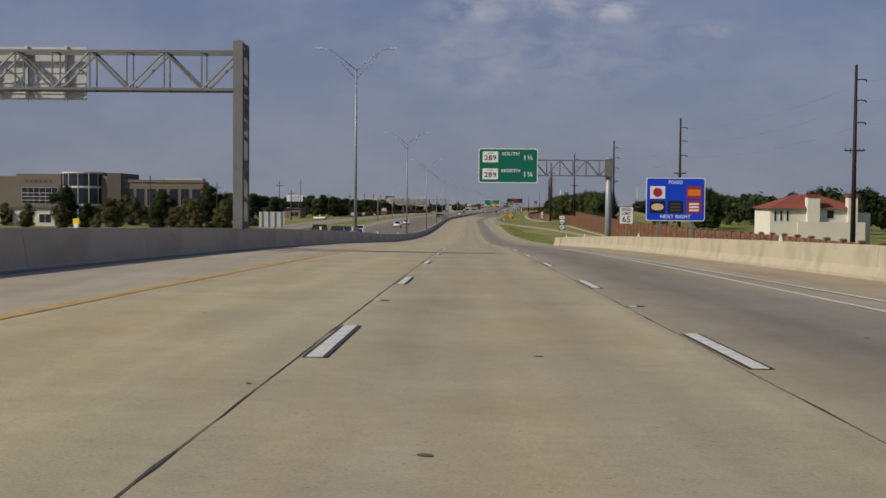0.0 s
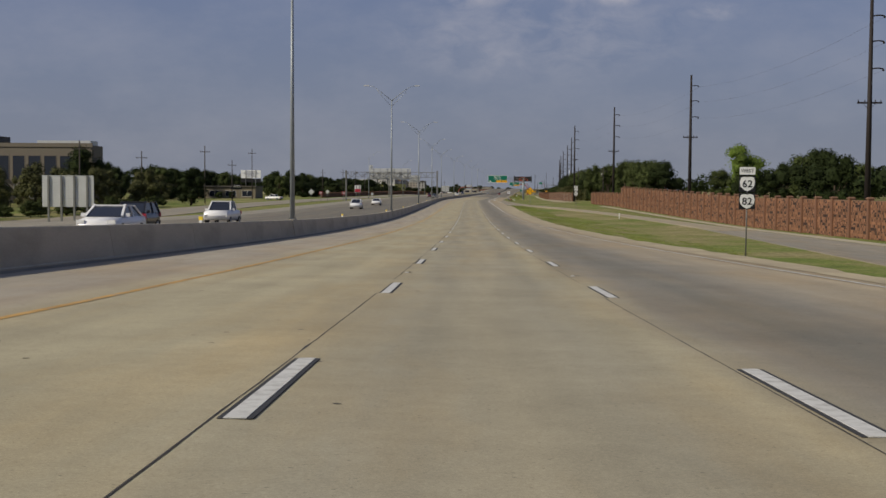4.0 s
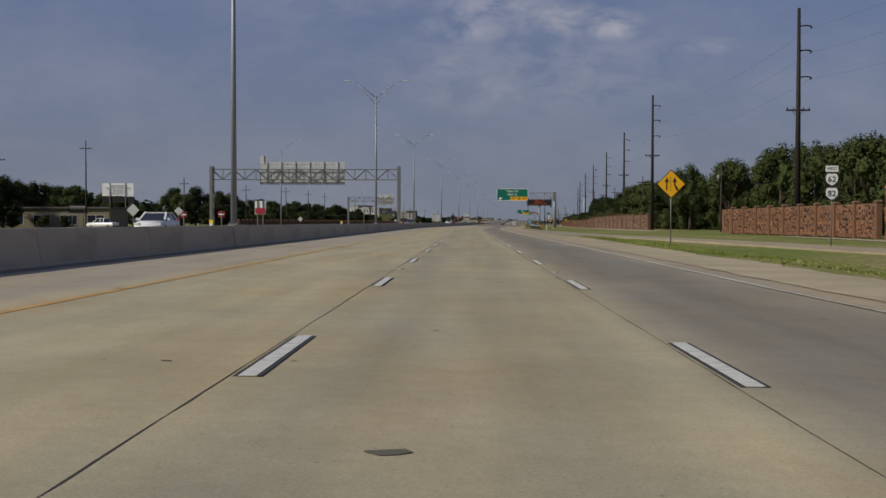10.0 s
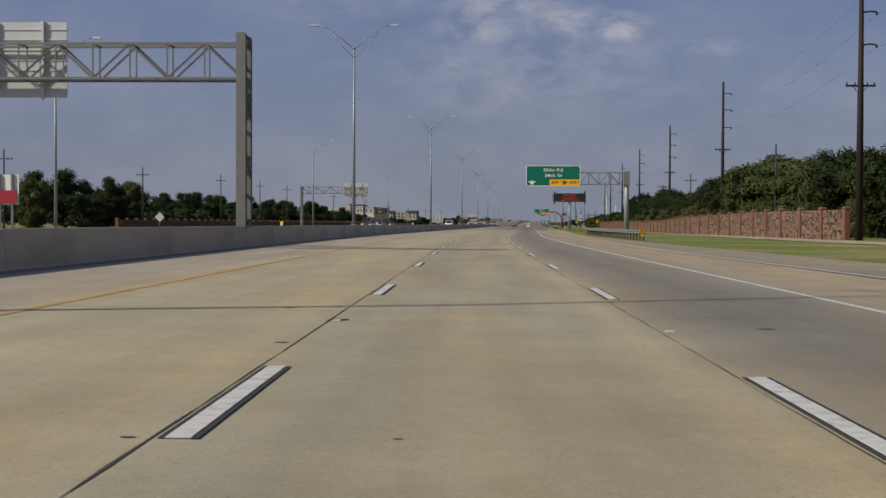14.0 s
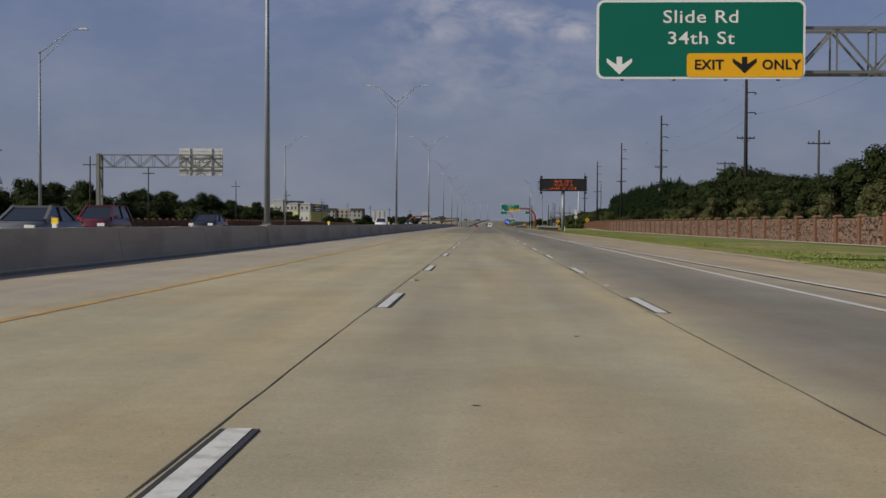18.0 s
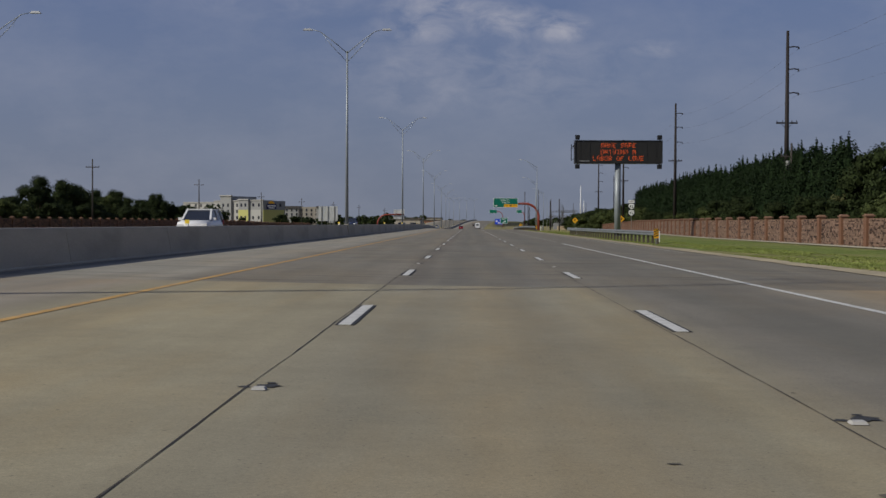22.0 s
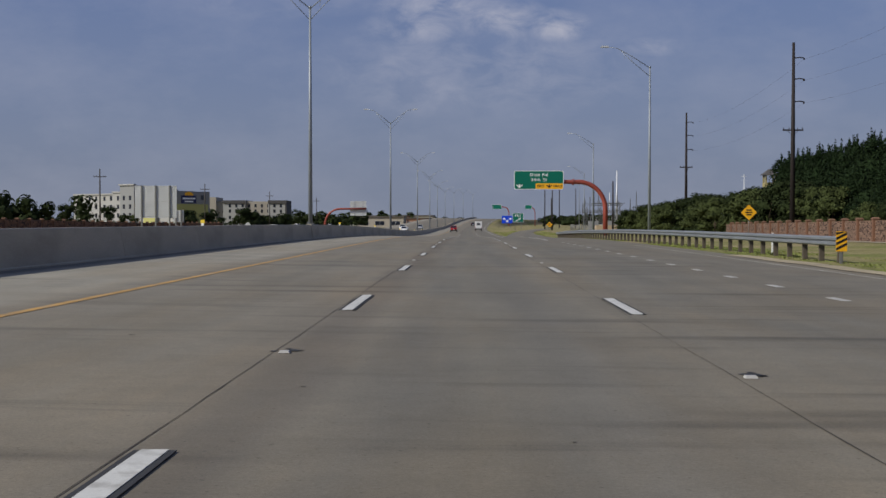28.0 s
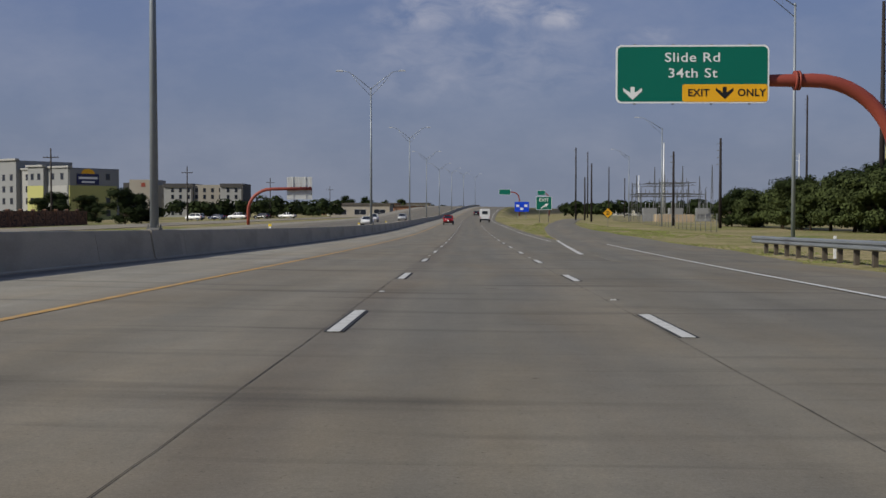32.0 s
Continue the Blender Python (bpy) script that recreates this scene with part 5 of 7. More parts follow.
rail(487, 540, ramp_u((487, 12.4), (540, 11.0)), "galvanised steel guardrail before the sign column")
rail(697, 758, ramp_u((697, 12.0), (758, 11.4)), "galvanised steel guardrail before the message board")
rail(826, 954, ramp_u((826, 11.6), (925, 11.4), (954, 12.6)), "galvanised steel guardrail before the red sign pipe")
for s, u in ((696.6, 12.0), (825.6, 11.6), (486.6, 12.4)):
    t = thing("object_marker", over(s, u - 0.05, fall(u)), "yellow and black striped marker on the guardrail's end", "marker", "rail end markers")
    bm = bmesh.new()
    plate(bm, 0.34, 0.62, -0.05, 0.02, 0, 0.62, 0.02)
    p = part("panel", bm, SIGNY, t)
    for k in range(4):
        bm = bmesh.new()
        zz = 0.34 + 0.16 * k
        poly(bm, [(-0.17, zz), (0.17, zz + 0.17 if zz + 0.17 < 0.93 else 0.93), (0.17, min(zz + 0.25, 0.93)), (-0.17, min(zz + 0.08, 0.93))][::-1], -0.056, 0.005)
        part("stripe", bm, SIGNK, p)
    bm = bmesh.new()
    box(bm, -0.04, 0.04, -0.03, 0.03, -0.5, 0.4)
    part("stake", bm, GALVD, t)

# ---- utility poles ----


def power_pole(m, h, label, arms="steps"):
    t = thing("utility_pole", m, label, "utility pole", "power line poles")
    bm = bmesh.new()
    tube(bm, (0, 0, -0.5), (0, 0, h), 0.36, 0.17, 12)
    part("pole", bm, POLEW, t)
    for k, z in enumerate((h - 2.0, h - 4.7, h - 7.6)):
        bm = bmesh.new()
        bent(bm, [(0, 0, z), (0.8, 0, z + 0.10), (1.35, 0, z + 0.02)], 0.075, 6)
        tube(bm, (1.35, 0, z + 0.02), (1.35, 0, z - 0.22), 0.10, n=6)
        part("insulator_arm", bm, POLEW, t)
    bm = bmesh.new()
    z = h - 11.2
    box(bm, -1.3, 1.3, -0.08, 0.08, z - 0.09, z + 0.09)
    for x in (-1.2, -0.5, 0.6, 1.2):
        tube(bm, (x, 0, z + 0.09), (x, 0, z + 0.32), 0.05, n=6)
    bar(bm, (-0.7, 0.1, z), (0, 0.1, z - 0.8), 0.05)
    bar(bm, (0.7, 0.1, z), (0, 0.1, z - 0.8), 0.05)
    part("crossarm", bm, POLEW, t)
    return t


POLES = [(69, 56), (156, 50), (241, 42.5), (327, 39.6), (413, 36.4), (502, 33.3), (592, 36.0), (678, 37.6), (764, 38.5), (849, 39.9), (940, 41.8), (1030, 45)]
p0 = None
for s, u in POLES:
    if p0 is None:
        p0 = power_pole(on(s, u), 25.0, "tall dark power pole with insulator arms and a crossarm")
    else:
        copy_thing(p0, on(s, u))

# ---- brick walls ----
WALLK = 4.9


def stone_panel(seed, tone, H=3.0, L=4.5):
    """Panel of a wall: mortar backing with rough blocks of uneven size standing proud, many of them dark."""
    rng = random.Random(seed)
    bm = bmesh.new()
    box(bm, 0, L, -0.06, 0.10, 0, H, 0)
    z = 0.02
    while z < H - 0.12:
        h = min(rng.choice((0.13, 0.17, 0.24)), H - 0.03 - z)
        x = 0.02
        while x < L - 0.1:
            w = min(rng.uniform(0.13, 0.34), L - 0.02 - x)
            d = rng.uniform(0.02, 0.06)
            k = 2 if w < 0.25 and rng.random() < 0.72 else 1
            if k == 2:
                d *= 0.4
            box(bm, x, x + w - 0.025, -0.06 - d, -0.05, z, z + h - 0.025, k, 1.0)
            x += w
        z += h
    return mesh_of("panel", bm, BRICKM, tone, BRICKDK)


BRICKT = mat("block_red_tan", (0.225, 0.108, 0.058), 0.85, vary=0.22, scale=1.0, fine=12, island=0.32)
BRICKP2 = mat("block_pink_tan", (0.20, 0.130, 0.095), 0.85, vary=0.22, scale=1.0, fine=12, island=0.30)
BRICKDK = mat("block_dark", (0.045, 0.025, 0.019), 0.85, vary=0.25, scale=1.0, fine=12, island=0.45)
PANELS = [stone_panel(k, BRICKT) for k in range(4)]
PANELS_PINK = [stone_panel(k, BRICKP2) for k in range(4, 8)]
pm = bmesh.new()
box(pm, -0.26, 0.26, -0.22, 0.26, -0.3, 3.06)
PILLAR = mesh_of("pillar", pm, BRICKC)
pm = bmesh.new()
box(pm, -0.33, 0.33, -0.29, 0.33, 0, 0.08)
box(pm, -0.28, 0.28, -0.24, 0.28, 0.08, 0.16, 0, 0.75)
CAPM = mesh_of("cap", pm, STONE)


def brick_wall(path, height, base, label, flip=1, panels=None):
    """Wall through (s, u) points; height and base are functions of s."""
    t = thing("brick_wall", Matrix(), label, "wall")
    k = 0
    for (s0, u0), (s1, u1) in zip(path, path[1:]):
        n = max(1, int(round((at(s1, u1) - at(s0, u0)).length / WALLK)))
        for i in range(n):
            a = at(s0 + (s1 - s0) * i / n, u0 + (u1 - u0) * i / n)
            b = at(s0 + (s1 - s0) * (i + 1) / n, u0 + (u1 - u0) * (i + 1) / n)
            s = s0 + (s1 - s0) * i / n
            h, z = height(s), base(s)
            a.z = b.z = z
            d = b - a
            rz = math.degrees(math.atan2(d.y, d.x))
            # the worked face looks towards the freeway
            m = pose(b.x, b.y, z, 0, 0, rz + 180) if flip > 0 else pose(a.x, a.y, z, 0, 0, rz)
            ob = new("panel", (panels or PANELS)[k % 4])
            ob.parent = t
            ob.matrix_world = m @ Matrix.Diagonal((d.length / 4.5, 1, h / 3.0, 1))
            pl = new("pillar", PILLAR)
            pl.parent = t
            pl.matrix_world = pose(a.x, a.y, z, 0, 0, rz) @ Matrix.Diagonal((1, 1, (h + 0.1) / 3.0, 1))
            c = new("cap", CAPM)
            c.parent = pl
            c.matrix_world = pose(a.x, a.y, z + h + 0.12, 0, 0, rz)
            k += 1
    return t


def wall_height(s):
    return 3.0 + 1.55 * min(max((s - 170) / 205, 0.0), 1.0)


brick_wall([(-60, 34.5), (60, 34.3), (180, 34), (300, 34), (379, 34)], wall_height, lambda s: ground_z(s, 34), "reddish brown block wall with pillars and caps")
brick_wall([(385, 35.5), (436, 33.2)], lambda s: 3.0, lambda s: ground_z(s, 34) + 0.1, "lower reddish block wall with capped pillars")
brick_wall([(505, 33), (520, 30.4), (560, 26.6), (640, 25.0), (745, 25.2), (967, 39.4)], lambda s: ramp_u((527, 2.85), (560, 2.45), (590, 1.86), (967, 1.86))(s), lambda s: ground_z(s, 24) - 0.05, "long pinkish brown block wall with dark blocks and capped pillars", 1, PANELS_PINK)
brick_wall([(590, -66), (760, -65), (1100, -65.5)], lambda s: 2.1 + 0.9 * min(max((s - 860) / 100, 0.0), 1.0), lambda s: at(s).z - 0.5, "dark red block wall beyond the far street", -1)

# ---- trees ----


def leaf_clumps(bm, clumps, n, size, rng, mi=0):
    for c, rx, rz in clumps:
        for _ in range(n):
            d = Vector((rng.gauss(0, 1), rng.gauss(0, 1), rng.gauss(0, 1) + 0.25)).normalized()
            k = rng.uniform(0.62, 1.24)
            p = c + Vector((d.x * rx * k, d.y * rx * k, d.z * rz * k))
            nrm = (d + Vector((rng.uniform(-0.8, 0.8), rng.uniform(-0.8, 0.8), rng.uniform(-0.3, 0.9)))).normalized()
            a = nrm.orthogonal().normalized()
            a = Matrix.Rotation(rng.uniform(0, 6.28), 3, nrm) @ a
            b = nrm.cross(a)
            sz = size * rng.uniform(0.6, 1.35)
            q = [p + a * sz, p + b * sz * 0.55 + nrm * sz * 0.12, p - a * sz * 0.9, p - b * sz * 0.55 + nrm * sz * 0.1]
            bm.faces.new([bm.verts.new(v) for v in q]).material_index = mi


def core(bm, c, rx, rz, rng, mi=0):
    """A lumpy dark heart of a clump."""
    made = bmesh.ops.create_icosphere(bm, subdivisions=1, radius=1.0)
    o = Vector((rng.uniform(0, 50), rng.uniform(0, 50), 0))
    for v in made["verts"]:
        k = 0.72 + 0.35 * noise.noise(v.co * 1.7 + o)
        v.co = c + Vector((v.co.x * rx * k, v.co.y * rx * k, v.co.z * rz * k))


def round_tree(seed, h, spread, n=120, size=0.30, low=0.22):
    rng = random.Random(seed)
    tb = bmesh.new()
    top = Vector((rng.uniform(-0.3, 0.3), rng.uniform(-0.3, 0.3), h * 0.55))
    bent(tb, [(0, 0, -0.3), (0.03, 0.02, h * 0.2), top * 0.7, top], [0.032 * h, 0.024 * h, 0.017 * h, 0.008 * h], 8)
    clumps = []
    for k in range(20):
        a = rng.uniform(0, math.tau)
        z = h * rng.uniform(low + 0.08, 0.88)
        f = math.sqrt(max(0.08, 1 - ((z / h - 0.52) / 0.48) ** 2))
        r = spread * f * rng.uniform(0.35, 0.78)
        c = Vector((math.cos(a) * r, math.sin(a) * r, z))
        clumps.append((c, spread * rng.uniform(0.20, 0.40), h * rng.uniform(0.07, 0.15)))
        if k < 7:
            bent(tb, [(0, 0, h * rng.uniform(0.18, 0.4)), c * 0.6 + Vector((0, 0, h * 0.06)), c], [0.012 * h, 0.008 * h, 0.004 * h], 5)
    clumps.append((Vector((0, 0, h * 0.62)), spread * 0.5, h * 0.26))
    clumps.append((Vector((0, 0, h * 0.86)), spread * 0.3, h * 0.12))
    cb = bmesh.new()
    for c, rx, rz in clumps:
        core(cb, c, rx, rz, rng)
    leaf_clumps(cb, clumps, n, size, rng)
    return mesh_of("trunk", tb, BARK), cb


def conifer(seed, h, spread):
    rng = random.Random(seed)
    tb = bmesh.new()
    tube(tb, (0, 0, -0.3), (0, 0, h * 0.9), 0.02 * h, 0.004 * h, 7)
    cb = bmesh.new()
    clumps = []
    for k in range(24):
        z = h * (0.06 + 0.86 * k / 24)
        r = spread * (1 - z / h) ** 0.6
        for j in range(max(2, int(r * 3.2))):
            a = rng.uniform(0, math.tau)
            clumps.append((Vector((math.cos(a) * r * 0.62, math.sin(a) * r * 0.62, z + rng.uniform(-0.2, 0.2))), r * 0.42 + 0.12, h * 0.055))
    clumps.append((Vector((0, 0, h * 0.95)), 0.12, h * 0.06))
    made = bmesh.ops.create_cone(cb, segments=10, radius1=spread * 0.72, radius2=0.04, depth=h * 0.9, cap_ends=True)
    for v in made["verts"]:
        v.co.z += h * 0.5
    leaf_clumps(cb, clumps, 40, 0.15, rng)
    return mesh_of("trunk", tb, BARK), cb


def finish(pair, leaf):
    return pair[0], mesh_of("crown", pair[1], leaf)


OAKS = [finish(round_tree(k, 10.5, 4.4, 250, 0.20, 0.04), LEAF) for k in (1, 2, 3)] + [finish(round_tree(4, 10.0, 4.0, 250, 0.20, 0.04), LEAFM)]
MIDS = [finish(round_tree(k, 7.5, 3.3, 220, 0.17, 0.04), LEAFO) for k in (11, 12)]
BRIGHT = finish(round_tree(21, 16.5, 7.2, 330, 0.26, 0.06), LEAFB)
BUSH = [finish(round_tree(k, 6.2, 4.0, 230, 0.17, 0.02), LEAF) for k in (31, 32)] + [finish(round_tree(33, 5.6, 3.6, 230, 0.17, 0.02), LEAFM)]
CONES = [finish(conifer(k, 11.4, 3.1), LEAFC) for k in (41, 42, 43)]


def plant(kind, s, u, scale, label, group, rng, name="tree", cat="tree"):
    t = thing(name, on(s, u, 0, rng.uniform(0, 360)) @ Matrix.Diagonal((scale * rng.uniform(0.9, 1.1), scale * rng.uniform(0.9, 1.1), scale, 1)), label, cat, group)
    for me, nm in zip(kind, ("trunk", "crown")):
        ob = new(nm, me)
        ob.parent = t
    return t


rng = random.Random(77)
DK, MD = "dark green broad-crowned tree behind the wall", "mid-green young tree with an uneven crown"
for s in range(40, 420, 21):
    plant(rng.choice(OAKS), s + rng.uniform(-8, 8), rng.uniform(84, 120), rng.uniform(0.95, 1.2), DK, "trees behind the wall", rng)
for s in range(330, 424, 13):
    plant(rng.choice(OAKS + [OAKS[3], OAKS[3]]), s + rng.uniform(-4, 4), rng.uniform(44, 47) if s > 390 else 0.24 * (s - 86) + rng.uniform(2, 8), rng.uniform(1.05, 1.22), DK, "trees behind the wall", rng)
TALL = [finish(round_tree(k, 12.0, 3.7, 260, 0.19, 0.02), LEAFM) for k in (51, 52, 53)]
for s, u, k in ((400, 44, 0.78), (412, 47, 0.82), (424, 44, 0.8), (432, 50, 0.92), (440, 46.5, 0.93), (448, 44, 0.95), (452, 52, 0.96), (458, 44.5, 0.93), (466, 47, 0.94), (474, 42, 1.0), (480, 53, 0.92), (487, 47, 0.98), (500, 40, 1.04), (497, 45, 0.9)):
    plant(rng.choice(TALL), s, u, k * (1.12 if s < 470 else 1.0), "tall mid-green tree with a pointed uneven crown", "trees at the wall's gap", rng)
plant(BRIGHT, 475, 82, 1.12, "bright yellow-green tree with an open crown", "trees behind the wall", rng)
for s, u, k in ((436, 69, 1.0), (418, 70, 0.95), (462, 92, 1.2), (478, 96, 1.2), (440, 96, 1.15)):
    plant(rng.choice(OAKS), s, u, k, DK, "trees behind the wall", rng)
crest = ramp_u((510, 9.4), (530, 10.0), (562, 11.8), (580, 12.0), (597, 10.4), (612, 9.8), (628, 8.4), (645, 7.4), (660, 8.2), (672, 8.6), (682, 10.2), (700, 9.4), (722, 8.4), (739, 7.6))
depth = ramp_u((510, 42.5), (560, 39.5), (590, 37.8), (745, 38.2))
s = 511.0
while s < 741:
    k = crest(s) / 10.5
    plant(OAKS[3] if s < 585 and rng.random() < 0.6 else rng.choice(OAKS[:3]), s, depth(s) + rng.uniform(-0.8, 1.4), k * rng.uniform(0.93, 1.04), DK, "trees behind the wall", rng)
    plant(rng.choice(OAKS), s + 2.0, depth(s) + rng.uniform(6, 10), k * rng.uniform(0.9, 1.0), DK, "trees behind the wall", rng)
    s += rng.uniform(4.6, 6.0)
for s in range(520, 735, 15):
    plant(rng.choice(MIDS), s + rng.uniform(-4, 4), depth(s) - 3.5, rng.uniform(0.55, 0.75), MD, "trees behind the wall", rng)
s = 742.0
while s < 992:
    plant(rng.choice(CONES), s, 38.5 + max(0, s - 745) * 0.062 + rng.uniform(-1, 1.2), rng.uniform(0.95, 1.05) * (0.86 + 0.34 * (s - 690) / 300), "dark pointed conifer in a dense row", "conifer row", rng, "conifer", "conifer")
    s += rng.uniform(1.6, 2.1)
for s in range(700, 930, 14):
    plant(rng.choice(BUSH), s + rng.uniform(-3, 3), 34.5 + max(0, s - 745) * 0.062 + rng.uniform(-1, 1), rng.uniform(0.6, 0.85), "dense dark green shrub mass", "shrubs", rng, "shrub", "shrub")
for s in [940 + 4.2 * k for k in range(34)]:
    plant(rng.choice(BUSH + [BUSH[2]]), s + rng.uniform(-1.5, 1.5), rng.uniform(44, 48) if s < 985 else rng.uniform(38.5, 43), rng.uniform(1.12, 1.32) - max(0, s - 985) * 0.0042, "dense dark green shrub mass", "shrubs", rng, "shrub", "shrub")
for s in range(440, 972, 7):
    plant(rng.choice(OAKS), s + rng.uniform(-4, 4), rng.uniform(-98, -78) - (16 if s < 600 else 0), rng.uniform(0.88, 1.08) * (1.05 if s < 640 else 0.90 if s < 925 else 0.78), "dark green tree in the belt beyond the far street", "far tree belt", rng)
for s in range(600, 978, 6):
    plant(rng.choice(BUSH), s + rng.uniform(-2, 2), rng.uniform(-80, -74), rng.uniform(0.7, 1.05), "dense dark green bush in the belt beyond the far street", "far tree belt", rng, "shrub", "shrub")
for s in range(446, 600, 8):
    plant(rng.choice(BUSH), s + rng.uniform(-2, 2), rng.uniform(-108, -94), rng.uniform(0.6, 0.9), "dense dark green bush in the belt beyond the far street", "far tree belt", rng, "shrub", "shrub")
for s, u, k in ((262, -66, 0.75), (278, -74, 0.85), (292, -62, 0.8), (306, -72, 1.0), (318, -84, 1.0), (300, -92, 1.0), (330, -70, 0.95), (338, -98, 1.05), (322, -112, 1.0), (345, -78, 1.05), (352, -68, 0.9), (360, -88, 1.0), (372, -62, 0.7), (390, -76, 1.0), (410, -92, 1.0), (430, -84, 0.9), (455, -96, 1.0), (280, -92, 0.6), (262, -84, 0.55), (296, -104, 0.7), (310, -118, 0.8), (330, -132, 0.8)):
    plant(rng.choice(MIDS + MIDS + OAKS[:1]), s, u, k * 1.12, "olive green tree in front of low buildings", "trees across the road", rng)
for s, u, k in ((1102, -59.5, 1.0), (1105, -57.5, 0.85), (1134, -82, 1.0), (1138, -78.5, 0.9), (1130, -84.5, 0.8), (1122, -71, 0.62)):
    plant(rng.choice(BUSH[:2]), s, u, k, "dense dark green bush beside the wall", "trees across the road", rng, "shrub", "shrub")
for s, u, k in ((1120, -98, 0.45), (1150, -104, 0.5), (1290, -66, 0.5), (1450, -60, 0.9), (1480, -75, 1.0), (1500, -50, 0.9)):
    plant(rng.choice(OAKS), s, u, k, "dark green tree in front of the hotels", "trees across the road", rng)

for s, u, k in ((1150, -112, 0.72), (1146, -119, 0.8), (1154, -126, 0.78)):
    plant(OAKS[1], s, u, k, "dark green tree in front of the hotels", "trees across the road", rng)
for s, u, k in ((352, -92, 1.0), (358, -100, 0.95), (350, -107, 1.05), (356, -114, 0.9), (346, -121, 1.0), (340, -112, 0.85), (362, -84, 0.95), (344, -99, 0.9), (334, -104, 0.8), (336, -90, 0.9)):
    plant(MIDS[int(s) % 2], s, u, k * 0.82, "olive green tree in front of the office building", "trees across the road", rng)
for k in range(26):
    s = 250 + 4.5 * k
    plant(BUSH[2], s, rng.uniform(-64, -60) - 0.1 * k, rng.uniform(0.3, 0.48), "low olive green shrub beside the far street", "far street shrubs", rng, "shrub", "shrub")

for s, u, k in ((516, -101, 0.55), (519, -96, 0.5), (522, -91, 0.45), (514, -106, 0.6), (505, -110, 0.7), (524, -87, 0.4)):
    plant(BUSH[int(u) % 3], s, u, k, "olive shrub in front of the low shop", "far street shrubs", rng, "shrub", "shrub")


def woods(spots, label, leaf, seed):
    """Far trees too many to count: lumpy hearts under loose leaves, in one mesh."""
    rng = random.Random(seed)
    bm = bmesh.new()
    verts, faces = [], []
    for s, u, h in spots:
        base = on(s, u).translation
        cl = []
        for k in range(5):
            cl.append((base + Vector((rng.uniform(-3, 3), rng.uniform(-3, 3), h * rng.uniform(0.25, 0.78))), rng.uniform(1.8, 3.4), h * rng.uniform(0.16, 0.28)))
        for c, rx, rz in cl:
            for _ in range(46):
                d = Vector((rng.gauss(0, 1), rng.gauss(0, 1), rng.gauss(0, 1) + 0.2)).normalized()
                p = c + Vector((d.x * rx, d.y * rx, d.z * rz)) * rng.uniform(0.7, 1.1)
                a = Vector((rng.uniform(-1, 1), rng.uniform(-1, 1), rng.uniform(-1, 1))).normalized()
                b = d.cross(a).normalized()
                a, z = b.cross(d), rng.uniform(0.5, 1.0)
                n = len(verts)
                verts += [p + a * z, p + b * z * 0.6, p - a * z, p - b * z * 0.6]
                faces.append((n, n + 1, n + 2, n + 3))
    me = bpy.data.meshes.new("woods")
    me.from_pydata(verts, [], faces)
    me.materials.append(leaf)
    ob = new("woods", me)
    return tagged(ob, label, "woods", kind="stuff")


rw = random.Random(4)
woods([(rw.uniform(380, 1150), rw.uniform(-190, -108), rw.uniform(9, 12)) for _ in range(190)], "distant belt of dark green trees beyond the far street", LEAF, 1)
woods([(rw.uniform(60, 700), rw.uniform(90, 190), rw.uniform(10, 13)) for _ in range(190)], "distant dark green trees behind the houses", LEAF, 2)
woods([(rw.uniform(1380, 2050), rw.choice((-1, 1)) * rw.uniform(45, 420), rw.uniform(6, 10)) for _ in range(200)], "hazy distant line of trees along the horizon", LEAF, 3)
woods([(rw.uniform(1240, 1460), rw.uniform(-150, -48), rw.uniform(5, 8)) for _ in range(60)], "low trees among the far shops", LEAF, 5)
woods([(rw.uniform(1330, 1640), rw.uniform(34, 150), rw.uniform(5, 8)) for _ in range(70)], "low trees beyond the exit ramp", LEAF, 6)
woods([(rw.uniform(500, 1300), rw.uniform(-420, -190), rw.uniform(8, 11)) for _ in range(120)], "far line of trees on the plain", LEAF, 4)

# ---- buildings ----
STUCCO = mat("cream_stucco", (0.66, 0.63, 0.53), 0.9, vary=0.08, scale=0.4)
ROOFT = mat("red_roof_tile", (0.20, 0.055, 0.035), 0.8, vary=0.2, scale=0.8, fine=10)
TANW = mat("tan_panel", (0.17, 0.145, 0.115), 0.85, vary=0.08, scale=0.2)
DARKW = mat("dark_panel", (0.10, 0.09, 0.08), 0.8, vary=0.1)
FRAMEW = mat("window_frame", (0.55, 0.54, 0.52), 0.6, vary=0.05)
HOTW = mat("hotel_white", (0.34, 0.335, 0.32), 0.85, vary=0.06, scale=0.2)
HOTG = mat("hotel_grey", (0.24, 0.243, 0.243), 0.85, vary=0.06, scale=0.2)
HOTY = mat("hotel_yellow", (0.40, 0.39, 0.14), 0.85, vary=0.06, scale=0.2)
HOTB = mat("hotel_beige", (0.35, 0.315, 0.26), 0.85, vary=0.06, scale=0.2)
HOTD = mat("hotel_charcoal", (0.075, 0.07, 0.068), 0.85, vary=0.1)
NAVY = mat("sign_navy", (0.015, 0.02, 0.09), 0.5, vary=0.05, bump=0)


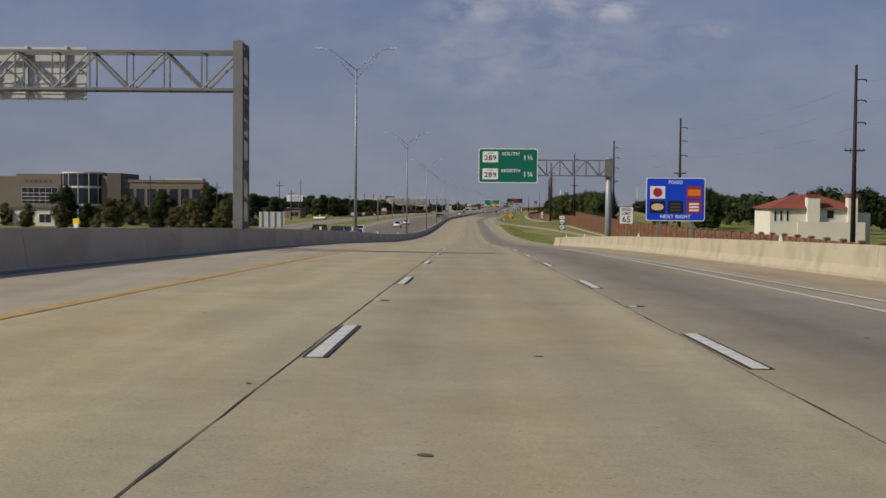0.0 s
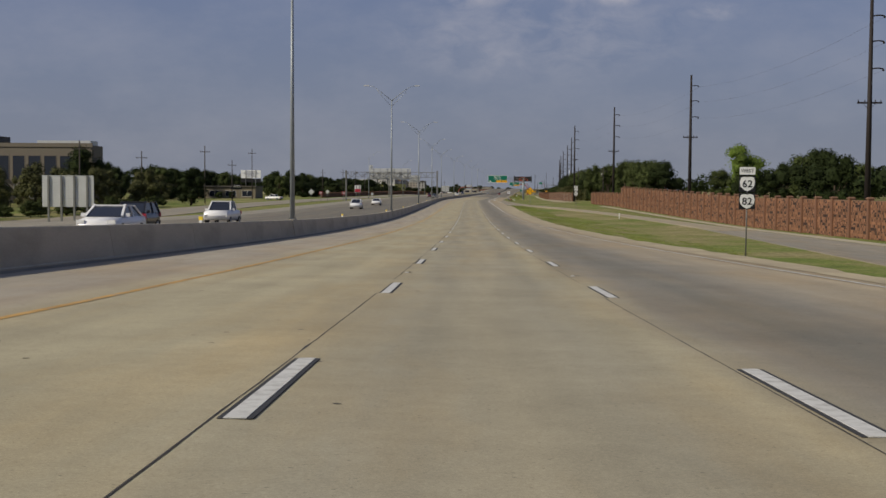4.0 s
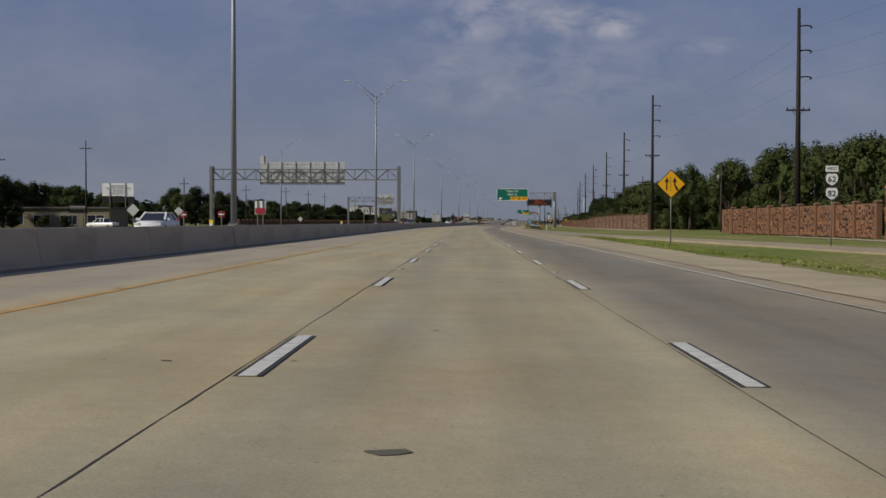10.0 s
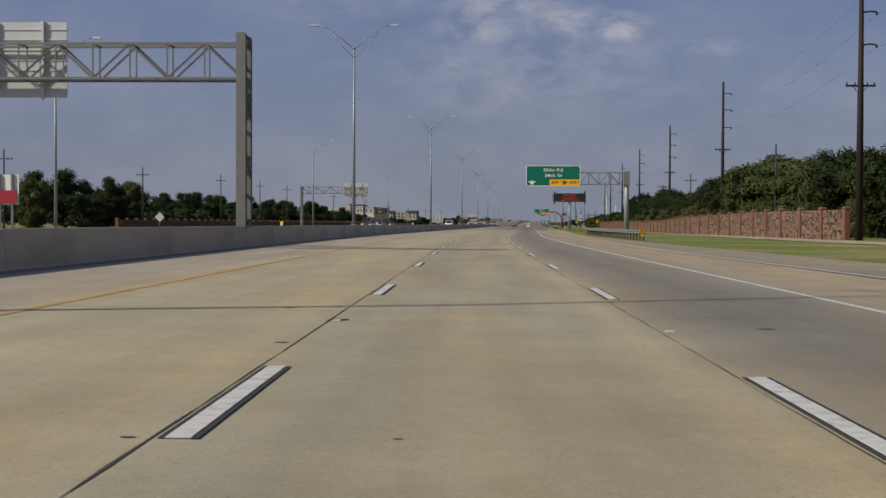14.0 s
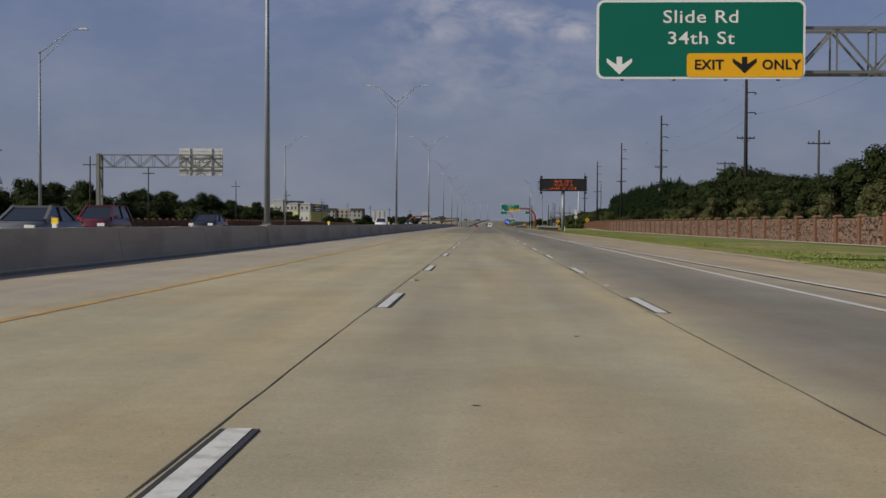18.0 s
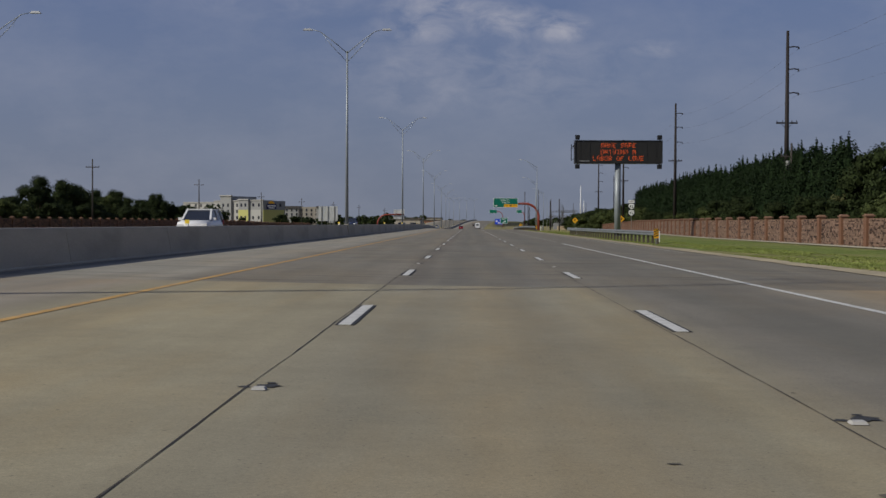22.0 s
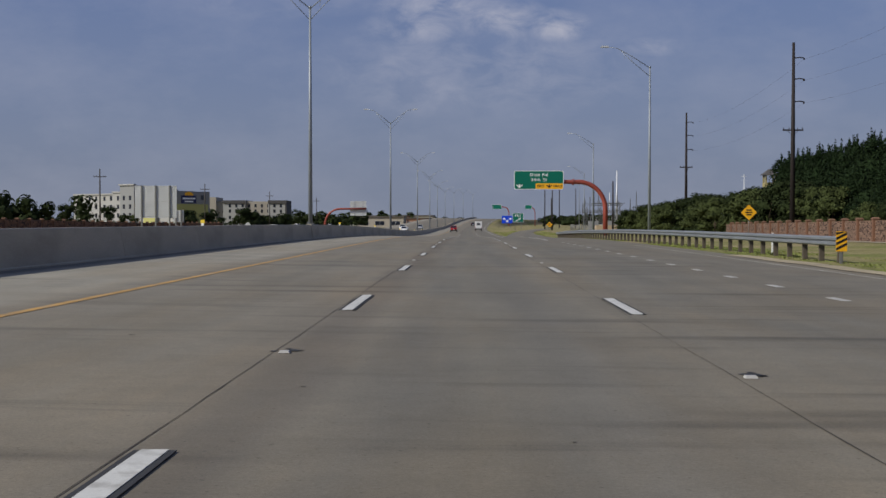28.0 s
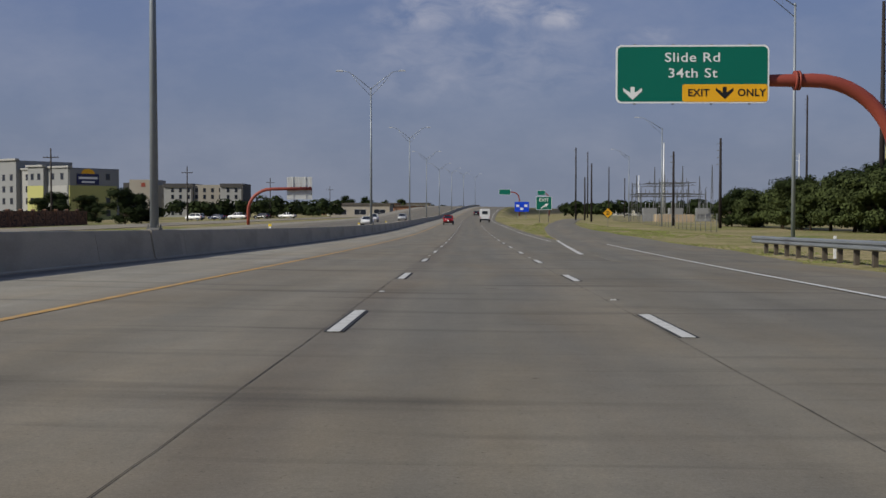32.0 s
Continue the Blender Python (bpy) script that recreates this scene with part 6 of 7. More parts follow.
def window(parent, x, z, w, h, y, face=-1, mull=1, axis="x", frame=None):
    """A window of frame and pane on a wall; axis x: on a face looking along y."""
    bm = bmesh.new()

    def b(a0, a1, d0, d1, z0, z1):
        if axis == "x":
            box(bm, a0, a1, y + min(d0 * face, d1 * face), y + max(d0 * face, d1 * face), z0, z1)
        else:
            box(bm, y + min(d0 * face, d1 * face), y + max(d0 * face, d1 * face), a0, a1, z0, z1)
    f = 0.08
    b(x - w / 2, x + w / 2, 0.0, 0.07, z - h / 2, z - h / 2 + f)
    b(x - w / 2, x + w / 2, 0.0, 0.07, z + h / 2 - f, z + h / 2)
    for k in range(mull + 2):
        xx = x - w / 2 + (w - f) * k / (mull + 1)
        b(xx, xx + f, 0.0, 0.06, z - h / 2 + f, z + h / 2 - f)
    p = part("window", bm, frame or FRAMEW, parent)
    bm = bmesh.new()
    b(x - w / 2 + 0.02, x + w / 2 - 0.02, 0.0, 0.03, z - h / 2 + 0.02, z + h / 2 - 0.02)
    part("pane", bm, GLASSD, p)
    return p


def block(parent, name, x0, x1, y0, y1, z0, z1, material, label=""):
    bm = bmesh.new()
    box(bm, x0, x1, y0, y1, z0, z1)
    return part(name, bm, material, parent, label)


def hip_roof(parent, x0, x1, y0, y1, z, rise, over_=0.6):
    bm = bmesh.new()
    x0, x1, y0, y1 = x0 - over_, x1 + over_, y0 - over_, y1 + over_
    d = (y1 - y0) / 2
    v = [bm.verts.new(q) for q in ((x0, y0, z), (x1, y0, z), (x1, y1, z), (x0, y1, z), (x0 + d, (y0 + y1) / 2, z + rise), (x1 - d, (y0 + y1) / 2, z + rise))]
    for f in ((0, 1, 5, 4), (1, 2, 5), (2, 3, 4, 5), (3, 0, 4), (3, 2, 1, 0)):
        bm.faces.new([v[i] for i in f])
    return part("roof", bm, ROOFT, parent, "reddish brown hipped tile roof")


# stucco house behind the wall
t = thing("house", on(206, 52, 0.65), "cream stucco house with a red hipped roof and chimneys", "house")
block(t, "wall", 0, 15.2, 0, 11, -1.0, 5.9, STUCCO)
hip_roof(t, 0, 15.2, 0, 11, 5.9, 2.5)
for x, w, top in ((6.2, 2.1, 7.9), (13.2, 1.6, 7.9)):
    c = block(t, "chimney", x, x + w, -0.9, 0.8, -0.3, top, STUCCO)
    block(c, "chimney_cap", x - 0.15, x + w + 0.15, -1.05, 0.95, top, top + 0.5, ROOFT)
for x, z, w, h in ((0.9, 4.6, 0.5, 1.9), (1.9, 4.6, 0.5, 1.9), (3.0, 4.6, 0.5, 1.9), (10.4, 4.9, 1.3, 1.5)):
    window(t, x, z, w, h, 0, mull=0)
block(t, "balcony_wall", 4.2, 15.8, -2.0, -1.7, -0.3, 3.6, STUCCO)
block(t, "wing_wall", 15.2, 18, 2, 9, -0.3, 5.2, STUCCO)

# office building across the road
t = thing("office_building", on(384, -88), "tan office building with a glass corner tower and dark windows", "building")
block(t, "wing", -27, 0, 0, 8, -0.5, 13.6, TANW)
block(t, "roof_screen", -13, -0.5, 0.6, 6, 13.6, 14.7, SIGNBACK)
block(t, "parapet", -27, 0.2, -0.2, 0, 13.2, 14.1, TANW)
for k in range(7):
    window(t, -2.4 - 3.7 * k, 8.4, 2.9, 5.6, 0, mull=0, frame=TANW)
    window(t, -2.4 - 3.7 * k, 2.8, 2.5, 3.0, 0, mull=0)
block(t, "pier", -31.5, -27, -1.2, 20, -0.5, 16.2, DARKW)
block(t, "tower_base", -33.5, -31.5, -1.0, 20, -0.5, 15.2, TANW)
ring = []
for k in range(13):
    a = radians(180 + 180 * k / 12)
    ring.append((-40.2 + 6.7 * math.cos(a), 1.0 + 5.2 * math.sin(a)))
p = None
for z0, z1, mi in ((-0.5, 5.3, 0), (5.3, 6.0, 1), (6.0, 11.2, 0), (11.2, 11.9, 1), (11.9, 16.0, 0), (16.0, 16.5, 1)):
    bm = bmesh.new()
    lo = [bm.verts.new((x, y, z0)) for x, y in ring]
    hi = [bm.verts.new((x, y, z1)) for x, y in ring]
    for i in range(12):
        bm.faces.new((lo[i], lo[i + 1], hi[i + 1], hi[i]))
    q = part("pale_band" if mi else "curved_glazing", bm, FRAMEW if mi else GLASSD, t)
    p = p or q
bm = bmesh.new()
for x, y in ring[::2]:
    box(bm, x - 0.09, x + 0.09, y - 0.12, y + 0.05, 0, 16)
part("mullions", bm, FRAMEW, p)
block(t, "tower_core", -47, -33.5, 1.0, 20, -0.5, 16.4, DARKW)
block(t, "front", -62, -47, -0.5, 24, -0.5, 15.8, TANW)
w = window(t, -54.2, 8.6, 12, 5.4, -0.5, mull=5)
for k in range(3):
    bm = bmesh.new()
    box(bm, -60.2, -48.2, -0.62, -0.5, 7.0 + 1.2 * k, 7.18 + 1.2 * k)
    part("transom", bm, FRAMEW, w)
block(t, "canopy", -58, -48, -2.6, -0.5, 4.4, 5.3, TANW)
block(t, "entry_glass", -57, -49, -0.6, -0.5, 0, 4.2, GLASSD)
block(t, "warehouse", -110, -62, 0.5, 30, -0.5, 15.0, TANW)
for k in range(6):
    window(t, -66 - 7.2 * k, 3.2, 4.2, 2.6, 0.5, mull=2)
bm = bmesh.new()
for k in range(6):
    plate(bm, 0.9 if k % 2 else 1.2, 1.0, -0.56, 0, -58.6 + 1.6 * k, 13.4, 0.05)
part("lettering_bars", bm, DARKW, t)

# sign backs and boards beside the far street


def board(s, u, w, z0, z1, label, posts=3, front=None, turn=0.0, drop=0.0):
    t = thing("sign_board", on(s, u, 0, turn), label, "sign board")
    for k in range(posts):
        x = -w / 2 + w * (k + 0.5) / posts
        bm = bmesh.new()
        box(bm, x - 0.08, x + 0.08, -0.2, -0.05, -0.3, z1 + 0.05)
        part("post", bm, GALVD, t)
    bm = bmesh.new()
    box(bm, -w / 2, w / 2, -0.05, 0.0, z0, z1)
    p = part("panel", bm, front or SIGNBACK, t)
    z = z0 + 0.2
    while z < z1 and front is None:
        part("rib", box(bmesh.new(), -w / 2, w / 2, -0.08, -0.05, z, z + 0.06), SIGNBACK, p)
        z += 0.3
    return t, p


board(224, -38.1, 4.9, 2.1, 5.0, "large pale sign back on four posts", 4)
board(930, -37.8, 5.1, 2.4, 6.3, "large white ribbed sign back on three posts", 3)
board(944, -38.5, 1.4, 2.0, 3.6, "small grey sign back on two posts", 2)
t, p = board(562, -89.0, 7.8, 7.6, 10.7, "white billboard with grey lines of writing on a dark frame", 2, SIGNW)
for k, w in enumerate((4.2, 6.2, 3.0, 4.6)):
    part("writing_bar", plate(bmesh.new(), w, 0.2, -0.22, 0, 0, 10.2 - 0.62 * k, 0.01), mat("ink_grey", (0.42, 0.42, 0.46), 0.6, vary=0.05, bump=0), p)
bm = bmesh.new()
box(bm, -4.0, 4.0, 0.0, 0.5, 6.0, 7.4)
part("frame", bm, SIGNK, t)
t, p = board(483, -36.2, 1.9, 2.6, 4.9, "white and red regulatory sign board on two posts", 2, SIGNW)
bm = bmesh.new()
plate(bm, 1.7, 1.0, -0.21, 0.02, 0, 3.2, 0.01)
part("red_band", bm, SIGNR, p)
for s, u in ((462, -38), (470, -46)):
    t, p = board(s, u, 1.0, 2.0, 3.0, "red and white no entry sign on a post", 1, SIGNR)
    bm = bmesh.new()
    plate(bm, 0.8, 0.2, -0.21, 0, 0, 2.5, 0.01)
    part("white_bar", bm, SIGNW, p)
for s, u, k in ((436, -44, 1.2), (448, -41, 0.9), (520, -36, 0.75), (700, -36, 0.75), (985, -37, 0.75)):
    post_sign(s, u, "grey back of a diamond warning sign on a post", "diamond", k, k, 2.9 if k > 0.8 else 1.9, SIGNBACK)

# low shops
for s, u, w, d, h, m_, lab in ((531, -104, 24, 12, 4.2, mat("shop_tan", (0.20, 0.17, 0.12), 0.9), "low tan shop with a flat roof and dark front windows"), (330, -140, 22, 14, 5.0, STUCCO, "low white building with a flat roof"), (420, -120, 16, 12, 5, mat("shop_grey", (0.4, 0.4, 0.38), 0.9), "grey low building with a flat roof")):
    t = thing("shop", on(s, u), lab, "building")
    block(t, "wall", 0, w, 0, d, -0.3, h, m_)
    block(t, "roof", -0.3, w + 0.3, -0.5, d + 0.3, h, h + 0.35, DARKW)
    for k in range(4):
        window(t, w * (k + 0.5) / 4, h * 0.42, w * 0.16, h * 0.5, 0, mull=1)
t = thing("shop_sign", on(531, -87), "dark shop sign with pale bars of writing on two posts", "sign")
for x in (-1.2, 1.2):
    bm = bmesh.new()
    tube(bm, (x, 0, -0.3), (x, 0, 4.0), 0.08, n=8)
    part("post", bm, GALVD, t)
bm = bmesh.new()
plate(bm, 4.0, 1.7, -0.15, 0.05, 0, 4.2, 0.15)
p = part("panel", bm, SIGNK, t)
bm = bmesh.new()
for k in range(7):
    plate(bm, 0.34, 0.7, -0.17, 0, -1.45 + 0.48 * k, 4.3, 0.01)
part("writing_bars", bm, SIGNW, p)

# hotel with a yellow band
t = thing("hotel", on(1200, -104, 0, -35), "pale grey four-storey hotel with yellow-green lower walls", "hotel")
Z = 13.6
block(t, "front", -9, 0, 0, 16, -0.5, Z, HOTG)
block(t, "front_skirt", -9.06, -0.4, -0.12, 0, 0, 9.0, HOTW)
block(t, "end", -0.3, 0.35, 0.2, 15, -0.5, 9.0, HOTY)
block(t, "end_upper", -0.3, 0.25, 0.2, 15, 9.0, Z - 0.4, HOTG)
block(t, "bay", -16, -9, -1.2, 16, -0.5, Z + 0.4, HOTG)
block(t, "bay_band", -16.05, -8.95, -1.32, -1.2, 0, 9.0, HOTY)
block(t, "middle", -36, -16, 0.6, 16, -0.5, Z - 0.2, HOTW)
block(t, "pavilion", -30, -22, -0.8, 17, -0.5, Z + 2.4, HOTG)
block(t, "far_wing", -62, -36, 2.0, 16, -0.5, Z - 0.8, HOTW)
for x0, x1, y, z in ((-9.3, 0.6, -0.4, Z), (-16.4, -8.7, -1.7, Z + 0.4), (-36.3, -16, 0.2, Z - 0.2), (-30.4, -21.6, -1.3, Z + 2.4), (-62, -36, 1.6, Z - 0.8)):
    block(t, "cornice", x0, x1, y, y + 1.2, z, z + 0.5, HOTW)
for z in (1.8, 5.0, 8.2, 11.4):
    for x, y in ((-6.6, -0.12 if z < 7 else 0), (-2.6, -0.12 if z < 7 else 0), (-14, -1.32 if z < 7 else -1.2), (-11, -1.32 if z < 7 else -1.2), (-19, 0.6), (-24.2, -0.8), (-27.8, -0.8), (-33, 0.6), (-39, 2), (-43, 2), (-48, 2), (-52, 2), (-57, 2)):
        window(t, x, z, 1.3, 1.7, y, mull=0, frame=HOTD)
    for y in (12.2,):
        window(t, y, z, 1.3, 1.7, 0.35 if z < 7 else 0.25, face=1, mull=0, axis="y", frame=HOTD)
block(t, "sign_plate", 0.3, 0.5, 2.4, 9.2, 9.3, 12.1, NAVY)
bm = bmesh.new()
box(bm, 0.5, 0.54, 2.9, 8.7, 10.7, 11.3)
box(bm, 0.5, 0.54, 3.8, 7.8, 9.7, 10.2)
part("writing_bars", bm, SIGNW, t)
bm = bmesh.new()
pts = [(2.1 * math.cos(a), 1.3 * math.sin(a)) for a in [math.pi * k / 12 for k in range(13)]]
f = [bm.verts.new((0.5, 5.8 + a, 12.1 + b)) for a, b in pts]
bm.faces.new(f)
part("half_sun_mark", bm, SIGNY, t)

# second hotel
t = thing("hotel", on(1350, -93, 0, 4), "beige four-storey hotel with charcoal frames", "hotel")
Z = 12.6
block(t, "wall", -34, -1.5, 0.4, 18, -0.5, Z, HOTB)
for x0, x1 in ((-9, 0), (-31, -19.5)):
    block(t, "frame_top", x0, x1, -0.5, 18, Z - 0.9, Z + 0.5, HOTD)
    block(t, "frame_side", x1 - 0.7, x1, -0.5, 18, -0.5, Z - 0.9, HOTD)
    block(t, "panel", x0, x1 - 0.7, 0.0, 0.4, -0.5, Z - 0.9, HOTW)
for z in (1.6, 4.8, 7.9, 10.5):
    for k in range(10):
        window(t, -2.8 - 3.1 * k, z, 1.1, 1.6, 0.0 if (k < 2 or 5 < k < 9) else 0.4, mull=0, frame=HOTD)
block(t, "tower", -44, -34, -1.5, 16, -0.5, 14.6, HOTB)
block(t, "tower_edge", -46.5, -44, -1.0, 14, -0.5, 13.4, HOTD)
bm = bmesh.new()
plate(bm, 1.6, 1.6, -1.58, 0.2, -38.6, 12.6, 0.06)
part("logo_mark", bm, ARCHRED, t)

# low buildings and boards far ahead
SHOPB = mat("shop_brick", (0.30, 0.16, 0.10), 0.9, vary=0.1)
rngb = random.Random(3)
for s, u, w, h, m_ in ((1370, -62, 24, 5, HOTB), (1420, -50, 20, 4.5, SHOPB), (1470, -74, 26, 6, SHOPB), (1530, -96, 22, 5, STUCCO), (1600, -90, 40, 7, HOTB), (1640, -130, 26, 5, SHOPB), (1560, 60, 30, 6, STUCCO)):
    t = thing("shop", on(s, u), "distant low flat-roofed shop", "building", "distant shops")
    block(t, "wall", 0, w, 0, 12, -0.5, h, m_)
    block(t, "roof", -0.4, w + 0.4, -0.6, 12.4, h, h + 0.5, DARKW)
    for k in range(3):
        window(t, w * (k + 0.5) / 3, h * 0.4, w * 0.2, h * 0.45, 0)

# gore, exit and services signs ahead
t = thing("road_sign", on(1138, 15.2), "green exit sign with a white arrow at the gore", "road sign")
for x in (-0.9, 0.9):
    bm = bmesh.new()
    tube(bm, (x, 0.05, -0.3), (x, 0.05, 5.0), 0.07, n=8)
    part("post", bm, GALVD, t)
bm = bmesh.new()
plate(bm, 3.2, 2.7, -0.05, 0.15, 0, 3.9, 0.05)
p = part("sign_panel", bm, SIGNW, t)
bm = bmesh.new()
plate(bm, 3.04, 2.54, -0.056, 0.12, 0, 3.9, 0.01)
part("sign_field", bm, SIGNG, p)
words("EXIT", 0.62, 0, -0.066, 4.5, SIGNW, p, bold=0.01)
bm = bmesh.new()
poly(bm, [(-0.7, 3.0), (-0.5, 2.8), (0.35, 3.35), (0.5, 3.05), (0.9, 3.8), (0.1, 3.75), (0.25, 3.55)], -0.066, 0.006)
part("arrow", bm, SIGNW, p)
t = thing("road_sign", on(1245, 14.5), "blue services sign beside the freeway", "road sign")
for x in (-1.2, 1.2):
    bm = bmesh.new()
    box(bm, x - 0.08, x + 0.08, 0.05, 0.2, -0.3, 5.0)
    part("post", bm, GALVD, t)
bm = bmesh.new()
plate(bm, 4.2, 2.9, 0, 0.2, 0, 3.6, 0.05)
p = part("sign_panel", bm, SIGNB, t)
bm = bmesh.new()
for x, z in ((-1.2, 3.9), (1.2, 3.9), (0, 3.0)):
    plate(bm, 0.9, 0.7, -0.012, 0, x, z, 0.008)
part("logo_plates", bm, SIGNW, p)
for s, ux, w, x in ((1420, 13.5, 5, 7.0), (1500, 26, 4, 22)):
    t = thing("overhead_sign", over(s, 0), "distant green sign on a curved red pipe", "road sign", "distant signs")
    bm = bmesh.new()
    g = ground_z(s, ux) - at(s).z
    bent(bm, [(ux, 0, g - 0.3), (ux, 0, 4.0), (ux - 0.6, 0, 5.8), (ux - 1.8, 0, 6.8), (ux - 3.2, 0, 7.1), (x - w / 2, 0, 7.1)], 0.26, 10)
    part("bent_pipe", bm, ARCHRED, t)
    sign_face(t, w, 2.4, x, 7.1, -0.4, SIGNG)

# yellow diamonds on the right verge
for s, u, z in ((890, 24.2, 2.2), (862, 31.2, 2.3), (1066, 19.5, 2.2)):
    H = at(s).z - ground_z(s, u)
    t, p = post_sign(s, u, "yellow diamond warning sign on a post", "diamond", 1.05, 1.05, H + z, SIGNY, 1, SIGNK)
    for k in range(3):
        part("writing_bar", plate(bmesh.new(), 0.6 - 0.16 * abs(k - 1), 0.11, -0.042, 0, 0, H + z + 0.2 - 0.2 * k, 0.004), SIGNK, p)

# ---- smaller poles ----


def tee_pole(m, h, label, group, cross=2, can=False):
    t = thing("utility_pole", m, label, "utility pole", group)
    bm = bmesh.new()
    tube(bm, (0, 0, -0.4), (0, 0, h), 0.17, 0.11, 9)
    part("pole", bm, POLEG, t)
    for k in range(cross):
        bm = bmesh.new()
        z = h - (1.5 if cross == 1 else 0.35) - 0.95 * k
        box(bm, -1.25, 1.25, -0.07, 0.07, z - 0.07, z + 0.07)
        for x in (-1.15, -0.6, 0.6, 1.15):
            tube(bm, (x, 0, z + 0.07), (x, 0, z + 0.26), 0.045, n=6)
        part("crossarm", bm, POLEG, t)
    if can:
        bm = bmesh.new()
        tube(bm, (-0.42, 0, h - 3.0), (-0.42, 0, h - 2.0), 0.24, n=12)
        part("transformer", bm, GALVD, t)
    return t


for k, (s, u, h) in enumerate(((470, 40, 11), (512, 43, 11), (556, 37.2, 12.2), (600, 39.5, 11), (641, 37.5, 12), (692, 37.5, 11.2), (760, 38, 11))):
    tee_pole(on(s, u), h, "grey wooden utility pole with crossarms behind the wall", "street poles", 1 + k % 2, k % 3 == 0)
for k, (s, u, h) in enumerate(((262, -72, 13), (322, -70, 12.5), (372, -73, 12), (403, -66, 14.3), (455, -70, 12), (505, -75, 17), (560, -72, 12), (615, -70, 12), (672, -70, 13), (713, -70, 13), (749, -70, 13), (835, -70, 13), (920, -70, 13), (1010, -70, 12.5), (1090, -68, 12.5), (1165, -64, 12.5), (1255, -62, 12.5), (1345, -58, 12))):
    tee_pole(on(s, u), h, "grey wooden utility pole with a crossarm beyond the far street", "far street poles", 1)
for s, u, h in ((1112, 60.5, 23), (1058, 33.5, 12), (1085, 32, 11.6), (1200, 27, 18.5), (1157, 26.8, 12.7), (1200, 29.3, 11), (1290, 37, 22), (1290, 44, 17), (1320, 52, 14)):
    t = thing("utility_pole", on(s, u), "plain dark wooden pole near the substation", "utility pole", "substation poles")
    bm = bmesh.new()
    tube(bm, (0, 0, -0.4), (0, 0, h), 0.24, 0.14, 9)
    part("pole", bm, POLEW, t)
    for k in range(4):
        part("insulator", tube(bmesh.new(), (-0.5, 0, h - 0.8 - 0.9 * k), (0.2, 0, h - 0.7 - 0.9 * k), 0.045, n=5), GALVD, t)

WHITEST = mat("white_steel", (0.6, 0.61, 0.62), 0.5, 0.2, vary=0.06)
for s, u, h, arms in ((1275, 60, 24, 0), (1500, 150, 31, 2), (1380, 160, 34, 3), (1480, 70, 20, 0)):
    t = thing("steel_monopole", on(s, u), "tall white steel transmission pole", "utility pole", "steel monopoles")
    bm = bmesh.new()
    tube(bm, (0, 0, -0.4), (0, 0, h), 0.42, 0.22, 12)
    part("pole", bm, WHITEST, t)
    for k in range(arms):
        bm = bmesh.new()
        tube(bm, (-1.7, 0, h - 1.2 - 2.2 * k), (1.7, 0, h - 1.2 - 2.2 * k), 0.09, n=6)
        part("arm", bm, WHITEST, t)

# substation
SUBST = mat("substation_steel", (0.115, 0.115, 0.112), 0.6, 0.3, vary=0.2, scale=1.0)
t = thing("substation", on(1160, 36), "grey steel substation frames with transformers behind a fence", "substation")
for k in range(4):
    for j in range(3):
        bm = bmesh.new()
        x, y = 2 + 5.2 * k, 7.0 * j
        for dx in (-0.35, 0.35):
            bar(bm, (x + dx, y, -0.2), (x, y, (7.2, 10.4, 8.9, 12.5)[(k + j) % 4]), 0.12)
        for z in range(1, 8):
            bar(bm, (x - 0.3, y, z), (x + 0.3, y, z + 0.8), 0.06)
        part("frame_post", bm, SUBST, t)
for j in range(3):
    for z, x0, x1 in ((6.2, 1, 13 + 3 * j), (8.6, 6 - 2 * j, 14)):
        bm = bmesh.new()
        bar(bm, (x0, 7.0 * j, z), (x1, 7.0 * j, z), 0.13)
        bar(bm, (x0, 7.0 * j, z - 0.6), (x1, 7.0 * j, z - 0.6), 0.08)
        for k in range(x0, x1):
            bar(bm, (k, 7.0 * j, z - 0.6), (k + 1, 7.0 * j, z), 0.05)
            if k % 3 == 0:
                tube(bm, (k, 7.0 * j, z), (k, 7.0 * j, z + 0.9), 0.09, 0.05, 6)
        part("frame_beam", bm, SUBST, t)
for x, y in ((3, 3), (9, 4), (15, 3)):
    bm = bmesh.new()
    box(bm, x, x + 3, y, y + 2.4, 0, 3.0)
    for k in range(3):
        tube(bm, (x + 0.6 + 0.9 * k, y + 1.2, 3.0), (x + 0.6 + 0.9 * k, y + 1.2, 4.3), 0.12, 0.06, 7)
    part("transformer", bm, HOTG, t)
block(t, "control_hut", 22, 25.5, -4, -1, -0.3, 2.3, STUCCO)
block(t, "dirt_bank", 4, 12, -9, -5, -0.4, 1.6, mat("tan_bank", (0.4, 0.31, 0.2), 0.95, vary=0.2))
f = thing("fence", Matrix(), "grey chain-link fence on steel posts", "fence")
k = 0
while 1020 + 4 * k < 1190:
    s = 1020 + 4.0 * k
    bm = bmesh.new()
    p = on(s, 25 + (s - 1020) * 0.06).translation
    tube(bm, p + Vector((0, 0, -0.3)), p + Vector((0, 0, 1.9)), 0.04, n=6)
    part("post", bm, GALVD, f)
    q = on(s + 4, 25 + (s + 4 - 1020) * 0.06).translation
    for z in (0.15, 0.5, 0.85, 1.2, 1.55, 1.85):
        part("wire", tube(bmesh.new(), p + Vector((0, 0, z)), q + Vector((0, 0, z)), 0.012, n=4), GALVD, f)
    k += 1

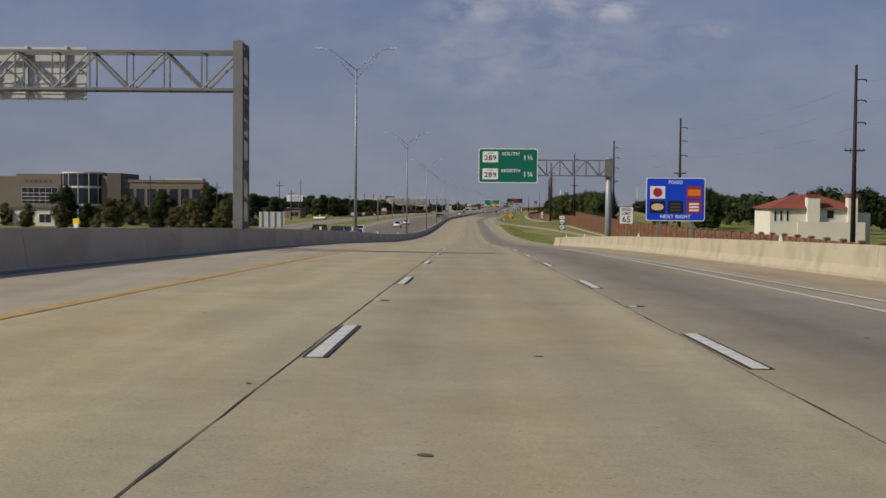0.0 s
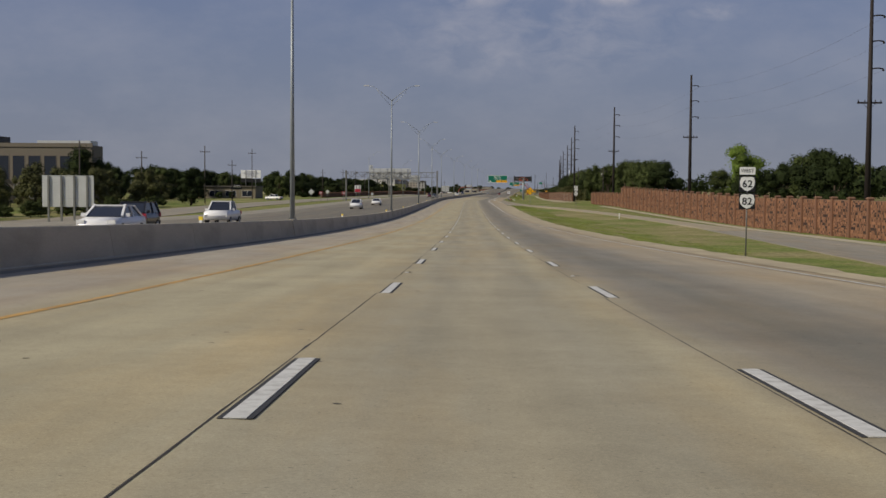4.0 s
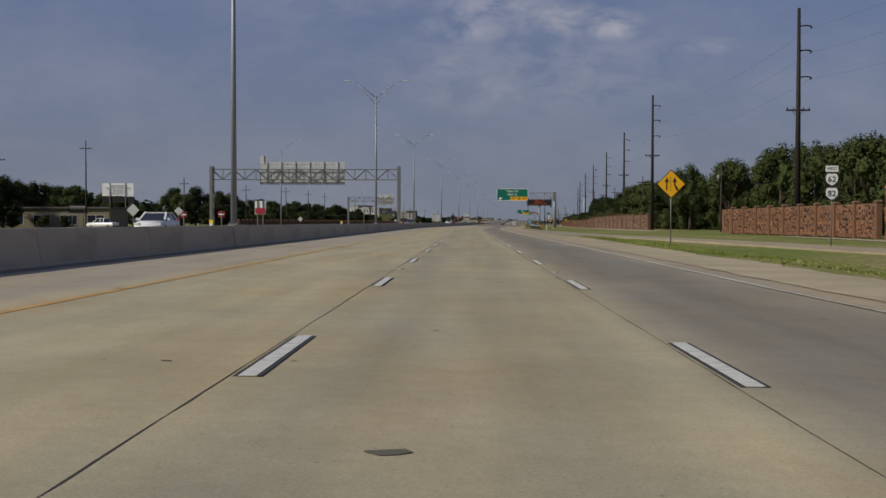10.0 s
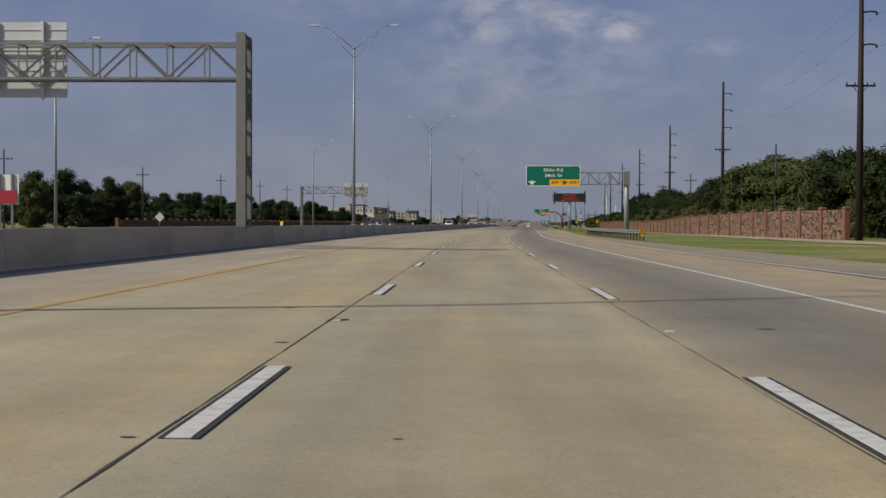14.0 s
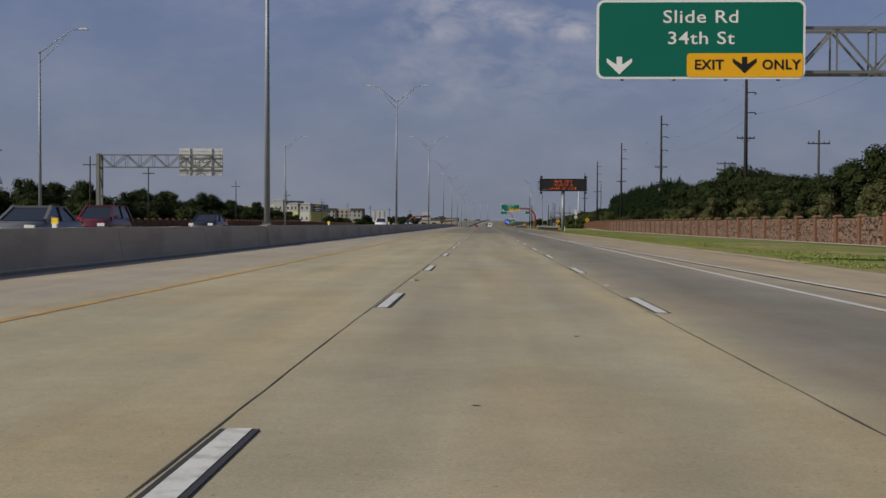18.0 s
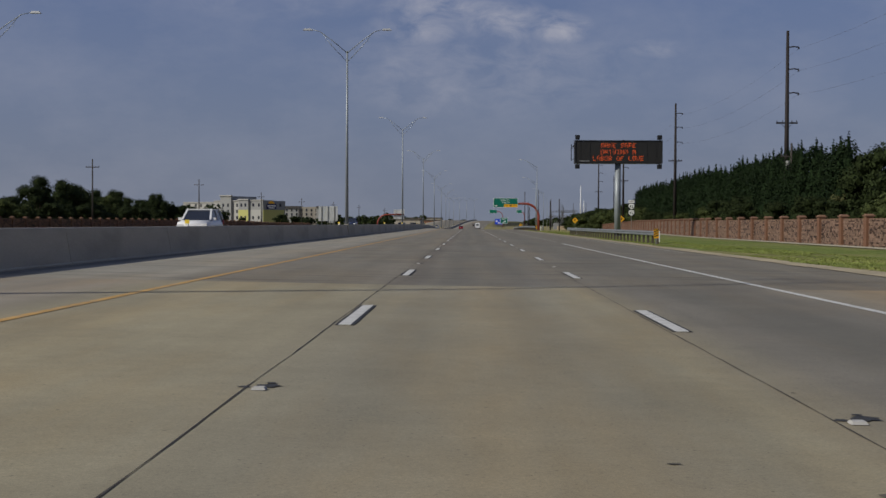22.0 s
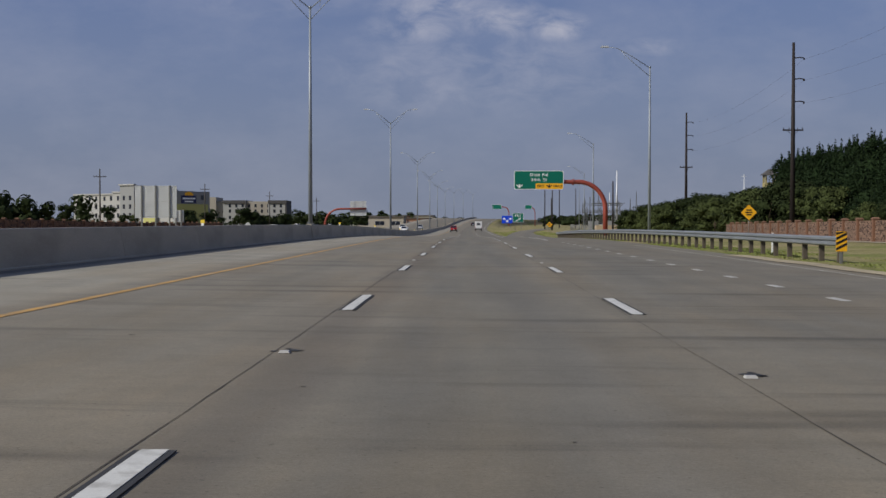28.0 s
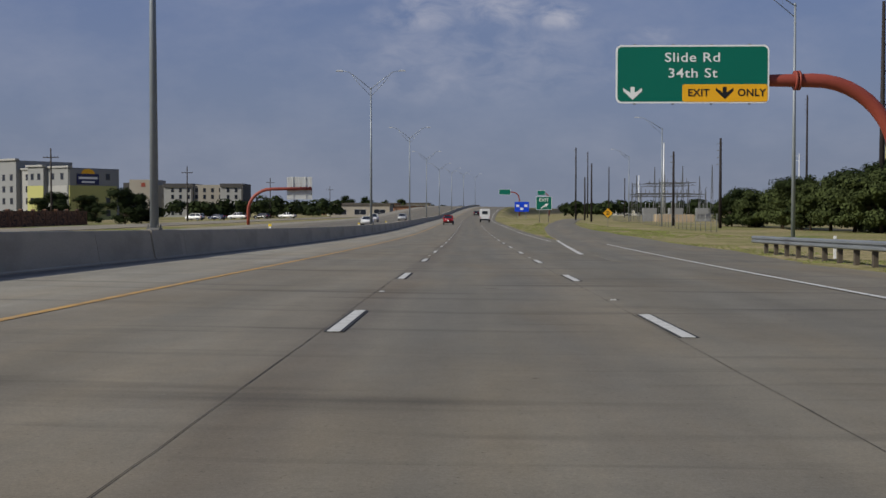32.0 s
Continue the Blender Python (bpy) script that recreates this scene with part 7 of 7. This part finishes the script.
for s, u, k in ((1120, 84, 1.2), (1132, 92, 1.3), (1140, 86, 1.25), (1148, 98, 1.3), (1156, 92, 1.3), (1162, 104, 1.3), (1125, 76, 1.1)):
    plant(OAKS[int(s) % 3], s, u, k, "dark green tree in front of the tower", "trees by the tower", rngb)

# small tower above the shrubs
TOWERY = mat("tower_ochre", (0.30, 0.26, 0.12), 0.85, vary=0.12, scale=0.5)
t = thing("lookout_tower", on(1178, 100), "dull yellow square tower top with a dark hipped roof", "tower")
block(t, "shaft", -1.9, 1.9, -1.9, 1.9, -0.3, 15.6, TOWERY)
for x in (-1.6, 1.6):
    for y in (-1.6, 1.6):
        part("column", box(bmesh.new(), x - 0.28, x + 0.28, y - 0.28, y + 0.28, 15.6, 18.2), TOWERY, t)
bm = bmesh.new()
box(bm, -2.6, 2.6, -2.6, 2.6, 18.2, 20.2, 0, 0.12)
part("roof", bm, HOTD, t)

# overhead wires
wires = thing("power_lines", Matrix(), "thin dark overhead power lines with a slight sag", "power line")
for (s0, u0), (s1, u1) in zip(POLES, POLES[1:]):
    for dz in (25 - 2.15, 25 - 4.85, 25 - 7.75):
        a, b = on(s0, u0, dz) @ Vector((1.35, 0, 0)), on(s1, u1, dz) @ Vector((1.35, 0, 0))
        bm = bmesh.new()
        pts = []
        for k in range(9):
            q = a.lerp(b, k / 8)
            q.z -= 1.4 * (1 - (k / 4 - 1) ** 2)
            pts.append(q)
        bent(bm, pts, 0.008, 4)
        part("wire", bm, TAR, wires)

# ---- vehicles ----


def vehicle(m, paint, label, kind="suv"):
    """A car facing +y: lofted body, dark windows, wheels, lamps."""
    t = thing("car", m, label, "car")
    spec = {"suv": (4.6, 1.86, 1.68, [(-2.3, 0.62, 0.98), (-2.22, 0.35, 1.12), (-1.2, 0.28, 1.06), (1.1, 0.28, 1.04), (2.1, 0.32, 0.92), (2.3, 0.5, 0.72)], [(-2.15, 1.08), (-1.75, 1.66), (0.3, 1.68), (1.15, 1.05)]),
            "sedan": (4.7, 1.80, 1.45, [(-2.35, 0.55, 0.9), (-2.2, 0.32, 1.0), (-1.2, 0.26, 0.98), (1.1, 0.26, 0.95), (2.15, 0.30, 0.80), (2.35, 0.48, 0.66)], [(-1.75, 0.98), (-0.95, 1.42), (0.35, 1.45), (1.25, 0.96)]),
            "pickup": (5.6, 1.95, 1.85, [(-2.8, 0.62, 1.12), (-2.7, 0.42, 1.16), (-0.9, 0.36, 1.16), (1.4, 0.36, 1.14), (2.6, 0.40, 1.05), (2.8, 0.6, 0.82)], [(-0.85, 1.15), (-0.7, 1.83), (0.6, 1.85), (1.4, 1.14)])}[kind]
    L, W, H, low, roof = spec
    bm = bmesh.new()
    rows = []
    for y, z0, z1 in low:
        w = W / 2 * (0.9 if abs(y) > L / 2 - 0.15 else 1.0)
        rows.append([bm.verts.new(q) for q in ((-w * 0.96, y, z0), (-w, y, (z0 + z1) / 2), (-w * 0.94, y, z1), (w * 0.94, y, z1), (w, y, (z0 + z1) / 2), (w * 0.96, y, z0))])
    for a, b in zip(rows, rows[1:]):
        for k in range(6):
            bm.faces.new((a[k], a[(k + 1) % 6], b[(k + 1) % 6], b[k]))
    bm.faces.new(rows[0][::-1])
    bm.faces.new(rows[-1])
    bmesh.ops.recalc_face_normals(bm, faces=bm.faces[:])
    bmesh.ops.bevel(bm, geom=bm.edges[:], offset=0.05, segments=2, affect="EDGES", clamp_overlap=True)
    for f in bm.faces:
        f.smooth = True
    body = part("body", bm, paint, t)
    bm = bmesh.new()
    rows = []
    for i, (y, z) in enumerate(roof):
        w = W / 2 * (0.88 if i in (0, 3) else 0.72)
        rows.append([bm.verts.new((-w, y, z)), bm.verts.new((w, y, z))])
    base = [[bm.verts.new((-W / 2 * 0.9, y, roof[0][1] - 0.1)), bm.verts.new((W / 2 * 0.9, y, roof[0][1] - 0.1))] for y, z in roof]
    for a, b in zip(rows, rows[1:]):
        bm.faces.new((a[0], a[1], b[1], b[0]))
    for i in range(3):
        bm.faces.new((base[i][0], rows[i][0], rows[i + 1][0], base[i + 1][0]))
        bm.faces.new((base[i][1], base[i + 1][1], rows[i + 1][1], rows[i][1]))
    bm.faces.new((base[0][0], base[0][1], rows[0][1], rows[0][0]))
    bm.faces.new((base[3][0], rows[3][0], rows[3][1], base[3][1]))
    bmesh.ops.recalc_face_normals(bm, faces=bm.faces[:])
    part("cabin_glass", bm, GLASSD, t)
    bm = bmesh.new()
    y0, y1 = roof[1][0] - 0.12, roof[2][0] + 0.1
    box(bm, -W * 0.37, W * 0.37, y0, y1, H - 0.05, H + 0.02)
    part("roof", bm, paint, t)
    for sx in (-1, 1):
        for (ya, za), (yb, zb) in ((roof[0], roof[1]), (roof[2], roof[3])):
            part("pillar", bar(bmesh.new(), (sx * W * 0.44, ya if ya < 0 else yb, za if ya < 0 else zb), (sx * W * 0.365, yb if ya < 0 else ya, zb if ya < 0 else za), 0.10), paint, t)
        ym = (y0 + y1) / 2
        part("pillar", bar(bmesh.new(), (sx * W * 0.45, ym, roof[0][1] - 0.05), (sx * W * 0.366, ym, H), 0.09), paint, t)
    for sx in (-1, 1):
        for y in (-L * 0.30, L * 0.31):
            bm = bmesh.new()
            tube(bm, (sx * (W / 2 - 0.22), y, 0.34), (sx * (W / 2 + 0.005), y, 0.34), 0.34, n=18)
            w = part("wheel", bm, TYRE, t)
            bm = bmesh.new()
            tube(bm, (sx * (W / 2 - 0.02), y, 0.34), (sx * (W / 2 + 0.02), y, 0.34), 0.21, n=14)
            part("rim", bm, GALV, w)
        bm = bmesh.new()
        box(bm, sx * W * 0.40 - 0.14, sx * W * 0.40 + 0.14, -L / 2 - 0.02, -L / 2 + 0.12, 0.82, 1.08)
        part("tail_lamp", bm, SIGNR, t)
        bm = bmesh.new()
        box(bm, sx * W * 0.37 - 0.17, sx * W * 0.37 + 0.17, L / 2 - 0.14, L / 2 + 0.0, 0.64, 0.80)
        part("headlight", bm, SIGNW, t)
        bm = bmesh.new()
        box(bm, sx * (W / 2 + 0.08) - 0.09, sx * (W / 2 + 0.08) + 0.09, roof[3][0] - 0.35, roof[3][0] - 0.2, roof[3][1] - 0.02, roof[3][1] + 0.14)
        part("mirror", bm, paint, t)
    bm = bmesh.new()
    box(bm, -W * 0.45, W * 0.45, -L / 2 - 0.06, -L / 2 + 0.1, 0.38, 0.6)
    part("bumper", bm, TYRE, t)
    bm = bmesh.new()
    plate(bm, 0.32, 0.16, -L / 2 - 0.075, 0, 0, 0.72, 0.01)
    part("plate", bm, SIGNW, t)
    return t


def paint(name, c):
    return mat(name, c, 0.25, vary=0.03, bump=0.0, spec=0.6)


GRY = paint("paint_grey", (0.11, 0.115, 0.125))
RED, WHT, SIL, BLK, NVY, BRN = paint("paint_red", (0.30, 0.008, 0.012)), paint("paint_white", (0.7, 0.7, 0.7)), paint("paint_silver", (0.42, 0.43, 0.45)), paint("paint_black", (0.015, 0.015, 0.018)), paint("paint_navy", (0.03, 0.04, 0.08)), paint("paint_maroon", (0.10, 0.02, 0.025))


def drive(s, u, turn=0.0):
    a, b = at(s, u, fall(u)), at(s + 3, u, fall(u))
    return Matrix.Translation(a) @ (b - a).to_track_quat("Y", "Z").to_matrix().to_4x4() @ pose(0, 0, 0, 0, 0, turn)


vehicle(drive(1112, -3.7), RED, "dark red sport utility car seen from behind on the freeway")
vehicle(drive(1290, 0.2), BLK, "small black car far ahead on the freeway", "sedan")
for s, u, c, k, lab in ((141, -16, GRY, "suv", "dark grey sport utility car on the opposite lanes"), (152, -19.6, BLK, "pickup", "black pickup on the opposite lanes"), (166, -16, WHT, "sedan", "white sedan on the opposite lanes beside a black car"), (182, -19.6, BLK, "suv", "black sport utility car on the opposite lanes"), (206, -19.6, WHT, "pickup", "white pickup on the opposite lanes"), (314, -19.6, WHT, "suv", "white sport utility car on the opposite lanes"), (357, -19.6, WHT, "sedan", "white sedan on the opposite lanes beyond the barrier"), (549, -16, GRY, "sedan", "dark grey sedan on the opposite lanes"), (567, -19.6, BRN, "suv", "maroon sport utility car on the opposite lanes"), (590, -19.6, BLK, "sedan", "black sedan on the opposite lanes"), (689, -16, WHT, "suv", "white car on the opposite lanes"), (812, -19.6, NVY, "suv", "dark car on the opposite lanes"), (1085, -16, WHT, "sedan", "white sedan far along the opposite lanes"), (1140, -19.5, WHT, "suv", "white car far along the opposite lanes"), (1180, -16, SIL, "suv", "silver car far along the opposite lanes")):
    vehicle(drive(s, u, 180), c, lab, k)
for s, u, c, k in ((1180, -66, WHT, "suv"), (1195, -64, NVY, "sedan"), (1215, -63, WHT, "pickup"), (1232, -60, BLK, "suv"), (1262, -58, WHT, "pickup"), (478, -62, WHT, "pickup")):
    vehicle(on(s, u, 0.08, 70), c, "parked car beyond the far street", k)

# white box van ahead
t = thing("box_van", drive(1165, 3.6), "white box van seen from behind on the freeway", "van")
bm = bmesh.new()
box(bm, -1.15, 1.15, -3.0, 1.4, 0.75, 3.0)
bmesh.ops.bevel(bm, geom=bm.edges[:], offset=0.08, segments=2, affect="EDGES")
part("box_body", bm, WHT, t)
bm = bmesh.new()
box(bm, -1.05, 1.05, 1.4, 3.0, 0.5, 2.2, 0, 0.85)
part("cab", bm, WHT, t)
block(t, "rear_window", -0.6, 0.6, -3.03, -3.0, 1.8, 2.5, GLASSD)
block(t, "bumper", -1.1, 1.1, -3.15, -2.9, 0.45, 0.7, TYRE)
for sx in (-1, 1):
    for y in (-1.9, 2.0):
        bm = bmesh.new()
        tube(bm, (sx * 0.85, y, 0.4), (sx * 1.12, y, 0.4), 0.4, n=16)
        part("wheel", bm, TYRE, t)
    block(t, "tail_lamp", sx * 1.0 - 0.08, sx * 1.0 + 0.08, -3.04, -3.0, 0.95, 1.25, SIGNR)

# ---- reflectors and delineators ----
dm = bmesh.new()
box(dm, -0.05, 0.05, -0.05, 0.05, -0.01, 0.09)
box(dm, -0.075, 0.075, -0.02, 0.02, 0.09, 0.22, 1)
dm = mesh_of("reflector", dm, SIGNW, mat("reflector_yellow", (0.85, 0.62, 0.05), 0.5, vary=0.05, bump=0))
k = 0
for s in range(30, 1080, 42):
    ob = solid("reflector", dm, [], over(s + 4 * (k % 3), MED, 0.87 - 0.015 * MED), "small yellow reflector on a white foot on the barrier top", "reflector", "barrier reflectors")
    k += 1
pd = bmesh.new()
box(pd, -0.05, 0.05, -0.02, 0.02, -0.3, 0.85)
pd = mesh_of("delineator", pd, SIGNW)
for s, u in ((292, 22.5), (497, 13.6), (512, 13.2), (530, 12.6), (705, 13.5), (740, 13), (765, 13), (840, 13.2), (870, 13.2), (905, 13), (925, 13), (945, 13.4)):
    m = on(s, u)
    solid("delineator", pd, [], m, "slim white delineator post on the verge", "delineator", "verge delineators")
wm = bmesh.new()
box(wm, -0.05, 0.05, -0.04, 0.04, -0.01, 0.05)
box(wm, -0.045, 0.045, -0.015, 0.015, 0.05, 0.2, 0, 0.6)
wm = mesh_of("reflector", wm, SIGNW)
for s in (38, 66, 93, 108):
    u = ramp_u((-117, 9.7), (30, 9.35), (112, 8.5))(s)
    solid("reflector", wm, [], over(s, u, 0.81 + fall(u)), "small white reflector on top of the edge barrier", "reflector", "edge barrier reflectors")
